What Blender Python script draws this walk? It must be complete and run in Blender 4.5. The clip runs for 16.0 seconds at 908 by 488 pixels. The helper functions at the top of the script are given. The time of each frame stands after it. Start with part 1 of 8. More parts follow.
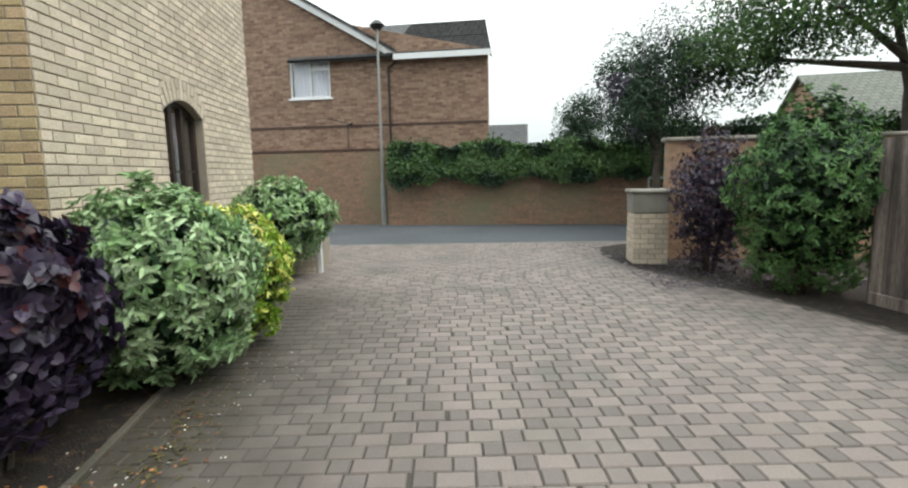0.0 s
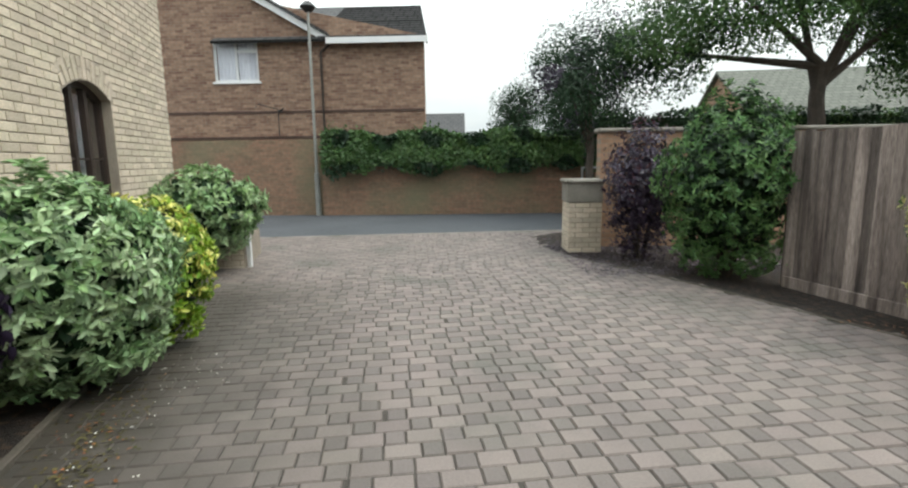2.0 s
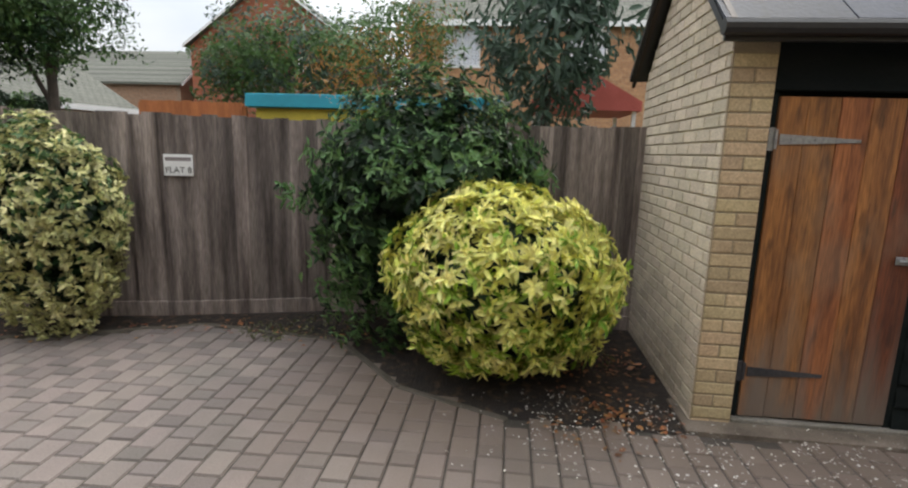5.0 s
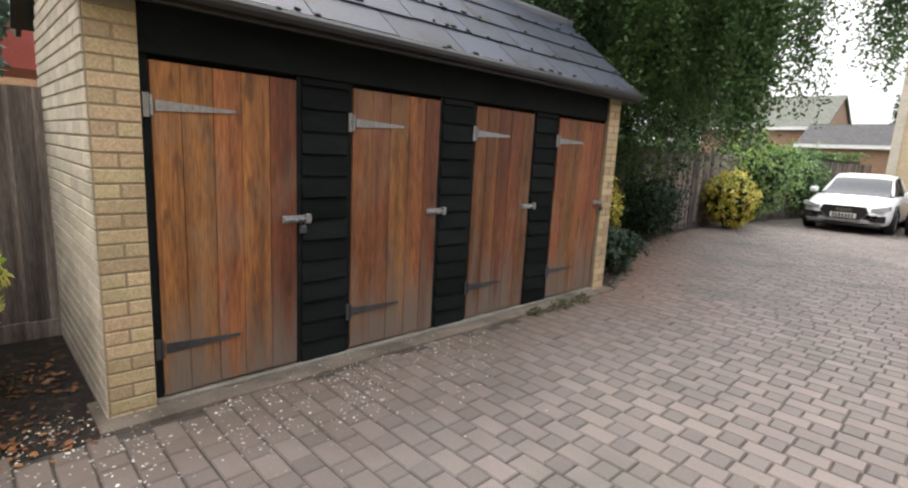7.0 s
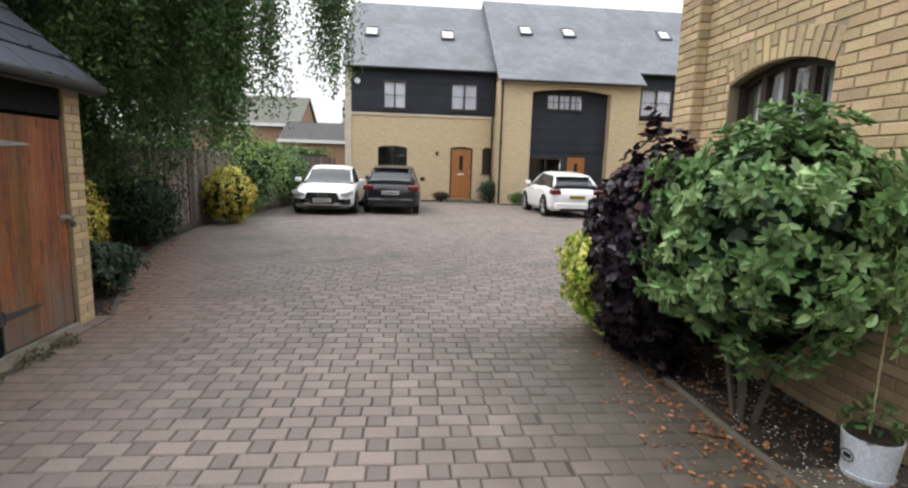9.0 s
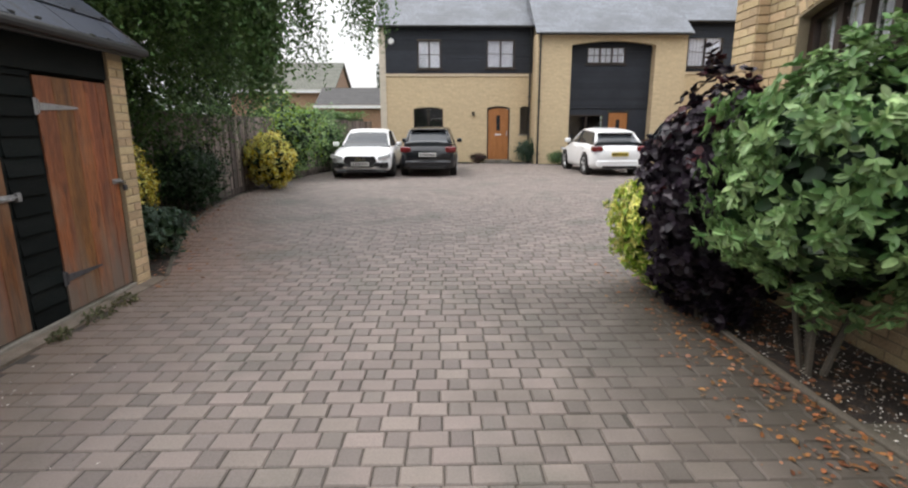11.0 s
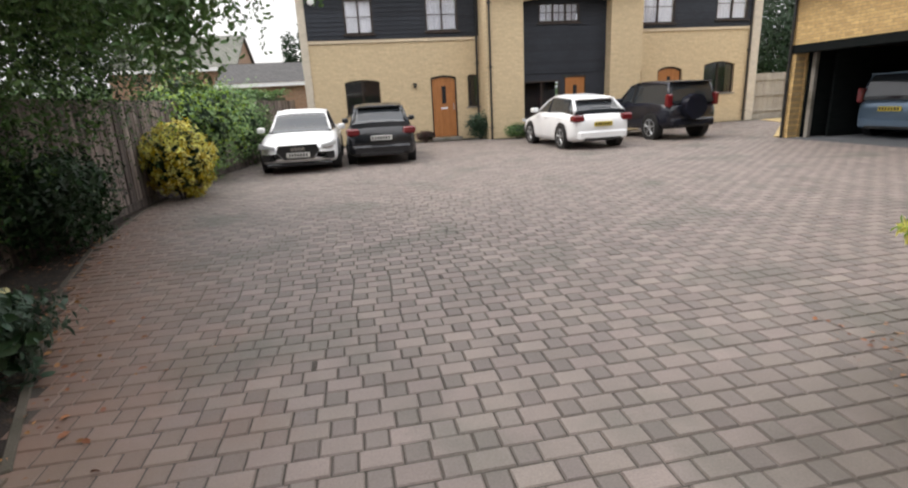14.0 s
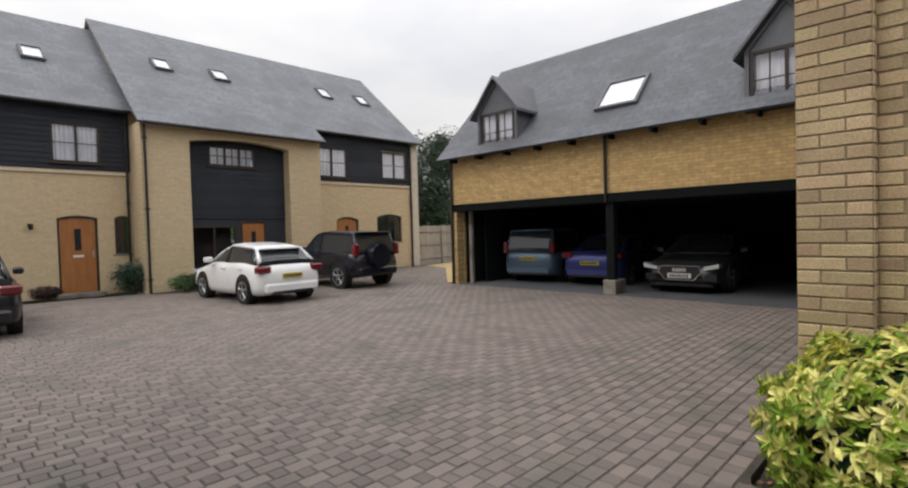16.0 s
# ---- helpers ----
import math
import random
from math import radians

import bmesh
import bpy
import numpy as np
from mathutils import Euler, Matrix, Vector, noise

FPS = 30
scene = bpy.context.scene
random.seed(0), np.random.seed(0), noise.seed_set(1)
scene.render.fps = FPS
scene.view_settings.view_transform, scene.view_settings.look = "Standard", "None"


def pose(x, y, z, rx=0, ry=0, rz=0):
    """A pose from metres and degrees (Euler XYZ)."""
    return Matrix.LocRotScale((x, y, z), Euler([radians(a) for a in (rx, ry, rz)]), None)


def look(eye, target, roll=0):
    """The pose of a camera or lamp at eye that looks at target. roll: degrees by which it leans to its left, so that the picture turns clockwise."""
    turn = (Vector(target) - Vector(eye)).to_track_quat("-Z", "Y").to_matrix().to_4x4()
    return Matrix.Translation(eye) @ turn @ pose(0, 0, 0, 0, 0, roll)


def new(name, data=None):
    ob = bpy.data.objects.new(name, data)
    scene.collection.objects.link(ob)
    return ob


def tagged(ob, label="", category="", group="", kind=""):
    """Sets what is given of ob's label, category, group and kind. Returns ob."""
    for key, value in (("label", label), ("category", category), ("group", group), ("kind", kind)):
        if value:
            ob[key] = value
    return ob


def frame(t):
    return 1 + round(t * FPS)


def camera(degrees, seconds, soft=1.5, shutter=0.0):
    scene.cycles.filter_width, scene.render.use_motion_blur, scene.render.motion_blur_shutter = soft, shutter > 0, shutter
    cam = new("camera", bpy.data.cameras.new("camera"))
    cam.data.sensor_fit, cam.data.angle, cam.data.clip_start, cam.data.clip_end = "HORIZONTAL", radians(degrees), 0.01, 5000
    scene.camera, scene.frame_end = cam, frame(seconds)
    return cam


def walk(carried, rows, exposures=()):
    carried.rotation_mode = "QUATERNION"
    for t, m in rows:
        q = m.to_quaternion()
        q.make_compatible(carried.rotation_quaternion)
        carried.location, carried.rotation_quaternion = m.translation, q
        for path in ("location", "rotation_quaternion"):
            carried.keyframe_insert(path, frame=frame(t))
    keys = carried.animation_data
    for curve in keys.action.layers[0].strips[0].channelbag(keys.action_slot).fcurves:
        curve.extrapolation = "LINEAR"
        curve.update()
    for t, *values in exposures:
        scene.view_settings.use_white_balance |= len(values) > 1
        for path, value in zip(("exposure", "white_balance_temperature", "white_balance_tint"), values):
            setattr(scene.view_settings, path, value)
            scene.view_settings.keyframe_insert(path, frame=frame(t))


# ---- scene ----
cam = camera(82.8, 16.0, soft=2.2)
PATH = [
    (0, (1.014, -0.168, 1.469), (0.888, 1.809, 1.196), -1.1),
    (0.5, (1.015, -0.166, 1.472), (0.889, 1.813, 1.215), -1.2),
    (1, (1.025, -0.165, 1.455), (0.894, 1.814, 1.199), -1.4),
    (1.5, (1.04, -0.128, 1.461), (0.912, 1.849, 1.188), -1.5),
    (2, (1.023, -0.05, 1.471), (1.134, 1.921, 1.153), -0.8),
    (2.5, (0.999, -0.034, 1.465), (1.579, 1.848, 1.118), 0.1),
    (3, (1.259, -0.11, 1.568), (2.477, 1.432, 1.193), 4.6),
    (3.2, (1.328, -0.102, 1.574), (2.681, 1.324, 1.202), 4.3),
    (5.3, (1.592, -0.178, 1.479), (3.561, -0.264, 1.136), 2.7),
    (5.5, (1.591, -0.26, 1.466), (3.541, -0.556, 1.133), 3.4),
    (6, (1.567, -0.501, 1.479), (3.381, -1.269, 1.135), 2.7),
    (6.5, (1.554, -0.633, 1.474), (3.237, -1.658, 1.129), 2.3),
    (7, (1.528, -0.805, 1.467), (2.944, -2.173, 1.114), 3.0),
    (7.5, (1.512, -0.905, 1.501), (2.375, -2.669, 1.12), 3.3),
    (8, (1.511, -1.002, 1.504), (1.754, -2.957, 1.158), 2.2),
    (8.5, (1.502, -1.038, 1.547), (1.397, -3.01, 1.232), 1.7),
    (8.7, (1.512, -1.039, 1.557), (1.333, -3.008, 1.257), 1.8),
    (10.8, (1.548, -1.006, 1.469), (1.423, -2.959, 1.056), 0.1),
    (11, (1.583, -1.119, 1.459), (1.545, -3.07, 1.02), -0.1),
    (11.5, (1.801, -1.485, 1.5), (2.066, -3.413, 1.04), -0.2),
    (12, (2.107, -1.918, 1.503), (2.39, -3.842, 1.035), -3.2),
    (12.5, (2.289, -2.47, 1.487), (2.282, -4.405, 0.978), -2.2),
    (13, (2.504, -2.895, 1.479), (2.441, -4.828, 0.967), -2.2),
    (13.5, (2.655, -3.38, 1.492), (2.392, -5.29, 0.96), -3.6),
    (14, (2.743, -3.927, 1.489), (2.402, -5.822, 0.949), -3.0),
    (14.5, (2.826, -4.518, 1.474), (2.365, -6.429, 1.107), -2.4),
    (15, (2.802, -4.951, 1.475), (2.220, -6.848, 1.226), -1.9),
    (15.5, (2.496, -5.315, 1.603), (1.87, -7.21, 1.468), -0.1),
    (16, (2.346, -5.500, 1.629), (0.915, -6.896, 1.577), -1.6),
]
walk(cam, [(t, look(eye, target, roll)) for t, eye, target, roll in PATH],
     [(0, 0.38, 6500, 1), (1.5, 0.38, 6500, 1), (3.0, 0.08, 6550, 4), (5.5, 0.38, 6700, 10), (7.0, 0.76, 6750, 11), (8.5, 0.38, 6650, 10),
      (11.0, 0.42, 6700, 11), (12.5, 0.55, 6750, 12), (14.5, 0.34, 6850, 12), (15.5, -0.02, 6850, 12), (16.0, -0.25, 6850, 12)])

# ---- light ----
world = bpy.data.worlds.new("overcast_sky")
scene.world = world
world.use_nodes = True
wn, wl = world.node_tree.nodes, world.node_tree.links
wn.clear()
w_out, w_bg = wn.new("ShaderNodeOutputWorld"), wn.new("ShaderNodeBackground")
w_sky, w_mix = wn.new("ShaderNodeTexSky"), wn.new("ShaderNodeMixRGB")
w_noise, w_ramp = wn.new("ShaderNodeTexNoise"), wn.new("ShaderNodeValToRGB")
w_map, w_tc = wn.new("ShaderNodeMapping"), wn.new("ShaderNodeTexCoord")
SUN_EL, SUN_ROT = radians(55), radians(110)
w_sky.sky_type, w_sky.sun_disc, w_sky.sun_elevation, w_sky.sun_rotation = "NISHITA", False, SUN_EL, SUN_ROT
w_sky.dust_density, w_sky.air_density = 3.0, 1.0
w_map.inputs["Scale"].default_value = (1.0, 1.0, 2.6)
w_noise.inputs["Scale"].default_value, w_noise.inputs["Detail"].default_value = 1.7, 5
w_ramp.color_ramp.elements[0].position, w_ramp.color_ramp.elements[0].color = 0.32, (6.4, 6.9, 7.7, 1)
w_ramp.color_ramp.elements[1].position, w_ramp.color_ramp.elements[1].color = 0.62, (9.4, 9.5, 9.6, 1)
w_mix.inputs["Fac"].default_value = 0.88
w_bg.inputs["Strength"].default_value = 0.105
wl.new(w_tc.outputs["Generated"], w_map.inputs["Vector"])
wl.new(w_map.outputs["Vector"], w_noise.inputs["Vector"])
wl.new(w_noise.outputs["Fac"], w_ramp.inputs["Fac"])
wl.new(w_sky.outputs["Color"], w_mix.inputs["Color1"])
wl.new(w_ramp.outputs["Color"], w_mix.inputs["Color2"])
w_sep, w_grad, w_mul = wn.new("ShaderNodeSeparateXYZ"), wn.new("ShaderNodeMapRange"), wn.new("ShaderNodeMixRGB")
w_grad.inputs["From Min"].default_value, w_grad.inputs["From Max"].default_value = 0.0, 1.0
w_grad.inputs["To Min"].default_value, w_grad.inputs["To Max"].default_value = 0.8, 2.5
w_mul.blend_type = "MULTIPLY"
w_mul.inputs["Fac"].default_value = 1.0
wl.new(w_tc.outputs["Generated"], w_sep.inputs["Vector"])
wl.new(w_sep.outputs["Z"], w_grad.inputs["Value"])
wl.new(w_mix.outputs["Color"], w_mul.inputs["Color1"])
wl.new(w_grad.outputs["Result"], w_mul.inputs["Color2"])
wl.new(w_mul.outputs["Color"], w_bg.inputs["Color"])
wl.new(w_bg.outputs["Background"], w_out.inputs["Surface"])
sun = new("sun", bpy.data.lights.new("sun", "SUN"))
sun.data.energy, sun.data.angle, sun.data.color = 1.3, radians(30), (1.0, 0.96, 0.9)
sun.rotation_euler = (radians(90) - SUN_EL, 0, radians(180) - SUN_ROT)
scene.view_settings.exposure = 0.35

# ---- materials ----


def rgb(c):
    return (c[0], c[1], c[2], 1.0)


def mat(name, c1, c2=None, scale=3.0, fine=60.0, rough=0.85, bump=0.25, rnd=None, vary=0.25, metal=0.0, stretch=None,
        stain=None, stain_scale=0.7, stain_at=0.6, fine_amt=0.25, coords="world", spec=0.5, dist=0.01, hue=0.0):
    m = bpy.data.materials.new(name)
    m.use_nodes = True
    n, l = m.node_tree.nodes, m.node_tree.links
    b = n["Principled BSDF"]
    c2 = c2 or tuple(v * 0.75 for v in c1)
    if coords == "world":
        src = n.new("ShaderNodeNewGeometry").outputs["Position"]
    else:
        src = n.new("ShaderNodeTexCoord").outputs["Object"]
    if stretch:
        mp = n.new("ShaderNodeMapping")
        mp.inputs["Scale"].default_value = stretch
        l.new(src, mp.inputs["Vector"])
        vec = mp.outputs["Vector"]
    else:
        vec = src
    big = n.new("ShaderNodeTexNoise")
    big.inputs["Scale"].default_value, big.inputs["Detail"].default_value = scale, 4
    l.new(vec, big.inputs["Vector"])
    small = n.new("ShaderNodeTexNoise")
    small.inputs["Scale"].default_value, small.inputs["Detail"].default_value = fine, 3
    l.new(vec, small.inputs["Vector"])
    ramp = n.new("ShaderNodeMapRange")
    ramp.inputs["From Min"].default_value, ramp.inputs["From Max"].default_value = 0.3, 0.7
    l.new(big.outputs["Fac"], ramp.inputs["Value"])
    mix = n.new("ShaderNodeMixRGB")
    mix.inputs["Color1"].default_value, mix.inputs["Color2"].default_value = rgb(c1), rgb(c2)
    l.new(ramp.outputs["Result"], mix.inputs["Fac"])
    col = mix.outputs["Color"]
    if stain:
        sn = n.new("ShaderNodeTexNoise")
        sn.inputs["Scale"].default_value, sn.inputs["Detail"].default_value = stain_scale, 6
        l.new(src, sn.inputs["Vector"])
        sr = n.new("ShaderNodeMapRange")
        sr.inputs["From Min"].default_value, sr.inputs["From Max"].default_value = stain_at - 0.08, stain_at + 0.08
        l.new(sn.outputs["Fac"], sr.inputs["Value"])
        sm = n.new("ShaderNodeMixRGB")
        sm.inputs["Color2"].default_value = rgb(stain)
        l.new(sr.outputs["Result"], sm.inputs["Fac"])
        l.new(col, sm.inputs["Color1"])
        col = sm.outputs["Color"]
    fm = n.new("ShaderNodeMapRange")
    fm.inputs["From Min"].default_value, fm.inputs["From Max"].default_value = 0.25, 0.75
    fm.inputs["To Min"].default_value, fm.inputs["To Max"].default_value = 1 - fine_amt, 1 + fine_amt
    l.new(small.outputs["Fac"], fm.inputs["Value"])
    val = fm.outputs["Result"]
    hs = n.new("ShaderNodeHueSaturation")
    if rnd:
        r = n.new("ShaderNodeObjectInfo").outputs["Random"] if rnd == "obj" else n.new("ShaderNodeNewGeometry").outputs["Random Per Island"]
        rm = n.new("ShaderNodeMapRange")
        rm.inputs["To Min"].default_value, rm.inputs["To Max"].default_value = 1 - vary, 1 + vary
        l.new(r, rm.inputs["Value"])
        mu = n.new("ShaderNodeMath")
        mu.operation = "MULTIPLY"
        l.new(val, mu.inputs[0])
        l.new(rm.outputs["Result"], mu.inputs[1])
        val = mu.outputs["Value"]
        if hue:
            m1 = n.new("ShaderNodeMath")
            m1.operation = "MULTIPLY"
            m1.inputs[1].default_value = 7.31
            fr = n.new("ShaderNodeMath")
            fr.operation = "FRACT"
            l.new(r, m1.inputs[0])
            l.new(m1.outputs["Value"], fr.inputs[0])
            hm = n.new("ShaderNodeMapRange")
            hm.inputs["To Min"].default_value, hm.inputs["To Max"].default_value = 0.5 - hue, 0.5 + hue
            l.new(fr.outputs["Value"], hm.inputs["Value"])
            l.new(hm.outputs["Result"], hs.inputs["Hue"])
    l.new(val, hs.inputs["Value"])
    l.new(col, hs.inputs["Color"])
    l.new(hs.outputs["Color"], b.inputs["Base Color"])
    b.inputs["Roughness"].default_value, b.inputs["Metallic"].default_value = rough, metal
    b.inputs["Specular IOR Level"].default_value = spec
    if bump:
        bp = n.new("ShaderNodeBump")
        bp.inputs["Strength"].default_value, bp.inputs["Distance"].default_value = bump, dist
        l.new(small.outputs["Fac"], bp.inputs["Height"])
        l.new(bp.outputs["Normal"], b.inputs["Normal"])
    return m


def brick_mat(name, c1, c2, mortar, rowh=0.075, bw=0.225, msize=0.012, offset=0.5, rough=0.9, stain=None, bump=0.6, vert=0.0, noise=0.38):
    """Courses laid in the wall's own plane: local x along it, local z up."""
    m = bpy.data.materials.new(name)
    m.use_nodes = True
    n, l = m.node_tree.nodes, m.node_tree.links
    b = n["Principled BSDF"]
    tc = n.new("ShaderNodeTexCoord")
    sep, com = n.new("ShaderNodeSeparateXYZ"), n.new("ShaderNodeCombineXYZ")
    l.new(tc.outputs["Object"], sep.inputs["Vector"])
    l.new(sep.outputs["X"], com.inputs["X"])
    l.new(sep.outputs["Z"], com.inputs["Y"])
    if vert:
        l.new(sep.outputs["Y"], com.inputs["Z"])
    br = n.new("ShaderNodeTexBrick")
    br.offset = offset
    br.inputs["Color1"].default_value, br.inputs["Color2"].default_value, br.inputs["Mortar"].default_value = rgb(c1), rgb(c2), rgb(mortar)
    br.inputs["Scale"].default_value, br.inputs["Brick Width"].default_value, br.inputs["Row Height"].default_value = 1.0, bw, rowh
    br.inputs["Mortar Size"].default_value, br.inputs["Mortar Smooth"].default_value, br.inputs["Bias"].default_value = msize * 0.5, 0.3, 0.0
    l.new(com.outputs["Vector"], br.inputs["Vector"])
    nz = n.new("ShaderNodeTexNoise")
    nz.inputs["Scale"].default_value, nz.inputs["Detail"].default_value = 9.0, 6
    l.new(tc.outputs["Object"], nz.inputs["Vector"])
    mr = n.new("ShaderNodeMapRange")
    mr.inputs["To Min"].default_value, mr.inputs["To Max"].default_value = 1 - noise, 1 + noise
    l.new(nz.outputs["Fac"], mr.inputs["Value"])
    hs = n.new("ShaderNodeHueSaturation")
    l.new(mr.outputs["Result"], hs.inputs["Value"])
    l.new(br.outputs["Color"], hs.inputs["Color"])
    col = hs.outputs["Color"]
    if stain:
        sn = n.new("ShaderNodeTexNoise")
        sn.inputs["Scale"].default_value, sn.inputs["Detail"].default_value = 0.6, 6
        l.new(tc.outputs["Object"], sn.inputs["Vector"])
        sr = n.new("ShaderNodeMapRange")
        sr.inputs["From Min"].default_value, sr.inputs["From Max"].default_value, sr.inputs["To Max"].default_value = 0.45, 0.7, 0.7
        l.new(sn.outputs["Fac"], sr.inputs["Value"])
        sm = n.new("ShaderNodeMixRGB")
        sm.inputs["Color2"].default_value = rgb(stain)
        l.new(sr.outputs["Result"], sm.inputs["Fac"])
        l.new(col, sm.inputs["Color1"])
        col = sm.outputs["Color"]
    l.new(col, b.inputs["Base Color"])
    b.inputs["Roughness"].default_value = rough
    bp = n.new("ShaderNodeBump")
    bp.inputs["Strength"].default_value, bp.inputs["Distance"].default_value, bp.invert = bump, 0.008, True
    l.new(br.outputs["Fac"], bp.inputs["Height"])
    l.new(bp.outputs["Normal"], b.inputs["Normal"])
    return m


def glass_mat(name, tint=(0.02, 0.025, 0.03), rough=0.03, alpha=0.85):
    """A pane: mirror gloss over a dark, partly see-through body."""
    m = bpy.data.materials.new(name)
    m.use_nodes = True
    n, l = m.node_tree.nodes, m.node_tree.links
    n.clear()
    out, mixs = n.new("ShaderNodeOutputMaterial"), n.new("ShaderNodeMixShader")
    tr, gl, fr = n.new("ShaderNodeBsdfTransparent"), n.new("ShaderNodeBsdfGlossy"), n.new("ShaderNodeLayerWeight")
    tr.inputs["Color"].default_value = (alpha, alpha, alpha * 1.02, 1)
    gl.inputs["Roughness"].default_value = rough
    fr.inputs["Blend"].default_value = 0.5
    pw, ma = n.new("ShaderNodeMath"), n.new("ShaderNodeMath")
    pw.operation, pw.inputs[1].default_value = "POWER", 4.0
    ma.operation, ma.inputs[1].default_value, ma.inputs[2].default_value = "MULTIPLY_ADD", 0.9, 0.06
    l.new(fr.outputs["Facing"], pw.inputs[0])
    l.new(pw.outputs["Value"], ma.inputs[0])
    l.new(ma.outputs["Value"], mixs.inputs["Fac"])
    l.new(tr.outputs["BSDF"], mixs.inputs[1])
    l.new(gl.outputs["BSDF"], mixs.inputs[2])
    l.new(mixs.outputs["Shader"], out.inputs["Surface"])
    return m


def emit_mat(name, c, s):
    m = bpy.data.materials.new(name)
    m.use_nodes = True
    b = m.node_tree.nodes["Principled BSDF"]
    b.inputs["Emission Color"].default_value, b.inputs["Emission Strength"].default_value = rgb(c), s
    return m


PAVING = dict(scale=1.6, fine=110, rough=0.68, bump=0.5, vary=0.12, hue=0.01, stain=(0.125, 0.115, 0.1), stain_at=0.62, stain_scale=0.9, dist=0.004, fine_amt=0.18)
PALE_BLOCK, DARK_BLOCK = ((0.222, 0.184, 0.165), (0.180, 0.150, 0.136)), ((0.172, 0.145, 0.132), (0.138, 0.118, 0.108))
M_PAVER = mat("long_block", *PALE_BLOCK, rnd="island", **PAVING)
M_PAVER_S = mat("square_block", *DARK_BLOCK, rnd="island", **PAVING)
M_PAVER_OBJ = mat("long_block_single", *PALE_BLOCK, rnd="obj", **PAVING)
M_PAVER_OBJ_S = mat("square_block_single", *DARK_BLOCK, rnd="obj", **PAVING)


def edge_dirt_shade(m, a, b, c, y_min, y_max, reach, tint, amount):
    """Soil washed from a bed onto the paving, along the house bed with bush shade painted in: strong at the line a*x +
    b*y + c = 0, ragged outwards.
    """
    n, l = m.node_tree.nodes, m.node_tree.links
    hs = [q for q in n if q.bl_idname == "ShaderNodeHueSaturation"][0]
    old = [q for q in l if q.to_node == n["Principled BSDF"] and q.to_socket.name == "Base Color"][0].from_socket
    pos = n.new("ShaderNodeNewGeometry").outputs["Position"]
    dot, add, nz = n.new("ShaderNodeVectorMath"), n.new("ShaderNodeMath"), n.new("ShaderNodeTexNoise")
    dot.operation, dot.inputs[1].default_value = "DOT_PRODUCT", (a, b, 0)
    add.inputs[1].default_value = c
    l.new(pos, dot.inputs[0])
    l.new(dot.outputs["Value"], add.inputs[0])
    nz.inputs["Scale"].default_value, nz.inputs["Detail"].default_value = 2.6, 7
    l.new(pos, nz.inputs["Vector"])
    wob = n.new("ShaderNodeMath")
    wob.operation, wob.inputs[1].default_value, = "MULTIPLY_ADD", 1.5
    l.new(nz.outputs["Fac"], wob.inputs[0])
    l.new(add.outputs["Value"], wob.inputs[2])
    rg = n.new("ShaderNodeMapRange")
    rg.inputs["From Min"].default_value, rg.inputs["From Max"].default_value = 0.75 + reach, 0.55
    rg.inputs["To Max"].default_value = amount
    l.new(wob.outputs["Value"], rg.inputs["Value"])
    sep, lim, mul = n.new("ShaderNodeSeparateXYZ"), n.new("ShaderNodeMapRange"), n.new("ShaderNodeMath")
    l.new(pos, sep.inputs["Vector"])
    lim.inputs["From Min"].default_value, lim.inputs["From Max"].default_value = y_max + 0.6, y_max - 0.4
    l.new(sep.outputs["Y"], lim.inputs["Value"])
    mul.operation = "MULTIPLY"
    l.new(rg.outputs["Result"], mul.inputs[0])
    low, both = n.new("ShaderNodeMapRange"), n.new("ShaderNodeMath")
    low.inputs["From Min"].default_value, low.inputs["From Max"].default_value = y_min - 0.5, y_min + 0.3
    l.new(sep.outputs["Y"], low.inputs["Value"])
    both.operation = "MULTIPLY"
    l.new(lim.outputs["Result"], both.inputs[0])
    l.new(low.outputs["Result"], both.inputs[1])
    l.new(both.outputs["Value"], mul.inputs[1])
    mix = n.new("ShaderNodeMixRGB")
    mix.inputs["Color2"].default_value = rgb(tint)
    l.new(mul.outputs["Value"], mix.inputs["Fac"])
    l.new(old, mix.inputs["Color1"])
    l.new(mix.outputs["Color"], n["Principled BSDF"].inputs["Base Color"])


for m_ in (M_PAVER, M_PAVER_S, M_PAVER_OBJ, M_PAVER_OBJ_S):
    # house bed: real dirt plus the bushes' shade, both in the paving colour
    edge_dirt_shade(m_, 1.0, 0.10, 0.35, -5.8, 6.0, 1.5, (0.052, 0.044, 0.034), 0.95)
    edge_dirt_shade(m_, -0.94, -0.33, 2.0, -14.0, -5.9, 1.2, (0.19, 0.115, 0.085), 0.8)
    edge_dirt_shade(m_, -1.0, 0.0, 4.1, -6.0, 1.0, 1.0, (0.15, 0.11, 0.085), 0.75)
M_JOINT = mat("jointing_sand", (0.075, 0.063, 0.053), (0.045, 0.04, 0.032), scale=2.5, fine=200, bump=0.6)
M_ASPHALT = mat("asphalt", (0.085, 0.09, 0.1), (0.065, 0.07, 0.078), scale=0.6, fine=150, bump=0.5)
M_SOIL = mat("bed_soil", (0.034, 0.024, 0.019), (0.014, 0.011, 0.009), scale=6, fine=70, bump=1.0, dist=0.03, stain=(0.1, 0.06, 0.035), stain_scale=14, stain_at=0.62)
M_GROUND = mat("garden_ground", (0.06, 0.075, 0.03), (0.05, 0.045, 0.03), scale=0.7, fine=30, bump=0.6)
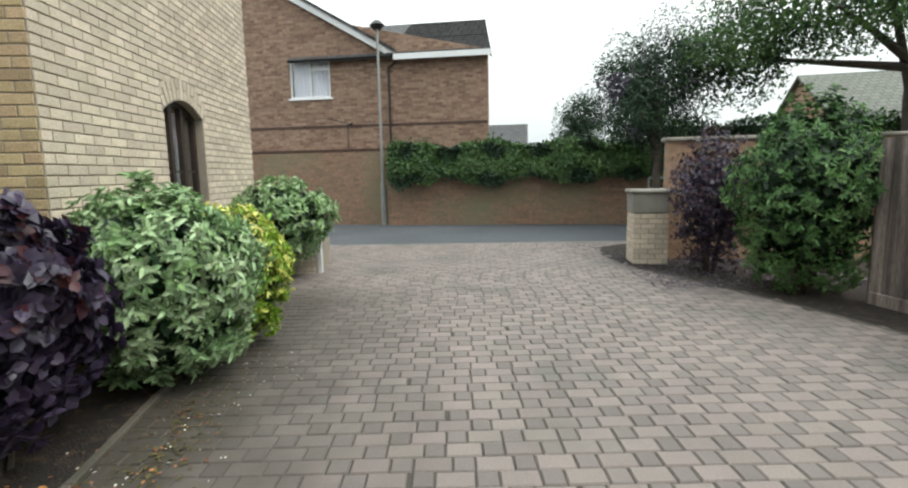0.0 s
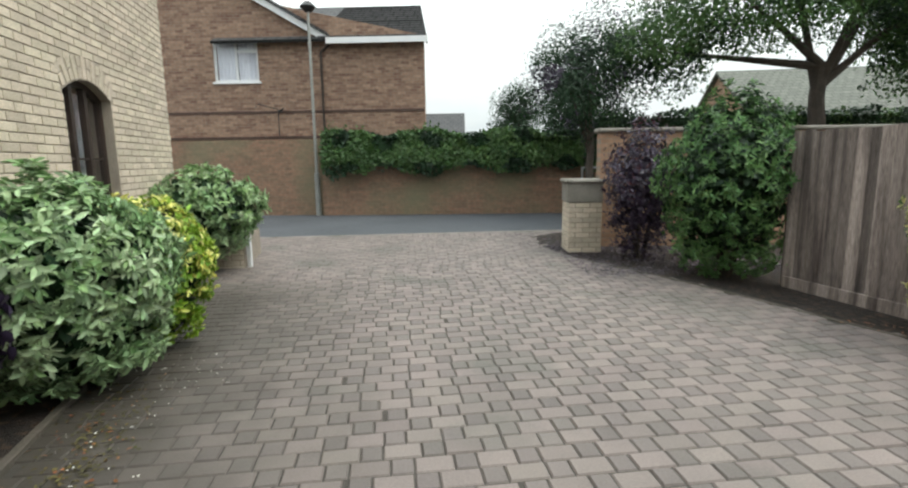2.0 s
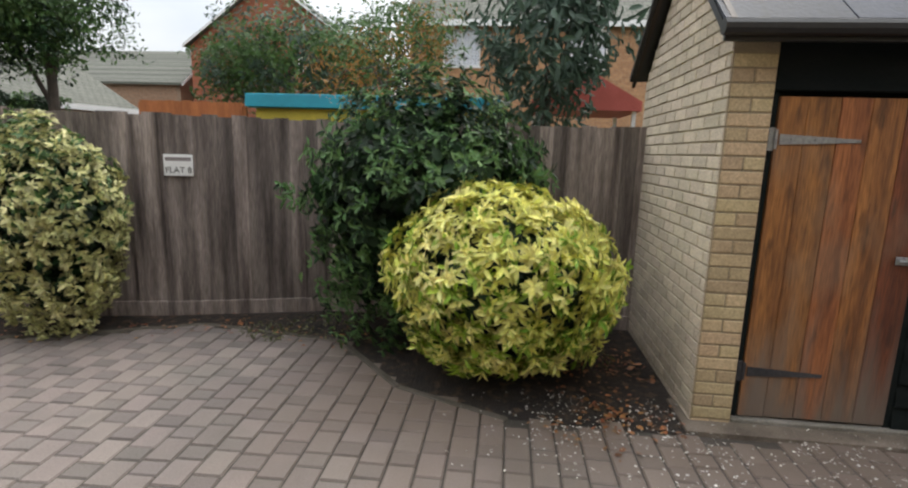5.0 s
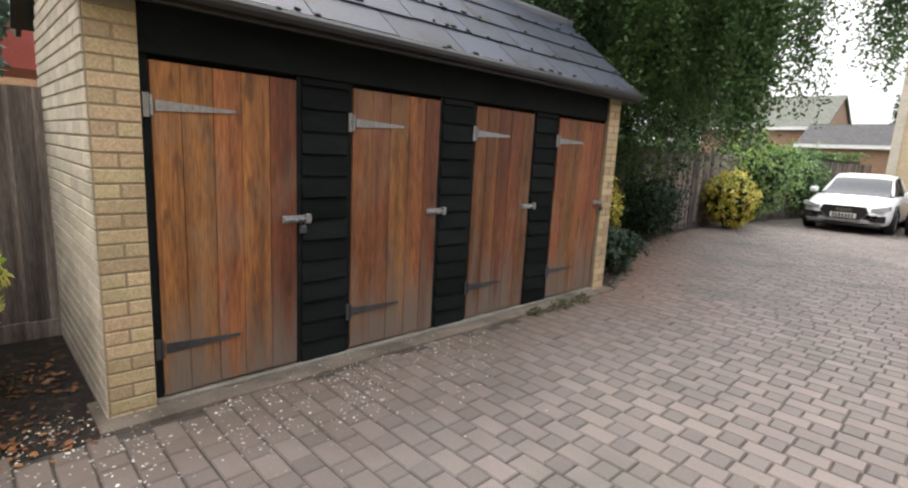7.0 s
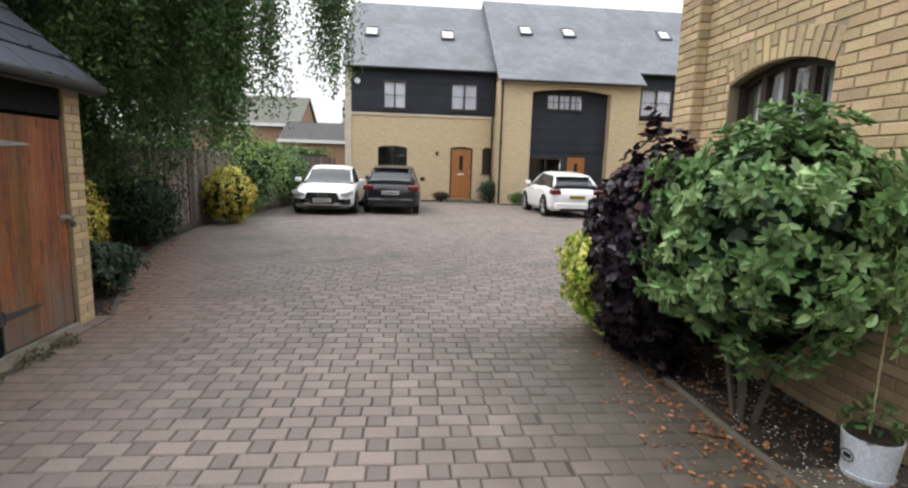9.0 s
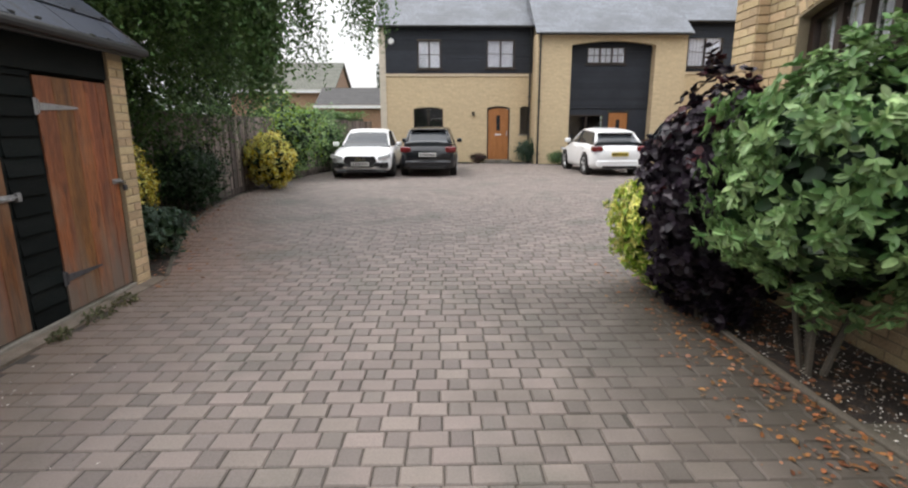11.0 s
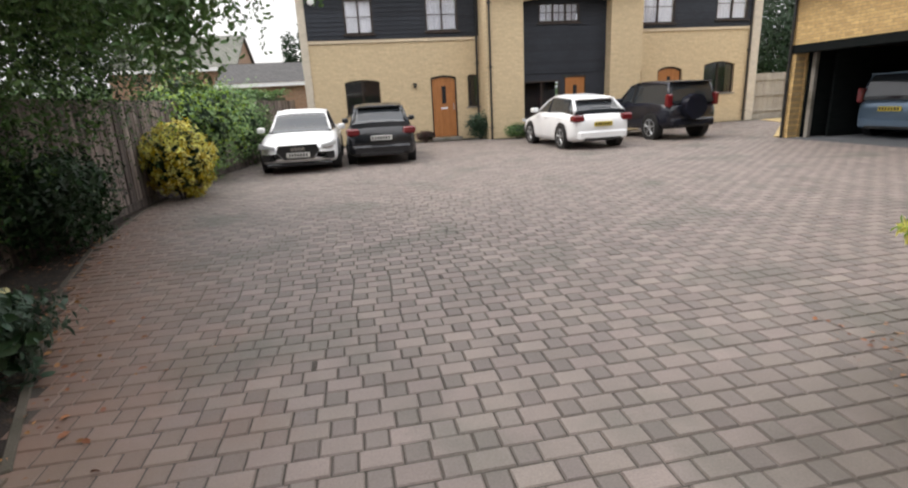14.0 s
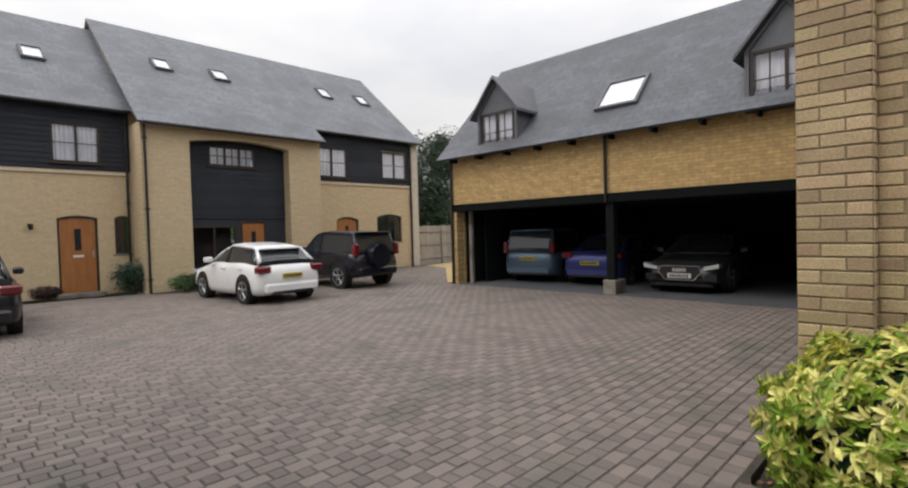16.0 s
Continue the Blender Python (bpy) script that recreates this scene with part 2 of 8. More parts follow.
M_CONCRETE = mat("concrete", (0.27, 0.25, 0.22), (0.19, 0.175, 0.15), scale=3, fine=90, bump=0.4, stain=(0.12, 0.11, 0.085), stain_scale=1.8, stain_at=0.57)
M_KERB = mat("edging_kerb", (0.11, 0.092, 0.075), (0.06, 0.055, 0.04), scale=4, fine=90, bump=0.4)
M_GRAVEL = mat("slate_chippings", (0.16, 0.13, 0.15), (0.08, 0.065, 0.08), scale=20, fine=80, bump=1.0, rnd="island", vary=0.5)
M_BUFF = mat("buff_brick", (0.50, 0.385, 0.235), (0.42, 0.315, 0.185), scale=5, fine=90, rough=0.9, bump=0.5, rnd="obj", vary=0.2, hue=0.012, dist=0.004)
M_BUFF_J = mat("buff_brick_joined", (0.50, 0.385, 0.235), (0.42, 0.315, 0.185), scale=5, fine=90, rough=0.9, bump=0.5, rnd="island", vary=0.2, hue=0.012, dist=0.004)
M_PALE = mat("pale_brick", (0.60, 0.515, 0.41), (0.50, 0.43, 0.335), scale=5, fine=90, rough=0.9, bump=0.5, rnd="obj", vary=0.14, hue=0.008, dist=0.004)
M_PALE_J = mat("pale_brick_joined", (0.60, 0.515, 0.41), (0.50, 0.43, 0.335), scale=5, fine=90, rough=0.9, bump=0.5, rnd="island", vary=0.14, hue=0.008, dist=0.004)
M_MORTAR = mat("mortar", (0.33, 0.27, 0.18), (0.25, 0.2, 0.135), scale=6, fine=120, bump=0.3)
M_MORTAR_P = mat("pale_mortar", (0.34, 0.29, 0.235), (0.26, 0.22, 0.18), scale=6, fine=120, bump=0.3)
M_TERR = brick_mat("terrace_brick", (0.62, 0.49, 0.31), (0.55, 0.43, 0.27), (0.52, 0.42, 0.28), noise=0.2, bump=0.3)
M_CARP = brick_mat("carport_brick", (0.56, 0.38, 0.16), (0.42, 0.275, 0.115), (0.27, 0.21, 0.13))
M_RED = brick_mat("red_brick", (0.18, 0.10, 0.07), (0.33, 0.215, 0.15), (0.24, 0.2, 0.16), msize=0.012, noise=0.5)
M_REDWALL = brick_mat("garden_wall_brick", (0.29, 0.165, 0.11), (0.20, 0.13, 0.085), (0.22, 0.18, 0.13), stain=(0.20, 0.19, 0.115), noise=0.5)
M_ORANGE = brick_mat("orange_brick", (0.33, 0.105, 0.05), (0.27, 0.085, 0.045), (0.22, 0.15, 0.11))
M_TAN = brick_mat("tan_brick", (0.34, 0.21, 0.14), (0.28, 0.17, 0.11), (0.25, 0.2, 0.15))
M_SLATE = brick_mat("slate_roof", (0.118, 0.128, 0.148), (0.088, 0.097, 0.113), (0.05, 0.054, 0.062), rowh=0.2, bw=0.3, msize=0.012, rough=0.6, stain=(0.062, 0.066, 0.074), noise=0.5)
M_SLATE_P = brick_mat("pale_slate_roof", (0.175, 0.190, 0.215), (0.135, 0.148, 0.168), (0.085, 0.09, 0.10), rowh=0.2, bw=0.3, msize=0.01, rough=0.55, stain=(0.092, 0.098, 0.108), noise=0.5)
M_TERR_P = brick_mat("pale_terrace_brick", (0.62, 0.55, 0.45), (0.55, 0.49, 0.40), (0.52, 0.46, 0.38), noise=0.2, bump=0.3)
M_TAN_B = brick_mat("orange_tan_brick", (0.46, 0.255, 0.13), (0.36, 0.19, 0.10), (0.33, 0.24, 0.17))
M_TILE = brick_mat("concrete_tile_roof", (0.075, 0.072, 0.072), (0.055, 0.054, 0.055), (0.02, 0.02, 0.02), rowh=0.3, bw=0.33, msize=0.05, rough=0.8)
M_TILE_G = brick_mat("green_grey_roof", (0.15, 0.155, 0.13), (0.12, 0.125, 0.105), (0.06, 0.06, 0.05), rowh=0.3, bw=0.33, msize=0.04, rough=0.85)
M_FELT = mat("slate_tile_near", (0.034, 0.042, 0.064), (0.022, 0.027, 0.042), scale=2.5, fine=40, rough=0.6, bump=0.25, rnd="obj", vary=0.22, stain=(0.014, 0.014, 0.014), stain_scale=4, stain_at=0.62, spec=0.5)
M_ROOFGAP = mat("dark_roof_gap", (0.012, 0.012, 0.010), (0.02, 0.022, 0.014), scale=20, fine=120, rough=0.95, bump=0.6)
# stained timber; in the carport also the shade colour of added sheets
M_BLACKWOOD = mat("black_timber_and_shade", (0.006, 0.009, 0.009), (0.011, 0.013, 0.013), scale=3, fine=50, rough=0.8, bump=0.35, stretch=(1, 1, 4), rnd="obj", vary=0.35, spec=0.1)
M_NAVYBOARD = mat("dark_weatherboard", (0.018, 0.021, 0.028), (0.027, 0.031, 0.04), scale=1, fine=20, rough=0.7, bump=0.2, rnd="island", vary=0.25, spec=0.35)
M_DOORWOOD = mat("weathered_door_wood", (0.34, 0.135, 0.045), (0.12, 0.042, 0.016), scale=2.4, fine=16, rough=0.62, bump=0.3, stretch=(6, 6, 0.55), rnd="obj", vary=0.22, hue=0.01, stain=(0.20, 0.135, 0.095), stain_scale=2.2, stain_at=0.62, fine_amt=0.45)
M_FENCE = mat("weathered_fence_wood", (0.29, 0.24, 0.215), (0.05, 0.038, 0.034), scale=1.6, fine=26, rough=0.9, bump=0.4, stretch=(7, 7, 0.45), rnd="obj", vary=0.48, fine_amt=0.5)
M_FENCE_J = mat("weathered_fence_wood_far", (0.215, 0.18, 0.165), (0.12, 0.098, 0.09), scale=1.4, fine=30, rough=0.9, bump=0.4, stretch=(4, 4, 0.5), rnd="island", vary=0.3, fine_amt=0.3)
M_ORFENCE = mat("orange_fence", (0.42, 0.15, 0.05), (0.33, 0.11, 0.04), scale=3, fine=30, rough=0.85, stretch=(4, 4, 0.5), rnd="island", vary=0.15)
M_OAK = mat("oak_door", (0.42, 0.17, 0.05), (0.33, 0.125, 0.035), scale=3, fine=30, rough=0.5, bump=0.1, stretch=(5, 5, 0.5))
M_BROWN = mat("dark_brown_frame", (0.035, 0.02, 0.014), (0.025, 0.015, 0.01), rough=0.5, bump=0.1)
M_WHITE = mat("white_paint", (0.8, 0.8, 0.8), (0.74, 0.74, 0.74), rough=0.45, bump=0.05, fine_amt=0.04)
M_CURTAIN = mat("net_curtain", (0.88, 0.89, 0.9), (0.74, 0.76, 0.79), scale=3, fine=18, rough=0.9, bump=0.4, stretch=(8, 8, 0.3))
# near-black colour that stands for unlit interiors
M_SHADE_IN = mat("interior_shade", (0.02, 0.02, 0.022), (0.01, 0.01, 0.012), rough=0.9, bump=0.1)
M_GLASS = glass_mat("window_glass", alpha=0.96)
M_METAL = mat("galvanised_steel", (0.42, 0.43, 0.44), (0.30, 0.31, 0.32), rough=0.45, metal=0.8, bump=0.1)
M_HINGE = mat("aged_black_iron", (0.10, 0.10, 0.11), (0.055, 0.055, 0.06), rough=0.55, metal=0.5, bump=0.2)
M_GUTTER = mat("black_plastic", (0.012, 0.012, 0.013), (0.02, 0.02, 0.02), rough=0.4, bump=0.05)
M_LAMPPOST = mat("lamp_post_paint", (0.34, 0.34, 0.32), (0.27, 0.27, 0.25), rough=0.5, metal=0.3, bump=0.1)
M_BARK = mat("bark", (0.09, 0.07, 0.055), (0.05, 0.04, 0.032), scale=5, fine=40, bump=0.8, dist=0.02)
M_TEAL = mat("teal_felt", (0.02, 0.32, 0.42), (0.02, 0.26, 0.35), rough=0.6, bump=0.1)
M_YELLOW = mat("yellow_board", (0.62, 0.5, 0.06), (0.5, 0.4, 0.05), rough=0.6, bump=0.1)
M_REDPAINT = mat("faded_red_canvas", (0.45, 0.1, 0.08), (0.38, 0.08, 0.06), rough=0.7)
M_TYRE = mat("tyre_rubber", (0.02, 0.02, 0.02), rough=0.85, bump=0.3)
M_LEAD = mat("lead_sheet", (0.13, 0.135, 0.15), (0.10, 0.105, 0.12), rough=0.55, bump=0.15)


def leaf_mat(name, c1, c2, rough=0.45, vary=0.35, trans=0.25, hue=0.015, spec=0.4):
    m = mat(name, c1, c2, scale=2.2, fine=45, rough=rough, bump=0.0, rnd="island", vary=vary, hue=hue, spec=spec, fine_amt=0.15)
    b = m.node_tree.nodes["Principled BSDF"]
    n, l = m.node_tree.nodes, m.node_tree.links
    t, mx = n.new("ShaderNodeBsdfTranslucent"), n.new("ShaderNodeMixShader")
    mx.inputs["Fac"].default_value = trans
    for s in n:
        if s.bl_idname == "ShaderNodeHueSaturation":
            l.new(s.outputs["Color"], t.inputs["Color"])
    l.new(b.outputs["BSDF"], mx.inputs[1])
    l.new(t.outputs["BSDF"], mx.inputs[2])
    l.new(mx.outputs["Shader"], n["Material Output"].inputs["Surface"])
    return m


L_YELLOW = leaf_mat("golden_leaf", (0.84, 0.80, 0.34), (0.70, 0.70, 0.14), vary=0.3)
L_LIME = leaf_mat("lime_leaf", (0.32, 0.45, 0.05), (0.16, 0.30, 0.03))
L_VARIEG = leaf_mat("variegated_leaf", (0.50, 0.60, 0.38), (0.17, 0.30, 0.12), vary=0.55)
L_CREAM = leaf_mat("cream_edged_leaf", (0.66, 0.63, 0.33), (0.42, 0.43, 0.17), vary=0.5)
L_GREEN = leaf_mat("green_leaf", (0.10, 0.185, 0.055), (0.05, 0.105, 0.03))
L_BRIGHT = leaf_mat("bright_green_leaf", (0.29, 0.43, 0.19), (0.15, 0.26, 0.095), vary=0.4)
L_LEAFY = leaf_mat("mid_green_leaf", (0.16, 0.29, 0.10), (0.08, 0.17, 0.055))
# own colour of dark plants; inside lighter shrubs it stands for shade
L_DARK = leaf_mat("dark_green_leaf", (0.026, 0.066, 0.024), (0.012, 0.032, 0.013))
L_BLUEGREEN = leaf_mat("grey_green_leaf", (0.075, 0.125, 0.085), (0.045, 0.08, 0.055))
L_PURPLE = leaf_mat("purple_leaf", (0.052, 0.034, 0.07), (0.024, 0.016, 0.036), spec=0.7, trans=0.1)
L_SOOT = leaf_mat("sooty_purple_leaf", (0.030, 0.020, 0.032), (0.014, 0.010, 0.016), spec=0.4, trans=0.08)
L_WEED = leaf_mat("straggly_weed", (0.17, 0.17, 0.075), (0.08, 0.09, 0.04), vary=0.5)
L_MOSS = leaf_mat("moss", (0.11, 0.085, 0.03), (0.05, 0.055, 0.02), trans=0.0, rough=0.9)
L_MAROON = leaf_mat("maroon_leaf", (0.085, 0.022, 0.028), (0.05, 0.016, 0.022), trans=0.2)
L_GOLDDARK = leaf_mat("amber_leaf", (0.62, 0.47, 0.03), (0.34, 0.28, 0.03))
L_ORANGE = leaf_mat("orange_leaf", (0.36, 0.17, 0.04), (0.22, 0.14, 0.04))
L_LITTER = leaf_mat("fallen_leaf", (0.32, 0.14, 0.05), (0.16, 0.065, 0.03), trans=0.0, vary=0.5)
L_PALELITTER = leaf_mat("fallen_petal", (0.62, 0.6, 0.56), (0.4, 0.37, 0.32), trans=0.0, vary=0.4)


def door_wood():
    """Oiled softwood planks: streaky grain, dark knots, and grey bleached patches where the oil has worn off."""
    m = mat("door_plank_wood", (0.31, 0.115, 0.036), (0.12, 0.042, 0.016), scale=1.3, fine=14, rough=0.55, bump=0.35, rnd="obj", vary=0.42, hue=0.015, stretch=(9, 9, 0.7), fine_amt=0.5)
    n, l = m.node_tree.nodes, m.node_tree.links
    b = n["Principled BSDF"]
    col = [q for q in l if q.to_node == b and q.to_socket.name == "Base Color"][0].from_socket
    pos = n.new("ShaderNodeNewGeometry").outputs["Position"]
    for scl, stretch, lo, hi, tint, amt in ((1.0, (13, 13, 3.2), 0.59, 0.68, (0.03, 0.014, 0.009), 0.55), (1.0, (2.6, 2.6, 1.5), 0.54, 0.66, (0.25, 0.165, 0.105), 0.35), (1.0, (20, 20, 0.9), 0.58, 0.72, (0.05, 0.022, 0.013), 0.6)):
        mp, nz, rg, mx = n.new("ShaderNodeMapping"), n.new("ShaderNodeTexNoise"), n.new("ShaderNodeMapRange"), n.new("ShaderNodeMixRGB")
        mp.inputs["Scale"].default_value = stretch
        nz.inputs["Scale"].default_value, nz.inputs["Detail"].default_value = scl, 5
        rg.inputs["From Min"].default_value, rg.inputs["From Max"].default_value, rg.inputs["To Max"].default_value = lo, hi, amt
        mx.inputs["Color2"].default_value = rgb(tint)
        l.new(pos, mp.inputs["Vector"])
        l.new(mp.outputs["Vector"], nz.inputs["Vector"])
        l.new(nz.outputs["Fac"], rg.inputs["Value"])
        l.new(rg.outputs["Result"], mx.inputs["Fac"])
        l.new(col, mx.inputs["Color1"])
        col = mx.outputs["Color"]
    # rain splash bleaches the lowest third, in ragged tongues
    sep, nz, ma, rg, mx = n.new("ShaderNodeSeparateXYZ"), n.new("ShaderNodeTexNoise"), n.new("ShaderNodeMath"), n.new("ShaderNodeMapRange"), n.new("ShaderNodeMixRGB")
    mp = n.new("ShaderNodeMapping")
    mp.inputs["Scale"].default_value = (9, 9, 1.2)
    l.new(pos, mp.inputs["Vector"])
    l.new(mp.outputs["Vector"], nz.inputs["Vector"])
    nz.inputs["Scale"].default_value = 1.0
    l.new(pos, sep.inputs["Vector"])
    ma.operation, ma.inputs[1].default_value = "MULTIPLY_ADD", 1.6
    l.new(nz.outputs["Fac"], ma.inputs[0])
    l.new(sep.outputs["Z"], ma.inputs[2])
    rg.inputs["From Min"].default_value, rg.inputs["From Max"].default_value, rg.inputs["To Max"].default_value = 1.5, 0.85, 0.92
    l.new(ma.outputs["Value"], rg.inputs["Value"])
    l.new(rg.outputs["Result"], mx.inputs["Fac"])
    mx.inputs["Color2"].default_value = rgb((0.17, 0.135, 0.11))
    l.new(col, mx.inputs["Color1"])
    l.new(mx.outputs["Color"], b.inputs["Base Color"])
    return m


M_DOORWOOD = door_wood()

# ---- building blocks ----
WORLD_OF = {}
rng = np.random.default_rng(7)


def W(ob):
    return WORLD_OF.get(ob.name, Matrix())


def place(ob, m, parent=None):
    """Sets ob at the world pose m, under parent."""
    if parent is not None:
        ob.parent = parent
        ob.matrix_basis = W(parent).inverted() @ m
    else:
        ob.matrix_basis = m
    WORLD_OF[ob.name] = m.copy()
    return ob


def thing(name, m, label, category, group="", kind=""):
    return tagged(place(new(name), m), label, category, group, kind)


def mesh_of(name, verts, faces, material):
    me = bpy.data.meshes.new(name)
    me.from_pydata([tuple(v) for v in verts], [], [tuple(f) for f in faces])
    me.update()
    if material:
        me.materials.append(material)
    return me


def part(name, bm, material, parent=None, label="", m=None, kind="", smooth=False):
    """One mesh object from a bmesh, at the world pose m (its parent's if none)."""
    me = bpy.data.meshes.new(name)
    bm.to_mesh(me)
    bm.free()
    me.materials.append(material)
    if smooth:
        me.shade_smooth()
    ob = new(name, me)
    place(ob, m if m is not None else (W(parent) if parent is not None else Matrix()), parent)
    return tagged(ob, label, "", "", kind)


def box(bm, x0, x1, y0, y1, z0, z1, bev=0.0):
    r = bmesh.ops.create_cube(bm, size=1)
    vs = r["verts"]
    for v in vs:
        v.co = Vector((x0 + (v.co.x + 0.5) * (x1 - x0), y0 + (v.co.y + 0.5) * (y1 - y0), z0 + (v.co.z + 0.5) * (z1 - z0)))
    if bev:
        es = list({e for v in vs for e in v.link_edges})
        bmesh.ops.bevel(bm, geom=es, offset=bev, segments=1, affect="EDGES")
    return vs


def cyl(bm, p0, p1, r0, r1=None, seg=12, caps=True):
    """A tapered round bar between two points."""
    r1 = r0 if r1 is None else r1
    p0, p1 = Vector(p0), Vector(p1)
    d = p1 - p0
    res = bmesh.ops.create_cone(bm, cap_ends=caps, segments=seg, radius1=r0, radius2=r1, depth=d.length)
    q = d.to_track_quat("Z", "Y").to_matrix().to_4x4()
    mm = Matrix.Translation((p0 + p1) / 2) @ q
    for v in res["verts"]:
        v.co = mm @ v.co
    return res["verts"]


def poly_prism(bm, pts, y0, y1):
    """Extrudes an (x, z) outline between two depths."""
    a = [bm.verts.new((x, y0, z)) for x, z in pts]
    b = [bm.verts.new((x, y1, z)) for x, z in pts]
    n = len(pts)
    bm.faces.new(a)
    bm.faces.new(b[::-1])
    for i in range(n):
        bm.faces.new((a[i], b[i], b[(i + 1) % n], a[(i + 1) % n]))
    bmesh.ops.recalc_face_normals(bm, faces=bm.faces[:])


def frame_m(p0, p1, z=0.0):
    """A wall's frame: local x runs from p0 to p1, the outside lies on local -y."""
    a = math.atan2(p1[1] - p0[1], p1[0] - p0[0])
    return pose(p0[0], p0[1], z, 0, 0, math.degrees(a))


def arch_z(u, o):
    """The height of an opening's head at u."""
    u0, u1, z0, z1, rise = o
    t = max(-1.0, min(1.0, (u - (u0 + u1) / 2) / ((u1 - u0) / 2)))
    return z1 - rise * t * t


def wall_mesh(bm, length, z0, top, openings=(), thick=0.25):
    """A wall in its own frame with real openings; top is a height or a function of u."""
    topf = top if callable(top) else (lambda u: top)
    cuts = {0.0, length}
    for o in openings:
        k = 8 if o[4] else 1
        cuts |= {o[0] + (o[1] - o[0]) * i / k for i in range(k + 1)}
    if callable(top):
        cuts |= {length * i / 2 for i in range(3)}
    cuts = sorted(c for c in cuts if -1e-6 <= c <= length + 1e-6)

    def piece(a, b, za, zb, ta, tb):
        if max(ta - za, tb - zb) < 1e-4:
            return
        vs = [bm.verts.new(p) for p in ((a, 0, za), (b, 0, zb), (b, 0, tb), (a, 0, ta), (a, thick, za), (b, thick, zb), (b, thick, tb), (a, thick, ta))]
        for f in ((0, 1, 2, 3), (5, 4, 7, 6), (4, 0, 3, 7), (1, 5, 6, 2), (3, 2, 6, 7), (4, 5, 1, 0)):
            bm.faces.new([vs[i] for i in f])

    for a, b in zip(cuts, cuts[1:]):
        if b - a < 1e-5:
            continue
        inside = sorted((o for o in openings if o[0] < (a + b) / 2 < o[1]), key=lambda o: o[2])
        za = zb = z0
        for o in inside:
            piece(a, b, za, zb, o[2], o[2])
            za, zb = arch_z(a, o), arch_z(b, o)
        piece(a, b, za, zb, topf(a), topf(b))


def wall(name, p0, p1, z0, top, material, parent=None, openings=(), thick=0.25, kind="", label=""):
    bm = bmesh.new()
    wall_mesh(bm, math.dist(p0, p1), z0, top, openings, thick)
    bmesh.ops.remove_doubles(bm, verts=bm.verts[:], dist=0.0005)
    return part(name, bm, material, parent, label, frame_m(p0, p1), kind)


BRICK_MESH = {}


def brick_mesh(length, height, depth, material, proud=0.008):
    key = (round(length, 3), round(height, 3), material.name)
    if key not in BRICK_MESH:
        bm = bmesh.new()
        box(bm, 0, length, -proud, depth, 0, height)
        es = [e for e in bm.edges if all(v.co.y < -proud + 1e-5 for v in e.verts)]
        bmesh.ops.bevel(bm, geom=es, offset=0.004, segments=1, affect="EDGES")
        me = bpy.data.meshes.new("brick")
        bm.to_mesh(me)
        bm.free()
        me.materials.append(material)
        BRICK_MESH[key] = me
    return BRICK_MESH[key]


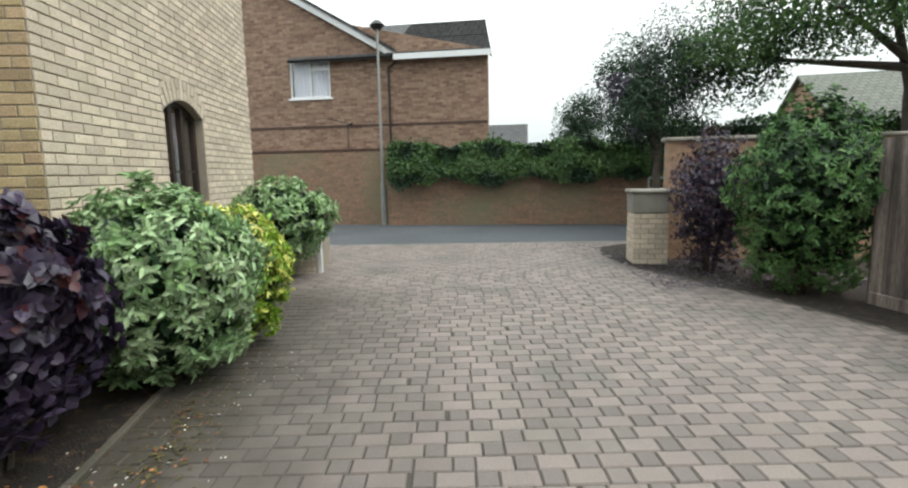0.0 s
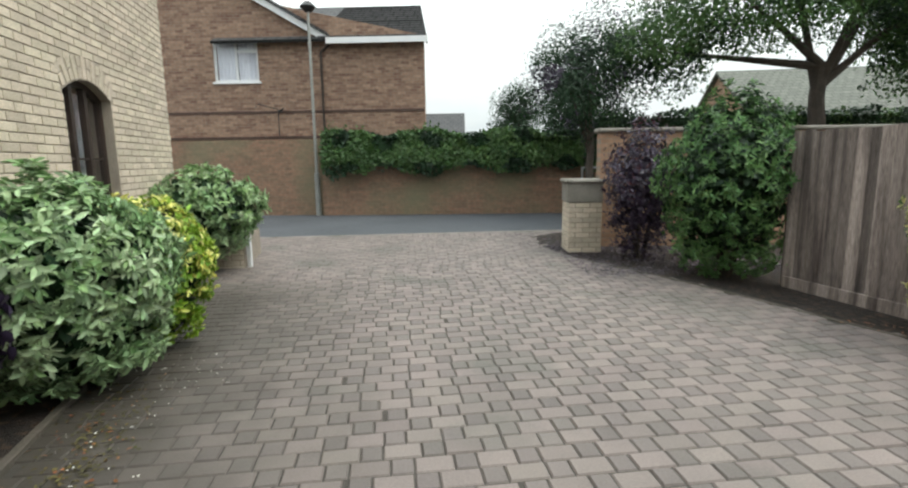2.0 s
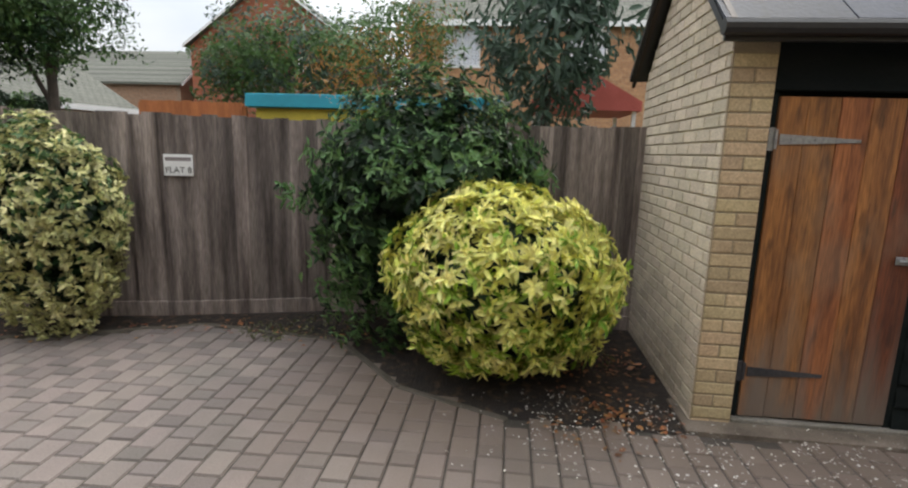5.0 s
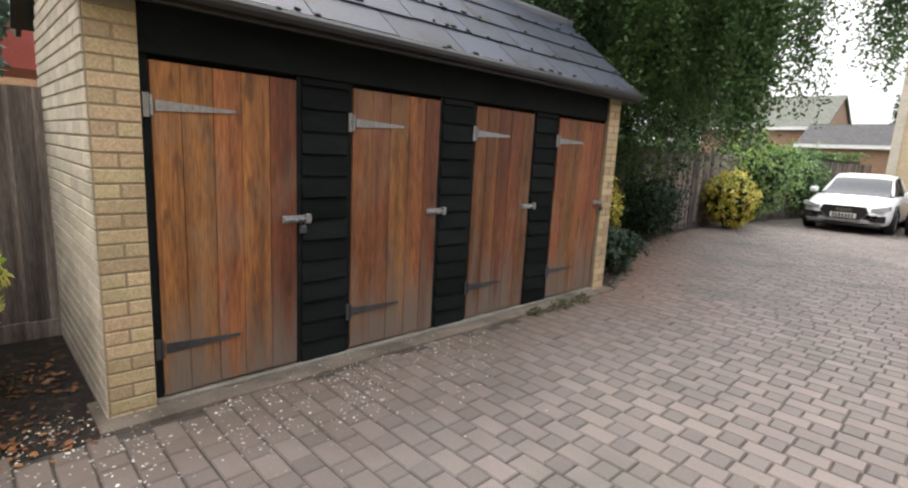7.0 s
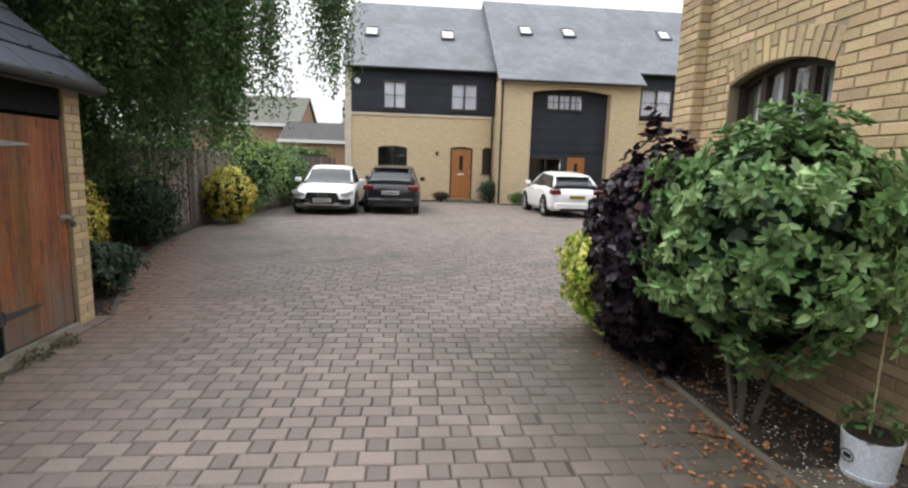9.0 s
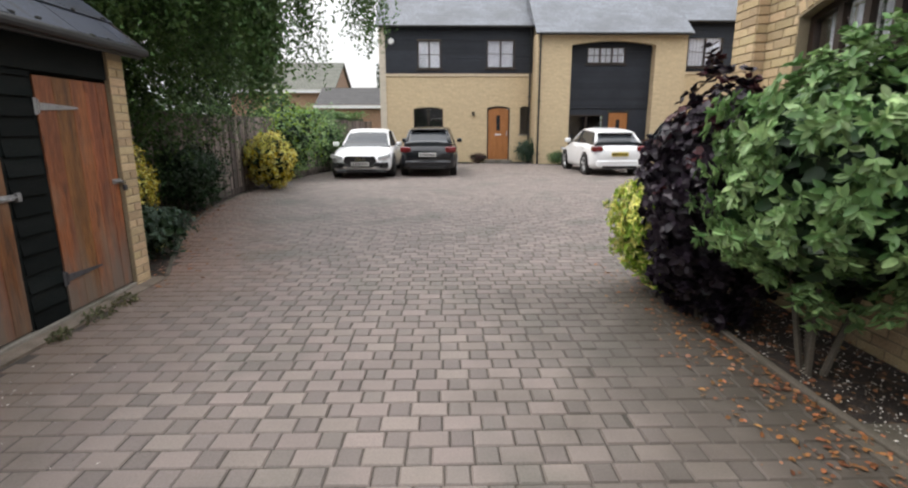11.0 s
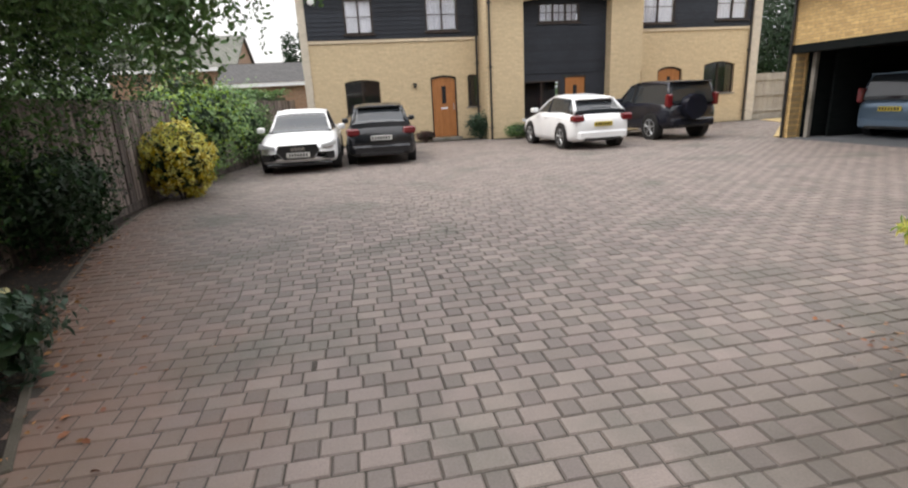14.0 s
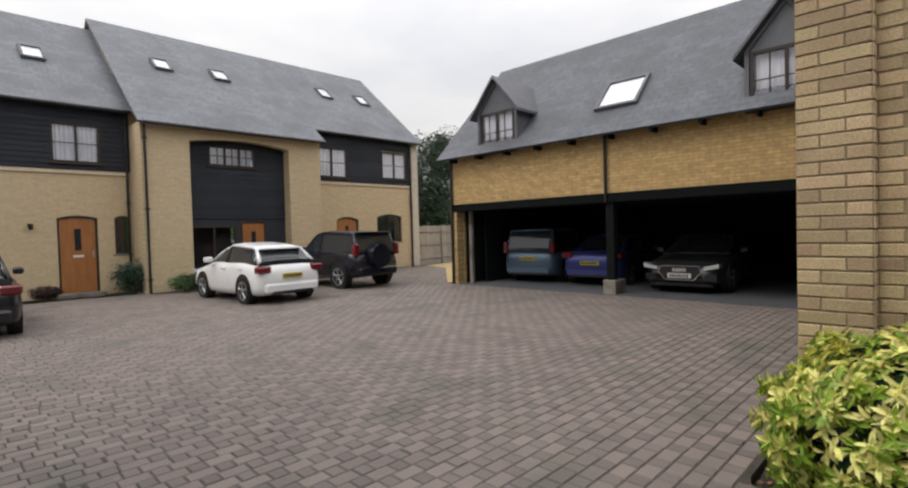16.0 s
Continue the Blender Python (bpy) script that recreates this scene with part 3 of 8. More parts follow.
def lay_bricks(wall_ob, length, z0, top, openings, m_obj, m_join, keep, budget=300, ring=0.225, bond="stretcher", soldier=True):
    """Real courses on a wall. keep(u, z): whether a brick there may be an object of its own."""
    topf = top if callable(top) else (lambda u: top)
    jv, jf = [], []
    cm = W(wall_ob)
    made = 0

    def put_brick(u, z, ln, h, tilt=0.0):
        nonlocal made
        if made < budget and keep(u, z):
            ob = new("brick", brick_mesh(ln, h, 0.01, m_obj))
            place(ob, cm @ pose(u, 0, z, 0, tilt, 0), wall_ob)
            made += 1
        else:
            ca, sa = math.cos(math.radians(tilt)), math.sin(math.radians(tilt))
            b = len(jv)
            e, g = 0.004, 0.008
            for (x, y, zz) in ((0, 0, 0), (ln, 0, 0), (ln, 0, h), (0, 0, h), (e, -g, e), (ln - e, -g, e), (ln - e, -g, h - e), (e, -g, h - e)):
                jv.append((u + x * ca + zz * sa, y, z - x * sa + zz * ca))
            for f in ((4, 5, 6, 7), (0, 1, 5, 4), (1, 2, 6, 5), (2, 3, 7, 6), (3, 0, 4, 7)):
                jf.append(tuple(b + i for i in f))

    n = int((max(topf(0), topf(length / 2), topf(length)) - z0) / 0.075) + 1
    for i in range(n):
        zc = z0 + i * 0.075 + 0.005
        zm = zc + 0.0375
        spans = [(0.0, length)]
        if callable(top):
            us = [length * k / 60 for k in range(61) if topf(length * k / 60) > zc + 0.06]
            spans = [(us[0], us[-1])] if us else []
        elif zc + 0.066 > top:
            spans = []
        for o in openings:
            extra = ring if o[4] and soldier else 0.0
            us = [o[0] + (o[1] - o[0]) * k / 40 for k in range(41)]
            us = [u for u in us if o[2] - 0.02 < zm < arch_z(u, o) + extra]
            if not us:
                continue
            a, b = us[0], us[-1]
            if a <= o[0] + 1e-6 and zm > o[3] - o[4] and soldier and o[4]:
                a, b = a - 0.03, b + 0.03
            spans = [s for p, q in spans for s in ((p, min(q, a)), (max(p, b), q)) if s[1] - s[0] > 0.03]
        for p, q in spans:
            off = 0.1125 if i % 2 else 0.0
            if bond == "pier":
                cut = p + (0.112 if i % 2 else q - p - 0.112)
                put_brick(p + 0.002, zc, cut - p - 0.006, 0.065)
                put_brick(cut + 0.004, zc, q - cut - 0.004, 0.065)
                continue
            if bond == "header":
                put_brick(p + 0.001, zc, q - p - 0.002, 0.065)
                continue
            if bond == "corner" and q - p < 0.4:
                if i % 2:
                    put_brick(p + 0.002, zc, q - p - 0.004, 0.065)
                else:
                    put_brick(p + 0.002, zc, (q - p) / 2 - 0.007, 0.065)
                    put_brick((p + q) / 2 + 0.005, zc, (q - p) / 2 - 0.007, 0.065)
                continue
            u = math.floor((p - off) / 0.225) * 0.225 + off
            while u < q:
                a, b = max(u, p), min(u + 0.215, q)
                if b - a > 0.025:
                    put_brick(a + (0.002 if a == p else 0), zc + random.uniform(-0.001, 0.001), b - a - 0.002, 0.065)
                u += 0.225
    for o in openings:
        if not (o[4] and soldier):
            continue
        k = max(6, int((o[1] - o[0]) / 0.078))
        for j in range(k):
            u = o[0] + (o[1] - o[0]) * (j + 0.5) / k
            slope = 2 * o[4] * (u - (o[0] + o[1]) / 2) / ((o[1] - o[0]) / 2) ** 2
            tilt = math.degrees(math.atan(slope))
            zz = arch_z(u, o) + 0.004
            if j % 2:
                put_brick(u - 0.034, zz, 0.067, 0.212, tilt)
            else:
                put_brick(u - 0.034, zz, 0.067, 0.101, tilt)
                put_brick(u - 0.034 + 0.111 * math.sin(math.radians(tilt)), zz + 0.111 * math.cos(math.radians(tilt)), 0.067, 0.101, tilt)
    if jv:
        ob = new("brickwork", mesh_of("brickwork", jv, jf, m_join))
        tagged(place(ob, cm, wall_ob), kind="stuff")


def slab(name, pts, z0, z1, material, parent=None, kind="structure", label=""):
    """A flat slab from an (x, y) outline."""
    bm = bmesh.new()
    a = [bm.verts.new((x, y, z1)) for x, y in pts]
    b = [bm.verts.new((x, y, z0)) for x, y in pts]
    bm.faces.new(a)
    bm.faces.new(b[::-1])
    for i in range(len(pts)):
        bm.faces.new((a[i], a[(i + 1) % len(pts)], b[(i + 1) % len(pts)], b[i]))
    bmesh.ops.recalc_face_normals(bm, faces=bm.faces[:])
    ob = part(name, bm, material, parent, label, Matrix())
    return tagged(ob, kind=kind)


def make_window(name, parent, m, w, h, rise=0.0, frame_mat=None, lights=2, bars=(1, 1), back="curtain", sill=True, top="window", setback=0.09, ledge=None, glass=None):
    """A window in the opening of a wall's frame m at its lower left corner: frame, panes, glazing bars, sill and what hangs behind."""
    fm = frame_mat or M_BROWN
    o = (0.0, w, 0.0, h, rise)
    if parent is None:
        th = thing(name, m, "", "window", "", "structure")
    else:
        th = place(new(name), m, parent)
    fw = 0.055
    bm = bmesh.new()
    k = 8 if rise else 1
    for i in range(k):
        a, b = w * i / k, w * (i + 1) / k
        za, zb = arch_z(a, o), arch_z(b, o)
        poly_prism(bm, [(a, za - fw), (b, zb - fw), (b, zb), (a, za)], setback, setback + 0.06)
    box(bm, 0, w, setback, setback + 0.06, 0, fw)
    box(bm, 0, fw, setback + 0.001, setback + 0.059, fw, h - rise - 0.001)
    box(bm, w - fw, w, setback + 0.001, setback + 0.059, fw, h - rise - 0.001)
    part("window_frame", bm, fm, th, "")
    lw = (w - 2 * fw) / lights
    for i in range(lights):
        x0, x1 = fw + lw * i, fw + lw * (i + 1)
        if i:
            bm = bmesh.new()
            box(bm, x0 - 0.03, x0 + 0.03, setback + 0.002, setback + 0.058, fw, arch_z(x0, o) - fw)
            part("mullion", bm, fm, th)
        bm = bmesh.new()
        poly_prism(bm, [(x0, fw), (x1, fw), (x1, arch_z(x1, o) - fw * 0.5), ((x0 + x1) / 2, arch_z((x0 + x1) / 2, o) - fw * 0.5), (x0, arch_z(x0, o) - fw * 0.5)], setback + 0.028, setback + 0.032)
        pn = part("pane", bm, glass or M_GLASS, th)
        pn.visible_shadow = False
        bm = bmesh.new()
        nx, nz = bars
        for j in range(1, nx + 1):
            x = x0 + (x1 - x0) * j / (nx + 1)
            box(bm, x - 0.011, x + 0.011, setback + 0.015, setback + 0.045, fw, arch_z(x, o) - fw)
        for j in range(1, nz + 1):
            z = fw + (h - rise - 2 * fw) * j / (nz + 1)
            box(bm, x0, x1, setback + 0.016, setback + 0.044, z - 0.011, z + 0.011)
        if nx or nz:
            part("glazing_bar", bm, fm, th)
        else:
            bm.free()
    if back == "curtain":
        for i in range(lights):
            x0, x1 = fw + lw * i + 0.02, fw + lw * (i + 1) - 0.02
            nseg = 14
            vs, fs = [], []
            for j in range(nseg + 1):
                x = x0 + (x1 - x0) * j / nseg
                y = setback + 0.12 + 0.018 * math.sin(j * 2.1)
                vs += [(x, y, fw), (x, y, h - rise * 0.3 - fw)]
            for j in range(nseg):
                fs.append((2 * j, 2 * j + 2, 2 * j + 3, 2 * j + 1))
            ob = new("curtain", mesh_of("curtain", vs, fs, M_CURTAIN))
            place(ob, m, th)
    # near-black sheet in place of the unlit room behind the panes
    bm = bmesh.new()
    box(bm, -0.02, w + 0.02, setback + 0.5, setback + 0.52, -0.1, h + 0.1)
    part("room_shade", bm, M_SHADE_IN, th)
    if sill:
        bm = bmesh.new()
        box(bm, -0.06, w + 0.06, -0.04, setback + 0.01, -0.06, 0.0, 0.008)
        part("window_sill", bm, ledge or fm, th)
    return th


# ---- foliage ----
def noise3(p, f):
    """Smooth numeric noise over an array of points."""
    q = p * f
    return (np.sin(q[:, 0] * 1.7 + 1.3 * np.sin(q[:, 1] * 1.1)) + np.sin(q[:, 1] * 1.9 + 1.7 * np.sin(q[:, 2] * 1.3)) + np.sin(q[:, 2] * 2.1 + 1.1 * np.sin(q[:, 0] * 1.5))) / 3


def leaves_mesh(name, centres, dirs, size, material, width=0.45, droop=0.35, jitter=0.35, lift=0.45):
    """Folded leaves of five points each, as one mesh."""
    n = len(centres)
    r = rng
    un = dirs / (np.linalg.norm(dirs, axis=1, keepdims=True) + 1e-9)
    t = np.cross(un, r.normal(0, 1, (n, 3)))
    t /= np.linalg.norm(t, axis=1, keepdims=True) + 1e-9
    d = un * lift + t * 0.85 + r.normal(0, 0.4 * lift, (n, 3))
    d[:, 2] -= droop * r.random(n)
    d /= np.linalg.norm(d, axis=1, keepdims=True) + 1e-9
    side = np.cross(d, un + r.normal(0, 0.35, (n, 3)))
    side /= np.linalg.norm(side, axis=1, keepdims=True) + 1e-9
    up = np.cross(side, d)
    s = size * (1 + jitter * (r.random(n) * 2 - 1))[:, None]
    base = centres
    k = width * 0.5
    v = np.stack([base, base + d * s * 0.28 + side * s * k * 0.85 + up * s * 0.05, base + d * s * 0.68 + side * s * k * 0.8 + up * s * 0.04,
                  base + d * s - up * s * 0.12, base + d * s * 0.68 - side * s * k * 0.8 + up * s * 0.04,
                  base + d * s * 0.28 - side * s * k * 0.85 + up * s * 0.05, base + d * s * 0.5 - up * s * 0.05], axis=1).reshape(-1, 3).astype(np.float32)
    b = (np.arange(n) * 7)[:, None]
    tri = np.concatenate([b + np.array([[q, 6, (q + 1) % 6]]) for q in range(6)], axis=1).reshape(-1).astype(np.int32)
    me = bpy.data.meshes.new(name)
    me.vertices.add(len(v))
    me.vertices.foreach_set("co", v.reshape(-1))
    me.loops.add(len(tri))
    me.loops.foreach_set("vertex_index", tri)
    me.polygons.add(n * 6)
    me.polygons.foreach_set("loop_start", np.arange(0, n * 18, 3, dtype=np.int32))
    me.update()
    me.validate()
    me.materials.append(material)
    return me


def blob_points(n, radii, lumps=0.22, freq=3.0, shell=0.35, seed=0, flat=0.0):
    """Points and outward ways in the outer shell of an uneven crown round the origin."""
    r = np.random.default_rng(seed)
    u = r.normal(0, 1, (n, 3))
    u /= np.linalg.norm(u, axis=1, keepdims=True)
    k = 1 + lumps * noise3(u + seed, freq) + lumps * 0.6 * noise3(u + 2 * seed, freq * 2.7)
    rad = k * (1 - shell * r.random(n) ** 1.6)
    p = u * rad[:, None] * np.array(radii)
    return p, u


def bush(name, x, y, radii, h, leaf, size, n, label, category="shrub", second=None, share=0.3, seed=1, width=0.45, droop=0.35, lumps=0.2, freq=3.0, low=0.06, stems=5, core=None, group="", bark=None, whorl=1, sprig=0.0):
    """A shrub: stems, inner leaves coloured dark for the shade within the crown, and an uneven coat of leaves."""
    th = thing(name, pose(x, y, 0), label, category, group)
    cz = low + (h - low) / 2
    rr = (radii[0], radii[1], (h - low) / 2)
    p, u = blob_points(n // whorl, rr, lumps, freq, 0.38, seed)
    if sprig:
        # twig ends that stand out of the crown, each with its own bunch of leaves
        tips, tu = blob_points(max(12, n // (whorl * 14)), rr, lumps, freq, 0.02, seed + 9)
        near = np.argmin(((u[:, None, :] - tu[None, :, :]) ** 2).sum(axis=2), axis=1)
        p = p * 0.93 + (tips[near] * (1 + sprig / np.mean(rr)) - p) * (np.random.default_rng(seed + 8).random(len(p))[:, None] ** 0.7) * 0.55
    p[:, 2] += cz
    keep = p[:, 2] > 0.02
    p, u = p[keep], u[keep]
    if second is not None:
        pick = np.random.default_rng(seed + 5).random(len(p)) < share + 0.5 * ((p[:, 2] - cz) / (h - low))
        ob = new("second_leaves", leaves_mesh("second_leaves", np.repeat(p[pick], whorl, axis=0), np.repeat(u[pick], whorl, axis=0), size, second, width, droop))
        tagged(place(ob, W(th), th), kind="stuff")
        p, u = p[~pick], u[~pick]
    ob = new("leaves", leaves_mesh("leaves", np.repeat(p, whorl, axis=0), np.repeat(u, whorl, axis=0), size, leaf, width, droop))
    tagged(place(ob, W(th), th), kind="stuff")
    # inner leaves in a dark colour stand for the shade inside the crown
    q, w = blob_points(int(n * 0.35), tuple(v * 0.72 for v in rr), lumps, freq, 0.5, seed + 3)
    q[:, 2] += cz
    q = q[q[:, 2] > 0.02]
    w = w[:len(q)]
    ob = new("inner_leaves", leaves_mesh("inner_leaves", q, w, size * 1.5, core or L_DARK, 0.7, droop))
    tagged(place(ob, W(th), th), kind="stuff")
    r = random.Random(seed)
    for i in range(stems):
        bm = bmesh.new()
        a = 2 * math.pi * i / stems + r.random()
        k = r.uniform(0.3, 0.75)
        mid = (radii[0] * 0.25 * math.cos(a), radii[1] * 0.25 * math.sin(a), h * 0.3)
        end = (radii[0] * k * math.cos(a), radii[1] * k * math.sin(a), h * r.uniform(0.5, 0.85))
        cyl(bm, (0.05 * math.cos(a), 0.05 * math.sin(a), -0.05), mid, 0.022, 0.015, 6)
        cyl(bm, mid, end, 0.015, 0.005, 6)
        part("stem", bm, bark or M_BARK, th)
    return th


def tree(name, x, y, trunk_h, trunk_r, clumps, leaf, size, per, label, category="tree", seed=1, lean=(0, 0), width=0.5, droop=0.4, hang=0.0, z0=0.0, second=None, streams=()):
    """A tapered trunk, limbs to each clump of the crown, and leaves on the clumps. clumps: (dx, dy, z, rx, ry, rz)."""
    th = thing(name, pose(x, y, z0), label, category)
    r = random.Random(seed)
    bm = bmesh.new()
    top = Vector((lean[0], lean[1], trunk_h))
    prev, pr = Vector((0, 0, -0.1)), trunk_r
    for i in range(1, 6):
        t = i / 5
        nxt = Vector((lean[0] * t * t + r.uniform(-0.03, 0.03), lean[1] * t * t + r.uniform(-0.03, 0.03), trunk_h * t))
        nr = trunk_r * (1 - 0.45 * t)
        cyl(bm, prev, nxt, pr, nr, 10, i == 5)
        prev, pr = nxt, nr
    part("trunk", bm, M_BARK, th)
    allp, allu = [], []
    for i, (dx, dy, z, rx, ry, rz) in enumerate(clumps):
        c = Vector((dx, dy, z))
        start = Vector((lean[0], lean[1], 0)) * 0.6 + Vector((0, 0, min(trunk_h * r.uniform(0.6, 1.0), z - rz * 0.2)))
        mid = start.lerp(c, 0.5) + Vector((r.uniform(-0.2, 0.2), r.uniform(-0.2, 0.2), r.uniform(0, 0.3)))
        bm = bmesh.new()
        cyl(bm, start, mid, trunk_r * 0.42, trunk_r * 0.25, 7)
        cyl(bm, mid, c, trunk_r * 0.25, trunk_r * 0.08, 6)
        for _ in range(4):
            e = c + Vector((r.uniform(-rx, rx), r.uniform(-ry, ry), r.uniform(-rz, rz))) * 0.75
            cyl(bm, mid.lerp(c, r.uniform(0.3, 1)), e, trunk_r * 0.09, 0.006, 5)
        part("limb", bm, M_BARK, th)
        p, u = blob_points(int(per * (rx * ry + ry * rz + rx * rz) / 3), (rx, ry, rz), 0.35, 2.5, 0.55, seed * 31 + i)
        if hang:
            st = np.random.default_rng(seed + i).random(len(p))
            p[:, 2] -= hang * st * (np.abs(noise3(p, 4.0)) * 2)
            u = u * 0.3 + np.array([0, 0, -1.0])
        allp.append(p + np.array([dx, dy, z]))
        allu.append(u)
    p, u = np.concatenate(allp), np.concatenate(allu)
    if second is not None:
        sel = noise3(p, 2.0) > 0.25
        ob = new("second_leaves", leaves_mesh("second_leaves", p[sel], u[sel], size, second, width, droop))
        tagged(place(ob, W(th), th), kind="stuff")
        p, u = p[~sel], u[~sel]
    if streams:
        rs = np.random.default_rng(seed + 77)
        sp, su = [], []
        for (sx, sy, sz, ln, rad, cnt) in streams:
            for _ in range(cnt):
                q0 = np.array([sx + rs.normal(0, rad), sy + rs.normal(0, rad), sz + rs.uniform(-0.2, 0.2)])
                l_ = ln * rs.uniform(0.45, 1.0)
                m_ = int(l_ / 0.026)
                tt = np.linspace(0, 1, m_)[:, None]
                sway = rs.normal(0, 0.06, 2)
                q = q0 + tt * np.array([sway[0], sway[1], -l_]) + rs.normal(0, 0.035, (m_, 3))
                sp.append(q)
                su.append(rs.normal(0, 1, (m_, 3)) * np.array([1, 1, 0.2]))
        p, u = np.concatenate([p] + sp), np.concatenate([u] + su)
    ob = new("crown", leaves_mesh("crown", p, u, size, leaf, width, droop))
    tagged(place(ob, W(th), th), kind="stuff")
    return th

# ---- ground ----
bm = bmesh.new()
bmesh.ops.create_grid(bm, x_segments=8, y_segments=8, size=1500)
tagged(part("ground", bm, M_GROUND, None, "", pose(0, 0, -0.09)), kind="structure")
DRIVE = [(-2.9, 10.5), (-2.1, 7.5), (-1.75, 5.6), (-1.27, 3.4), (-0.97, 2.0), (-0.75, 0.0), (-0.42, -3.6), (-0.40, -5.9), (-0.6, -6.25),
         (-1.3, -6.45), (-9.0, -6.45), (-9.0, -16.9), (-13.5, -21.5), (-14.3, -23.6), (-8.3, -23.6), (-8.1, -22.3), (-2.3, -22.3), (-2.2, -23.0), (4.4, -23.2),
         (5.5, -20.0), (6.1, -16.0), (6.2, -13.0), (5.9, -10.5), (5.5, -9.0), (4.85, -7.3), (4.38, -6.15), (4.34, -1.25), (4.36, -0.2),
         (4.67, 0.5), (5.35, 1.1), (5.5, 2.35), (5.15, 3.1), (4.66, 4.37), (4.35, 5.3), (3.91, 6.3), (3.4, 7.3), (3.1, 8.6), (3.1, 9.8), (4.1, 10.5)]


def inside(x, y, poly):
    c = False
    for (x0, y0), (x1, y1) in zip(poly, poly[1:] + poly[:1]):
        if (y0 > y) != (y1 > y) and x < (x1 - x0) * (y - y0) / (y1 - y0) + x0:
            c = not c
    return c


drive = slab("pavement", DRIVE, -0.08, -0.009, M_JOINT)
ROAD_N, ROAD_F = (lambda x: 10.56 + 0.03 * x), (lambda x: 15.15 - 0.09 * x)
slab("road", [(-60, ROAD_N(-60)), (60, ROAD_N(60)), (60, ROAD_F(60)), (-60, ROAD_F(-60))], -0.085, -0.03, M_ASPHALT)
bm = bmesh.new()
for i in range(60):
    x = -24 + i * 0.915
    vs = box(bm, x, x + 0.905, -0.06, 0.06, -0.07, 0.0, 0.008)
tagged(part("kerb", bm, M_CONCRETE, None, "", pose(0, 10.5, 0, 0, 0, math.degrees(math.atan(0.03)))), kind="structure")
SOIL_W = [(-2.2, 7.5), (-1.8, 5.6), (-1.32, 3.4), (-1.02, 2.0), (-0.8, 0.0), (-0.47, -3.6), (-0.45, -5.9), (-0.65, -6.22), (-1.35, -6.4), (-3, -6.4), (-3, 8)]
slab("flower_bed", SOIL_W, -0.08, 0.0, M_SOIL)
slab("flower_bed_2", [(4.34, -1.25), (4.36, -0.2), (4.67, 0.5), (5.35, 1.1), (5.5, 2.35), (5.15, 3.1), (4.66, 4.37), (4.35, 5.3), (3.91, 6.3), (3.4, 7.3), (3.1, 8.6), (3.1, 9.8), (4.1, 10.5), (9, 10.6), (9, -1.25)], -0.08, -0.005, M_SOIL)
slab("flower_bed_3", [(4.4, -6.1), (4.87, -7.3), (5.52, -9.0), (5.92, -10.5), (6.22, -13.0), (6.12, -16.0), (5.52, -20.0), (4.4, -24.0), (9, -24), (9, -6.1)], -0.08, -0.005, M_SOIL)
slab("side_path", [(-9.0, -16.9), (-13.5, -21.5), (-14.3, -23.6), (-16.5, -24.0), (-16.5, -17.0)], -0.08, 0.012, mat("yellow_gravel", (0.5, 0.37, 0.17), (0.4, 0.3, 0.15), scale=12, fine=80, bump=1.0))
slab("shed_apron", [(4.36, -6.15), (4.75, -6.15), (4.75, -1.2), (4.36, -1.2)], -0.08, 0.012, mat("soiled_concrete", (0.22, 0.18, 0.145), (0.14, 0.112, 0.088), scale=4, fine=90, bump=0.5, stain=(0.09, 0.072, 0.055), stain_scale=2.5, stain_at=0.55))

# ---- buildings ----
# near house, south wing
hs = thing("brick_house", pose(-1.22, -6.13, 0), "buff brick house with an arched dark window and corner pier", "house")
S_OPEN = [(0.73, 1.85, 0.95, 2.41, 0.11)]
s_wall = wall("wall_east", (-1.22, -6.13), (-1.22, -1.6), 0, 5.6, M_MORTAR, hs, S_OPEN, 0.3)
s_south = wall("wall_south", (-8.6, -6.13), (-1.52, -6.13), 0, 5.6, M_MORTAR, hs)
s_north = wall("wall_north", (-1.52, -1.6), (-8.6, -1.6), 0, 5.6, M_MORTAR, hs)
s_west = wall("wall_west", (-8.6, -1.9), (-8.6, -5.88), 0, 5.6, M_MORTAR, hs)
pier = wall("pier", (-1.12, -6.15), (-1.12, -5.81), 0, 5.6, M_MORTAR, hs, (), 0.099)
bm = bmesh.new()
poly_prism(bm, [(-0.4, 5.5), (5.2, 5.5), (2.4, 8.2)], -0.3, 8.0)
part("roof", bm, M_SLATE, hs, "", pose(-1.22, -6.13, 0, 0, 0, 90))
make_window("window", hs, frame_m((-1.22, -6.13), (-1.22, -1.6)) @ pose(0.73, 0, 0.95), 1.12, 1.46, 0.11, M_BROWN, 4, (0, 1), back="curtain", ledge=M_CONCRETE)

# near house, north wing
NA = (-1.85, 3.05)
NB = (-2.46, 7.42)
hn = thing("brick_house", pose(NA[0], NA[1], 0), "pale cream brick house with an arched window over planted beds", "house")
nl = math.dist(NA, NB)
N_OPEN = [(1.72, 2.66, 0.95, 2.27, 0.14)]
n_wall = wall("wall_east", NA, NB, 0, 6.2, M_MORTAR_P, hn, N_OPEN, 0.3)
ux, uy = (NB[0] - NA[0]) / nl, (NB[1] - NA[1]) / nl
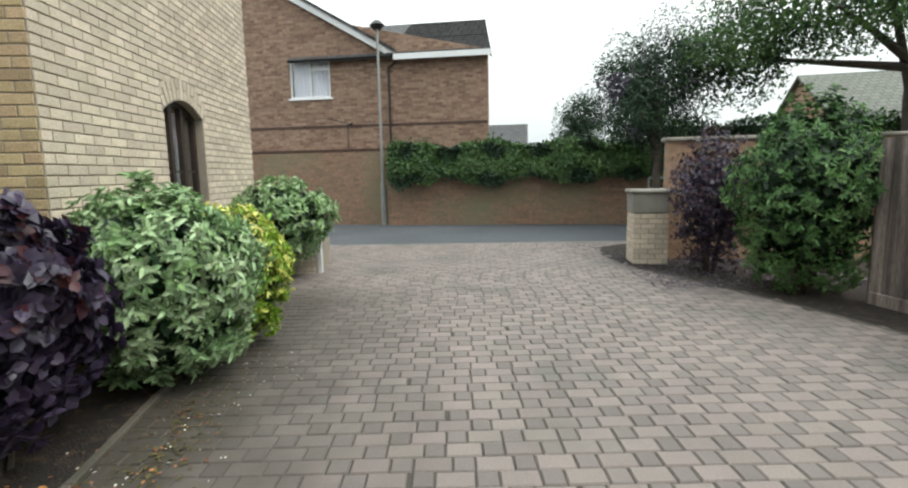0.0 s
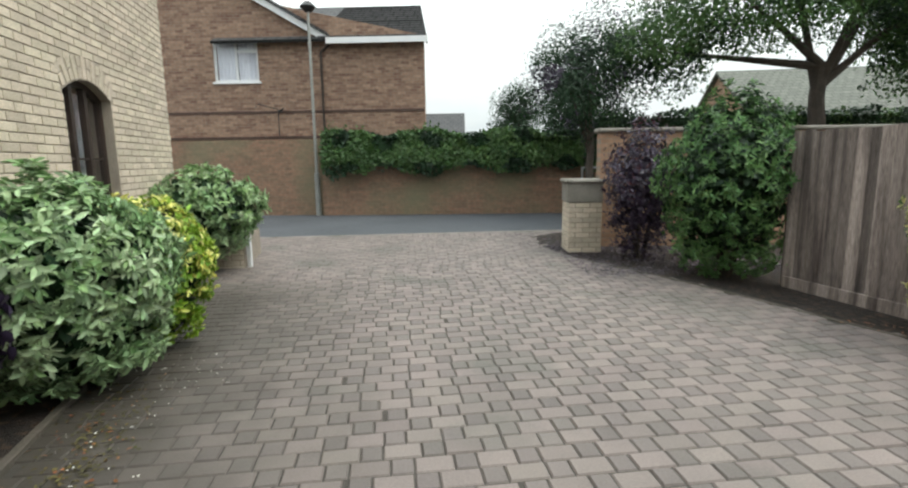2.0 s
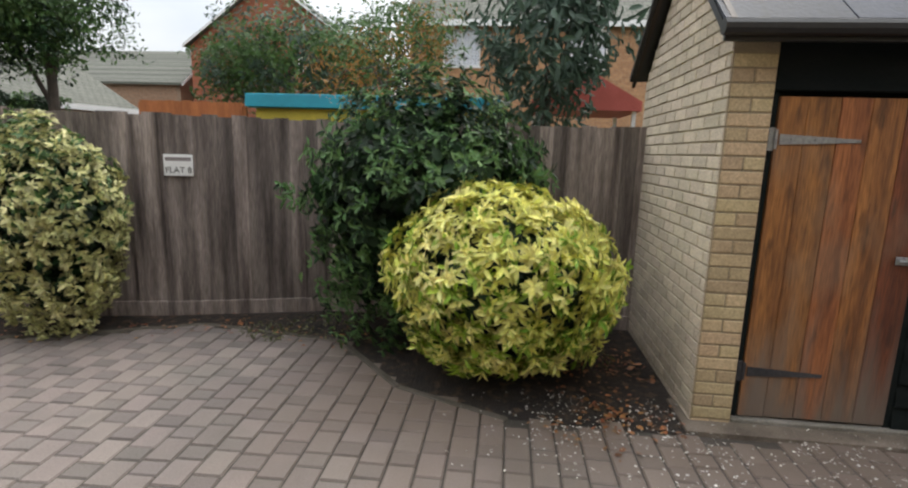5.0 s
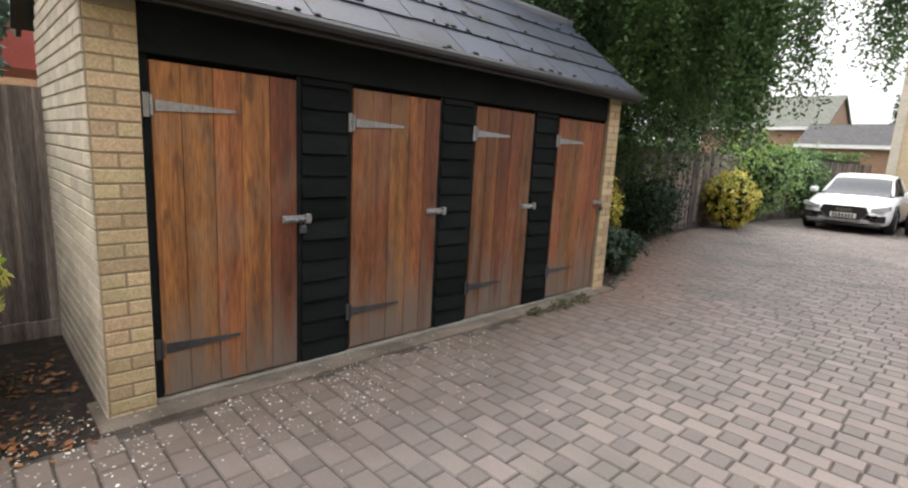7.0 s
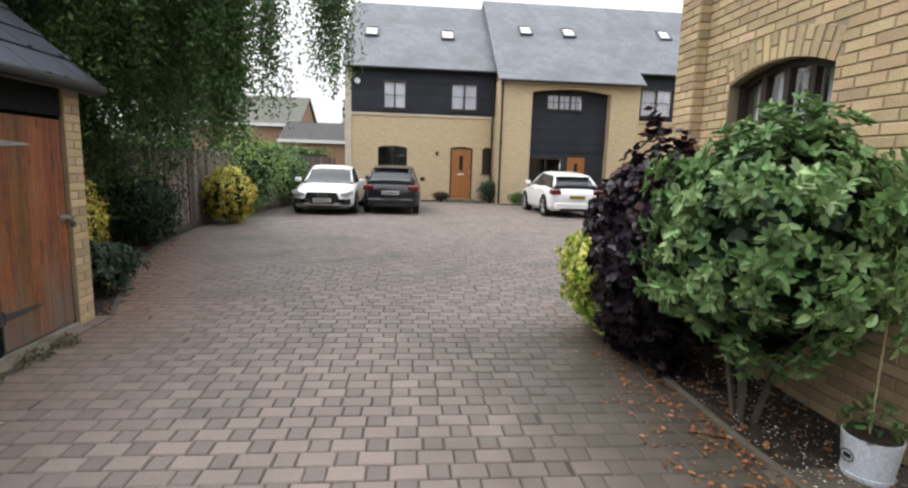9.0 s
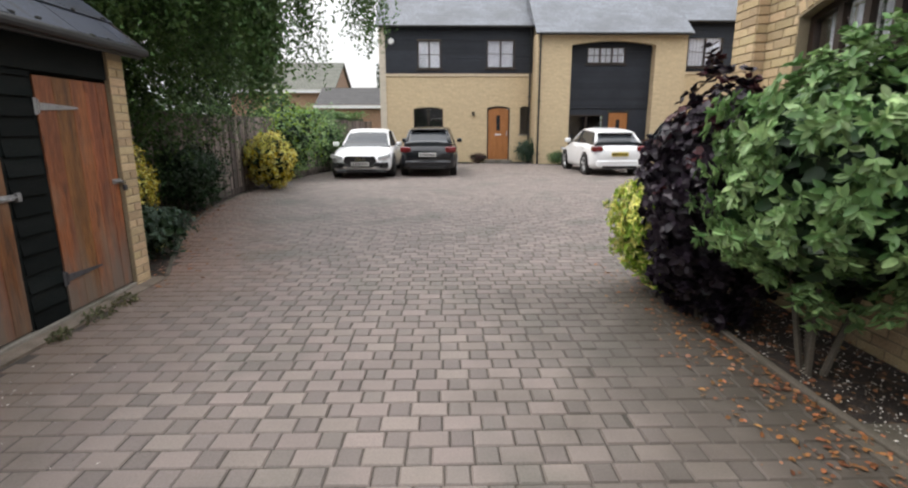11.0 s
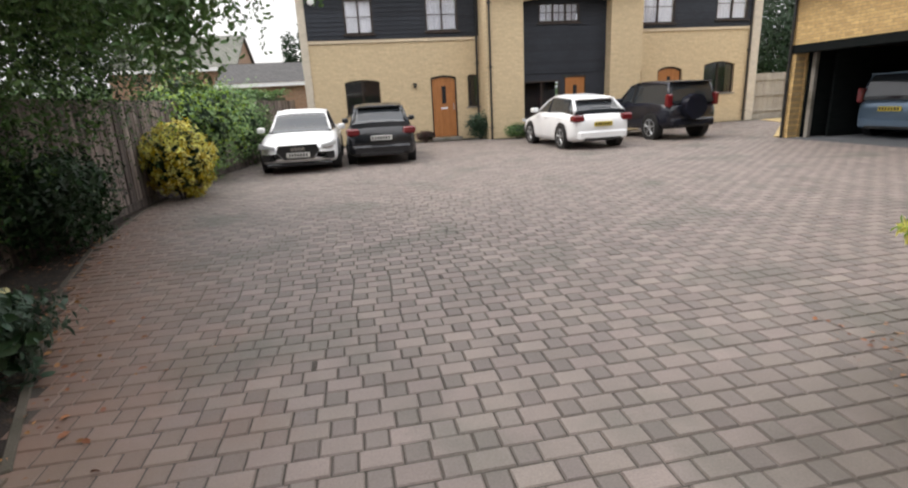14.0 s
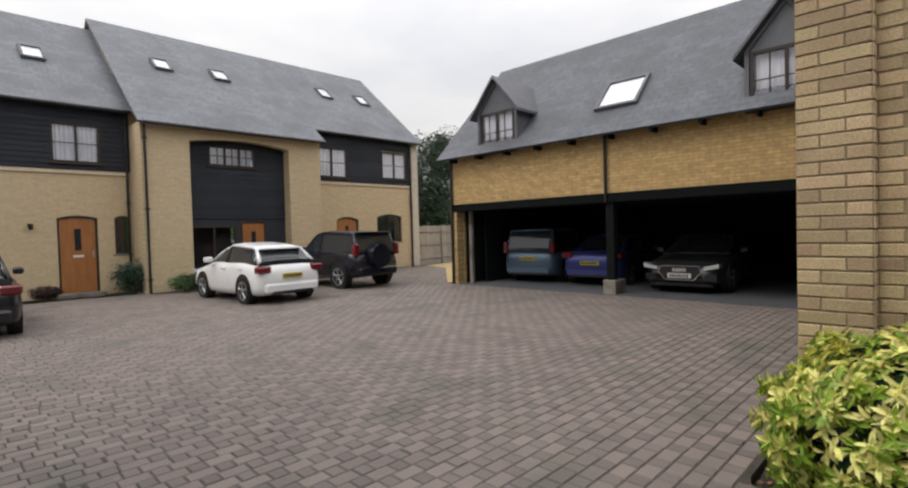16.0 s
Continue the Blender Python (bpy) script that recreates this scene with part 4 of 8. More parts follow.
nx_, ny_ = -uy, ux


def npt(a, b):
    """A point a metres along the north wing's wall and b metres behind it."""
    return (NA[0] + ux * a + nx_ * b, NA[1] + uy * a + ny_ * b)


n_south = wall("wall_south", npt(0, 4.5), npt(0, 0.0), 0, 6.2, M_MORTAR, hn, (), 0.3)
n_south.matrix_basis = n_south.matrix_basis @ pose(0, 0.002, 0)
n_north = wall("wall_north", npt(nl, 0.3), npt(nl, 6), 0, 6.2, M_MORTAR_P, hn)
n_west = wall("wall_west", npt(nl, 6), npt(0, 6), 0, 6.2, M_MORTAR_P, hn)
bm = bmesh.new()
poly_prism(bm, [(-0.3, 6.1), (nl + 0.3, 6.1), (nl / 2, 8.4)], -0.3, 6.3)
part("roof", bm, M_SLATE, hn, "", frame_m(NA, NB))
make_window("window", hn, frame_m(NA, NB) @ pose(1.72, 0, 0.95), 0.94, 1.32, 0.14, M_BROWN, 3, (0, 1), back="curtain", ledge=M_CONCRETE)
hl = wall("link_wall", (-3.2, -1.6), npt(0, 4.45), 0, 5.6, M_BUFF, hn)


# terrace
def cladding(name, w, z0, z1, parent, m, mat_, openings=(), rowh=0.15, proud=0.02, top=None, pieces=False):
    """Overlapping boards across a width, cut round the openings."""
    bm = bmesh.new()
    out = []
    z = z0
    while z < z1 - 0.02:
        zt = min(z + rowh, z1)
        spans = [(0.0, w)]
        for o in openings:
            if o[2] < z + rowh * 0.5 < o[3]:
                spans = [s for p, q in spans for s in ((p, min(q, o[0])), (max(p, o[1]), q)) if s[1] - s[0] > 0.03]
        for p, q in spans:
            if top is not None:
                us = [p + (q - p) * k / 30 for k in range(31) if top(p + (q - p) * k / 30) > z + 0.03]
                if not us:
                    continue
                p, q = us[0], us[-1]
            vs = [(p, -proud - 0.014, z), (q, -proud - 0.014, z), (q, -proud + 0.006, zt + 0.012), (p, -proud + 0.006, zt + 0.012), (p, 0, z), (q, 0, z), (q, 0, zt), (p, 0, zt)]
            fs = [(0, 1, 2, 3), (0, 4, 5, 1), (3, 2, 6, 7), (0, 3, 7, 4), (1, 5, 6, 2)]
            if pieces:
                ob = new("board", mesh_of("board", vs, fs, mat_))
                place(ob, m, parent)
            else:
                v = [bm.verts.new(a) for a in vs]
                for f in fs:
                    bm.faces.new([v[i] for i in f])
        z += rowh
    if pieces:
        bm.free()
        return None
    return part(name, bm, mat_, parent, "", m)


def door_leaf(name, parent, m, w, h, rise, m_leaf, m_frame, glazed=True, step=True):
    """An arched panel door with frame, glass slot, letter plate, handle and step."""
    d = place(new(name), m, parent)
    o = (0, w, 0, h, rise)
    bm = bmesh.new()
    for i in range(8):
        a, b = w * i / 8, w * (i + 1) / 8
        poly_prism(bm, [(a, arch_z(a, o) - 0.07), (b, arch_z(b, o) - 0.07), (b, arch_z(b, o)), (a, arch_z(a, o))], 0.06, 0.14)
    box(bm, 0, 0.06, 0.061, 0.139, 0, h - rise - 0.002)
    box(bm, w - 0.06, w, 0.061, 0.139, 0, h - rise - 0.002)
    part("door_frame", bm, m_frame, d)
    bm = bmesh.new()
    poly_prism(bm, [(0.06, 0.02), (w - 0.06, 0.02), (w - 0.06, h - rise - 0.07), (w * 0.75, arch_z(w * 0.75, o) - 0.07), (w * 0.5, h - 0.07), (w * 0.25, arch_z(w * 0.25, o) - 0.07), (0.06, h - rise - 0.07)], 0.09, 0.13)
    for i in range(1, 6):
        x = 0.06 + (w - 0.12) * i / 6
        box(bm, x - 0.004, x + 0.004, 0.084, 0.0905, 0.1, h - rise - 0.12)
    leaf = part("door_leaf", bm, m_leaf, d)
    if glazed:
        # the slot is a near-black block, coloured as the unlit hall behind
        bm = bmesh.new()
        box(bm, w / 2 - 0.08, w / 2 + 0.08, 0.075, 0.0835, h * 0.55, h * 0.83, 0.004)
        part("glass_slot", bm, M_SHADE_IN, d)
        bm = bmesh.new()
        box(bm, w / 2 - 0.13, w / 2 + 0.13, 0.07, 0.083, h * 0.46, h * 0.49, 0.004)
        part("letter_plate", bm, M_WHITE, d)
        bm = bmesh.new()
        box(bm, w - 0.14, w - 0.11, 0.04, 0.083, h * 0.45, h * 0.55, 0.006)
        part("door_handle", bm, M_METAL, d)
    if step:
        bm = bmesh.new()
        box(bm, -0.1, w + 0.1, -0.3, 0.058, -0.12, 0.0, 0.01)
        part("door_step", bm, M_CONCRETE, d)
    return d


TY, BY = -24.0, -22.8
XA0, XA1, XB0, XB1, XC1 = 4.27, -2.2, -2.2, -8.22, -14.2
EA, EB, RA, RB, RY = 5.62, 5.15, 9.45, 9.85, -28.5
BACK = -33.0


def pitched_roof(name, parent, x_hi, x_lo, y_front, z_front, y_ridge, z_ridge, y_back, z_back, verge=0.0, m=None):
    """Slated slopes as thick sheets, each in its own plane so that the courses run true."""
    w = x_hi - x_lo + 2 * verge
    for tag_, ya, za, yb, zb in (("roof", y_front, z_front, y_ridge, z_ridge), ("roof", y_back, z_back, y_ridge, z_ridge)):
        ln = math.hypot(yb - ya, zb - za)
        a = math.degrees(math.atan2(zb - za, abs(yb - ya)))
        bm = bmesh.new()
        box(bm, 0, w, 0, 0.06, 0, ln)
        if yb < ya:
            mm = pose(x_hi + verge, ya, za, 0, 0, 180) @ pose(0, 0, 0, a - 90, 0, 0)
        else:
            mm = pose(x_lo - verge, ya, za) @ pose(0, 0, 0, a - 90, 0, 0)
        part(tag_, bm, m or M_SLATE_P, parent, "", mm)


def gutter(parent, x0, x1, y, z, r=0.055):
    bm = bmesh.new()
    cyl(bm, (x0, y, z), (x1, y, z), r, r, 8)
    part("gutter", bm, M_GUTTER, parent, "", Matrix())


def downpipe(parent, x, y, z0, z1):
    bm = bmesh.new()
    cyl(bm, (x, y, z0), (x, y, z1), 0.038, 0.038, 8)
    for z in (z0 + 0.4, (z0 + z1) / 2, z1 - 0.4):
        box(bm, x - 0.06, x + 0.06, y - 0.05, y + 0.05, z - 0.025, z + 0.025)
    part("downpipe", bm, M_GUTTER, parent, "", Matrix())


def roof_window(parent, x, t, y0, z0, y1, z1, w=0.62, l=0.85):
    """A rooflight lying on a slope between its eaves and ridge lines, facing +y."""
    a = math.degrees(math.atan2(z1 - z0, abs(y1 - y0)))
    mm = pose(x, y0 + (y1 - y0) * t, z0 + (z1 - z0) * t, 0, 0, 180) @ pose(0, 0, 0, a - 90, 0, 0)
    th = place(new("roof_window"), mm, parent)
    bm = bmesh.new()
    for b in ((-w / 2, w / 2, 0, 0.07), (-w / 2, w / 2, l - 0.07, l), (-w / 2, -w / 2 + 0.07, 0.07, l - 0.07), (w / 2 - 0.07, w / 2, 0.07, l - 0.07)):
        box(bm, b[0], b[1], -0.08, -0.002, b[2], b[3], 0.005)
    part("window_frame", bm, M_LEAD, th)
    bm = bmesh.new()
    box(bm, -w / 2 + 0.07, w / 2 - 0.07, -0.055, -0.045, 0.07, l - 0.07)
    part("pane", bm, M_SKYGLASS, th).visible_shadow = False
    # white sheet added under the pane for the sky's reflection in it
    bm = bmesh.new()
    box(bm, -w / 2 + 0.07, w / 2 - 0.07, -0.03, -0.02, 0.07, l - 0.07)
    part("sky_reflection", bm, M_WHITE, th)


M_SKYGLASS = glass_mat("rooflight_glass", rough=0.05, alpha=1.0)


def house_face(x_hi, x_lo, y, openings, parent, m_, top, z0=0.0):
    """A terrace front between two x, facing +y; openings are given in x as (x_hi, x_lo, z0, z1, rise)."""
    ops = [(x_hi - o[0], x_hi - o[1], o[2], o[3], o[4]) for o in openings]
    return wall("wall_north", (x_hi, y), (x_lo, y), z0, top, m_, parent, ops, 0.3), ops


# house A
ta = thing("terraced_house", pose(1.0, TY, 0), "cream brick terraced house with black weatherboarded upper floor", "house", "terraced houses")
A_OPEN = [(2.87, 1.6, 1.1, 2.34, 0.08), (-0.30, -1.29, 0.1, 2.38, 0.08), (-1.72, -2.14, 1.2, 2.38, 0.08)]
A_UP = [(2.68, 1.66, 3.9, 5.05, 0), (-0.24, -1.44, 3.93, 5.07, 0)]
fa, _ = house_face(XA0, XA1, TY, A_OPEN + A_UP, ta, M_TERR, EA)
wall("wall_east", (XA0, BACK), (XA0, TY - 0.3), 0, lambda u: EA + (RA - EA) * (1 - abs(u / (TY - 0.3 - BACK) * 2 - 1)) - 0.05, M_TERR, ta)
wall("wall_south", (XA1, BACK), (XA0 - 0.3, BACK), 0, EA, M_TERR, ta)
mA = frame_m((XA0, TY), (XA1, TY))
cladding("cladding", XA0 - XA1 - 0.27, 3.72, 5.62, ta, mA @ pose(0.27, -0.004, 0), M_NAVYBOARD, [(XA0 - 0.27 - 2.68, XA0 - 0.27 - 1.66, 3.9, 5.05), (XA0 - 0.27 + 0.24, XA0 - 0.27 + 1.44, 3.93, 5.07)])
bm = bmesh.new()
box(bm, 0.0, XA0 - XA1, -0.05, -0.002, 3.6, 3.7, 0.01)
part("stone_band", bm, mat("cream_stone", (0.66, 0.55, 0.40), (0.56, 0.46, 0.34), rough=0.9), ta, "", mA)
bm = bmesh.new()
box(bm, 0.0, 0.26, -0.06, -0.002, 0.0, 5.6, 0.01)
part("verge_pier", bm, M_TERR_P, ta, "", mA)
pitched_roof("roof", ta, XA0, XA1, TY + 0.3, EA - 0.05, RY, RA, BACK - 0.3, EA - 0.05, 0.1)
for o, lights in ((A_OPEN[0], 2), (A_OPEN[2], 1)):
    make_window("window", ta, mA @ pose(XA0 - o[0], 0, o[2]), o[0] - o[1], o[3] - o[2], o[4], M_BROWN, lights, (0, 0), back="none", ledge=M_CONCRETE)
for o in A_UP:
    make_window("window", ta, mA @ pose(XA0 - o[0], -0.05, o[2]), o[0] - o[1], o[3] - o[2], 0, M_BROWN, 2, (0, 1), setback=0.03)
door_leaf("door", ta, mA @ pose(XA0 + 0.30, 0, 0.1), 0.99, 2.28, 0.08, M_OAK, M_BROWN)
gutter(ta, XA0 + 0.05, XA1, TY + 0.33, EA - 0.08)
downpipe(ta, XA1 + 0.1, TY + 0.07, 0, EA - 0.1)
for x, t in ((3.3, 0.42), (-0.17, 0.42)):
    roof_window(ta, x, t, TY + 0.3, EA, RY, RA + 0.02)
bm = bmesh.new()
cyl(bm, (3.75, TY + 0.03, 5.0), (3.75, TY + 0.12, 5.0), 0.14, 0.12, 6)
part("alarm_box", bm, M_WHITE, ta, "", Matrix())
bm = bmesh.new()
cyl(bm, (0.3, TY + 0.02, 2.05), (0.3, TY + 0.12, 2.05), 0.05, 0.05, 8)
cyl(bm, (0.3, TY + 0.12, 1.98), (0.3, TY + 0.12, 2.14), 0.05, 0.07, 8)
part("wall_lamp", bm, M_GUTTER, ta, "", Matrix())

# house B, the projecting middle one
tb = thing("terraced_house", pose(-5.2, BY, 0), "projecting cream brick terraced house with a tall dark arched bay", "house", "terraced houses")
BAY = (-3.57, -6.95, 0.0, 4.86, 0.16)
fb, _ = house_face(XB0, XB1, BY, [BAY], tb, M_TERR, EB)
wall("wall_east", (XB0, TY), (XB0, BY - 0.3), 0, EB, M_TERR, tb)
wall("wall_west", (XB1, BY - 0.3), (XB1, TY), 0, EB, M_TERR, tb)
mB = frame_m((XB0, BY), (XB1, BY))
mBay = mB @ pose(XB0 - BAY[0], 0.42, 0)
bw = BAY[0] - BAY[1]
BAYW = [(0.72, 2.3, 4.02, 4.7, 0), (0.1, 1.55, 0.55, 2.0, 0)]
DOORB = (1.72, 2.62, 0.05, 2.15, 0)
wall("bay_wall", (BAY[0], BY - 0.44), (BAY[1], BY - 0.44), 0, 4.95, M_NAVYBOARD, tb, [BAYW[0], BAYW[1], DOORB], 0.2)
for a, b in ((BAY[1] - 0.12, BAY[1]), (BAY[0], BAY[0] + 0.12)):
    bm = bmesh.new()
    box(bm, a, b, BY - 0.66, BY - 0.302, 0, 5.05)
    part("bay_reveal", bm, M_TERR, tb, "", Matrix())
cladding("cladding", bw, 2.25, 4.9, tb, mBay @ pose(0, 0.018, 0), M_NAVYBOARD, [BAYW[0]], 0.15)
make_window("window", tb, mBay @ pose(BAYW[0][0], -0.02, BAYW[0][2]), 1.58, 0.67, 0, M_BROWN, 3, (1, 1), setback=0.02)
make_window("window", tb, mBay @ pose(BAYW[1][0], -0.02, BAYW[1][2]), 1.45, 1.45, 0, M_BROWN, 2, (0, 1), setback=0.02, back="none")
door_leaf("door", tb, mBay @ pose(DOORB[0], -0.05, 0.08), 0.9, 2.07, 0.02, M_OAK, M_BROWN)
pitched_roof("roof", tb, XB0, XB1, BY + 0.3, EB - 0.05, RY, RB, BACK - 0.3, EB - 0.05, 0.12)
gutter(tb, XB0, XB1, BY + 0.33, EB - 0.08)
downpipe(tb, XB0 - 0.1, BY + 0.06, 0, EB - 0.1)
for x in (-3.8, -5.85):
    roof_window(tb, x, 0.52, BY + 0.3, EB, RY, RB + 0.02)
wall("gable_fill", (XB0 - 0.02, BACK), (XB0 - 0.02, TY), 5.0, lambda u: EB + (RB - EB) * min(1, max(0, 1 - abs(u - 4.6) / 4.9)), M_TERR, tb, (), 0.2)

# house C
tcc = thing("terraced_house", pose(-11.2, TY, 0), "end terraced house of cream brick with black boarded upper floor", "house", "terraced houses")
C_OPEN = [(-8.55, -8.95, 1.2, 2.3, 0.12), (-9.65, -10.75, 0.1, 2.34, 0.14), (-11.75, -13.18, 1.2, 2.46, 0.14)]
C_UP = [(-8.75, -10.26, 3.98, 5.2, 0), (-12.09, -13.53, 4.06, 5.27, 0)]
fc, _ = house_face(XB1, XC1, TY, C_OPEN + C_UP, tcc, M_TERR, 5.85)
wall("wall_west", (XC1, TY - 0.3), (XC1, BACK), 0, lambda u: 5.85 + (RB - 5.85) * (1 - abs(u / (TY - 0.3 - BACK) * 2 - 1)) - 0.05, M_TERR, tcc)
mC = frame_m((XB1, TY), (XC1, TY))
cladding("cladding", XB1 - XC1 - 0.5, 3.8, 5.85, tcc, mC @ pose(0, -0.004, 0), M_NAVYBOARD, [(XB1 - o[0], XB1 - o[1], o[2], o[3]) for o in C_UP])
bm = bmesh.new()
box(bm, 0.0, XB1 - XC1 - 0.5, -0.05, -0.002, 3.68, 3.78, 0.01)
part("stone_band", bm, bpy.data.materials["cream_stone"], tcc, "", mC)
pitched_roof("roof", tcc, XB1, XC1, TY + 0.3, 5.8, RY, RB, BACK - 0.3, 5.8, 0.12)
for o, lights in ((C_OPEN[0], 1), (C_OPEN[2], 2)):
    make_window("window", tcc, mC @ pose(XB1 - o[0], 0, o[2]), o[0] - o[1], o[3] - o[2], o[4], M_BROWN, lights, (0, 0), back="none", ledge=M_CONCRETE)
for o in C_UP:
    make_window("window", tcc, mC @ pose(XB1 - o[0], -0.05, o[2]), o[0] - o[1], o[3] - o[2], 0, M_BROWN, 2, (0, 1), setback=0.03)
door_leaf("door", tcc, mC @ pose(XB1 + 9.65, 0, 0.1), 1.1, 2.24, 0.14, M_OAK, M_BROWN)
bm = bmesh.new()
box(bm, XB1 - XC1 - 0.38, XB1 - XC1, -0.06, -0.002, 0.0, 5.8, 0.01)
part("verge_pier", bm, M_TERR_P, tcc, "", mC)
gutter(tcc, XB1, XC1 - 0.1, TY + 0.33, 5.75)
downpipe(tcc, XC1 + 0.48, TY + 0.07, 0, 5.7)
for x in (-10.75, -12.85):
    roof_window(tcc, x, 0.5, TY + 0.3, 5.8, RY, RB + 0.02)

# carport building
cp = thing("carport_building", pose(-9.0, -12.0, 0), "buff brick carport block with dormers in a slate roof", "building")
CX, CY0, CY1 = -9.0, -16.65, -4.5
CTOP = 3.9
wall("wall_east", (CX, CY0), (CX, CY1), 2.42, CTOP, M_CARP, cp, (), 0.3)
bm = bmesh.new()
box(bm, 0.0, CY1 - CY0, -0.03, 0.3, 2.2, 2.415, 0.01)
part("beam", bm, M_BLACKWOOD, cp, "", frame_m((CX, CY0), (CX, CY1)))
wall("wall_south", (CX - 6.0, CY0), (CX - 0.3, CY0), 0, CTOP, M_CARP, cp)
wall("wall_north", (CX, CY1), (CX - 6.0, CY1), 0, CTOP, M_CARP, cp)
wall("wall_west", (CX - 6.0, CY1 - 0.3), (CX - 6.0, CY0), 0, CTOP, M_CARP, cp)
wall("end_pier", (CX, CY0), (CX, CY0 + 0.22), 0, 2.2, M_CARP, cp, (), 0.3)
# ceiling coloured near-black for the carport's shade
slab("carport_ceiling", [(CX - 0.3, CY0 + 0.3), (CX - 0.3, CY1 - 0.3), (CX - 5.7, CY1 - 0.3), (CX - 5.7, CY0 + 0.3)], 2.3, 2.4, M_SHADE_IN, cp, "")
slab("carport_floor", [(CX + 0.1, CY0), (CX + 0.1, CY1), (CX - 5.7, CY1), (CX - 5.7, CY0 + 0.3)], -0.08, 0.008, M_ASPHALT, cp, "")
# added black sheets and partition paint the shade inside the carport
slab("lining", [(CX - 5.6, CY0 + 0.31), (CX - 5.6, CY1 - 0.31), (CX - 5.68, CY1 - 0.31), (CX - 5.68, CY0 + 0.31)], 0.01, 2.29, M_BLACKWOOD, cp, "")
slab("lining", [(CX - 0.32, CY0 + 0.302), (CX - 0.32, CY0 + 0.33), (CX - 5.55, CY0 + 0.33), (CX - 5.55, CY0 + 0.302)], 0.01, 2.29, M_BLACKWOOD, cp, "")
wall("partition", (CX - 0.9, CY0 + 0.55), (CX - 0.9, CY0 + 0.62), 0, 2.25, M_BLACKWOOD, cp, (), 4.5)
bm = bmesh.new()
box(bm, CX - 0.42, CX - 0.32, CY0 + 0.42, CY0 + 0.54, 0, 2.2, 0.008)
part("post", bm, M_CONCRETE, cp, "pale post", Matrix())
for y in (-11.4, -6.2):
    bm = bmesh.new()
    box(bm, CX - 0.22, CX - 0.02, y - 0.1, y + 0.1, 0.35, 2.2, 0.01)
    part("post", bm, M_BLACKWOOD, cp, "", Matrix())
    bm = bmesh.new()
    box(bm, CX - 0.5, CX + 0.06, y - 0.16, y + 0.16, 0, 0.35, 0.015)
    part("post_base", bm, M_CONCRETE, cp, "", Matrix())


def sloped(name, parent, p_eave0, p_eave1, run, rise, material, thick=0.06):
    """A roof sheet that climbs away behind the eaves line from p_eave0 to p_eave1 (x, y, z)."""
    ln = math.hypot(run, rise)
    w = math.dist(p_eave0, p_eave1)
    a = math.degrees(math.atan2(rise, run))
    bm = bmesh.new()
    box(bm, 0, w, 0, thick, 0, ln)
    mm = frame_m(p_eave0[:2], p_eave1[:2], p_eave0[2]) @ pose(0, 0, 0, a - 90, 0, 0)
    return part(name, bm, material, parent, "", mm), mm


_, m_cs = sloped("roof", cp, (CX + 0.35, CY0 - 0.25, 3.78), (CX + 0.35, CY1 + 0.2, 3.78), 3.3, 3.35, M_SLATE)
sloped("roof", cp, (CX - 6.3, CY1 + 0.2, 3.78), (CX - 6.3, CY0 - 0.25, 3.78), 3.35, 3.35, M_SLATE)
for i in range(12):
    y = CY0 + 0.3 + i * 1.02
    bm = bmesh.new()
    box(bm, CX, CX + 0.32, y - 0.03, y + 0.03, 3.66, 3.78)
    part("rafter_end", bm, M_BLACKWOOD, cp, "", Matrix())


def downpipe_x(parent, x, y, z0, z1):
    bm = bmesh.new()
    cyl(bm, (x, y, z0), (x, y, z1), 0.038, 0.038, 8)
    part("downpipe", bm, M_GUTTER, parent, "", Matrix())


downpipe_x(cp, CX + 0.06, CY0 + 0.08, 0, 3.8)
downpipe_x(cp, CX + 0.06, -11.45, 2.2, 3.8)


def dormer(y, w=1.25, name="dormer"):
    """A gabled dormer in the carport roof, set on the eaves, facing +x."""
    d = place(new(name), pose(CX + 0.06, y - w / 2, 3.65, 0, 0, 90), cp)
    md = W(d)
    h = 1.3
    bm = bmesh.new()
    poly_prism(bm, [(-0.08, 0.1), (0, 0.1), (0, h), (w / 2, h + 0.75), (w, h), (w, 0.1), (w + 0.08, 0.1), (w + 0.08, h), (w / 2, h + 0.86), (-0.08, h)], 0.0, 2.2)
    part("dormer_cheek", bm, M_LEAD, d)
    bm = bmesh.new()
    poly_prism(bm, [(0, h - 0.02), (w, h - 0.02), (w / 2, h + 0.74)], 0.03, 0.08)
    part("dormer_gable", bm, M_LEAD, d)
    for sgn in (0, 1):
        bm = bmesh.new()
        if sgn:
            poly_prism(bm, [(w / 2, h + 0.88), (w + 0.25, h - 0.16), (w + 0.25, h - 0.08), (w / 2, h + 0.96)], -0.15, 2.3)
        else:
            poly_prism(bm, [(w / 2, h + 0.88), (w / 2, h + 0.96), (-0.25, h - 0.08), (-0.25, h - 0.16)], -0.15, 2.3)
        part("dormer_roof", bm, M_LEAD, d)
    make_window("window", d, md @ pose(0.02, -0.02, 0.15), w - 0.04, 1.12, 0, M_BROWN, 2, (1, 1), setback=0.02)
    return d


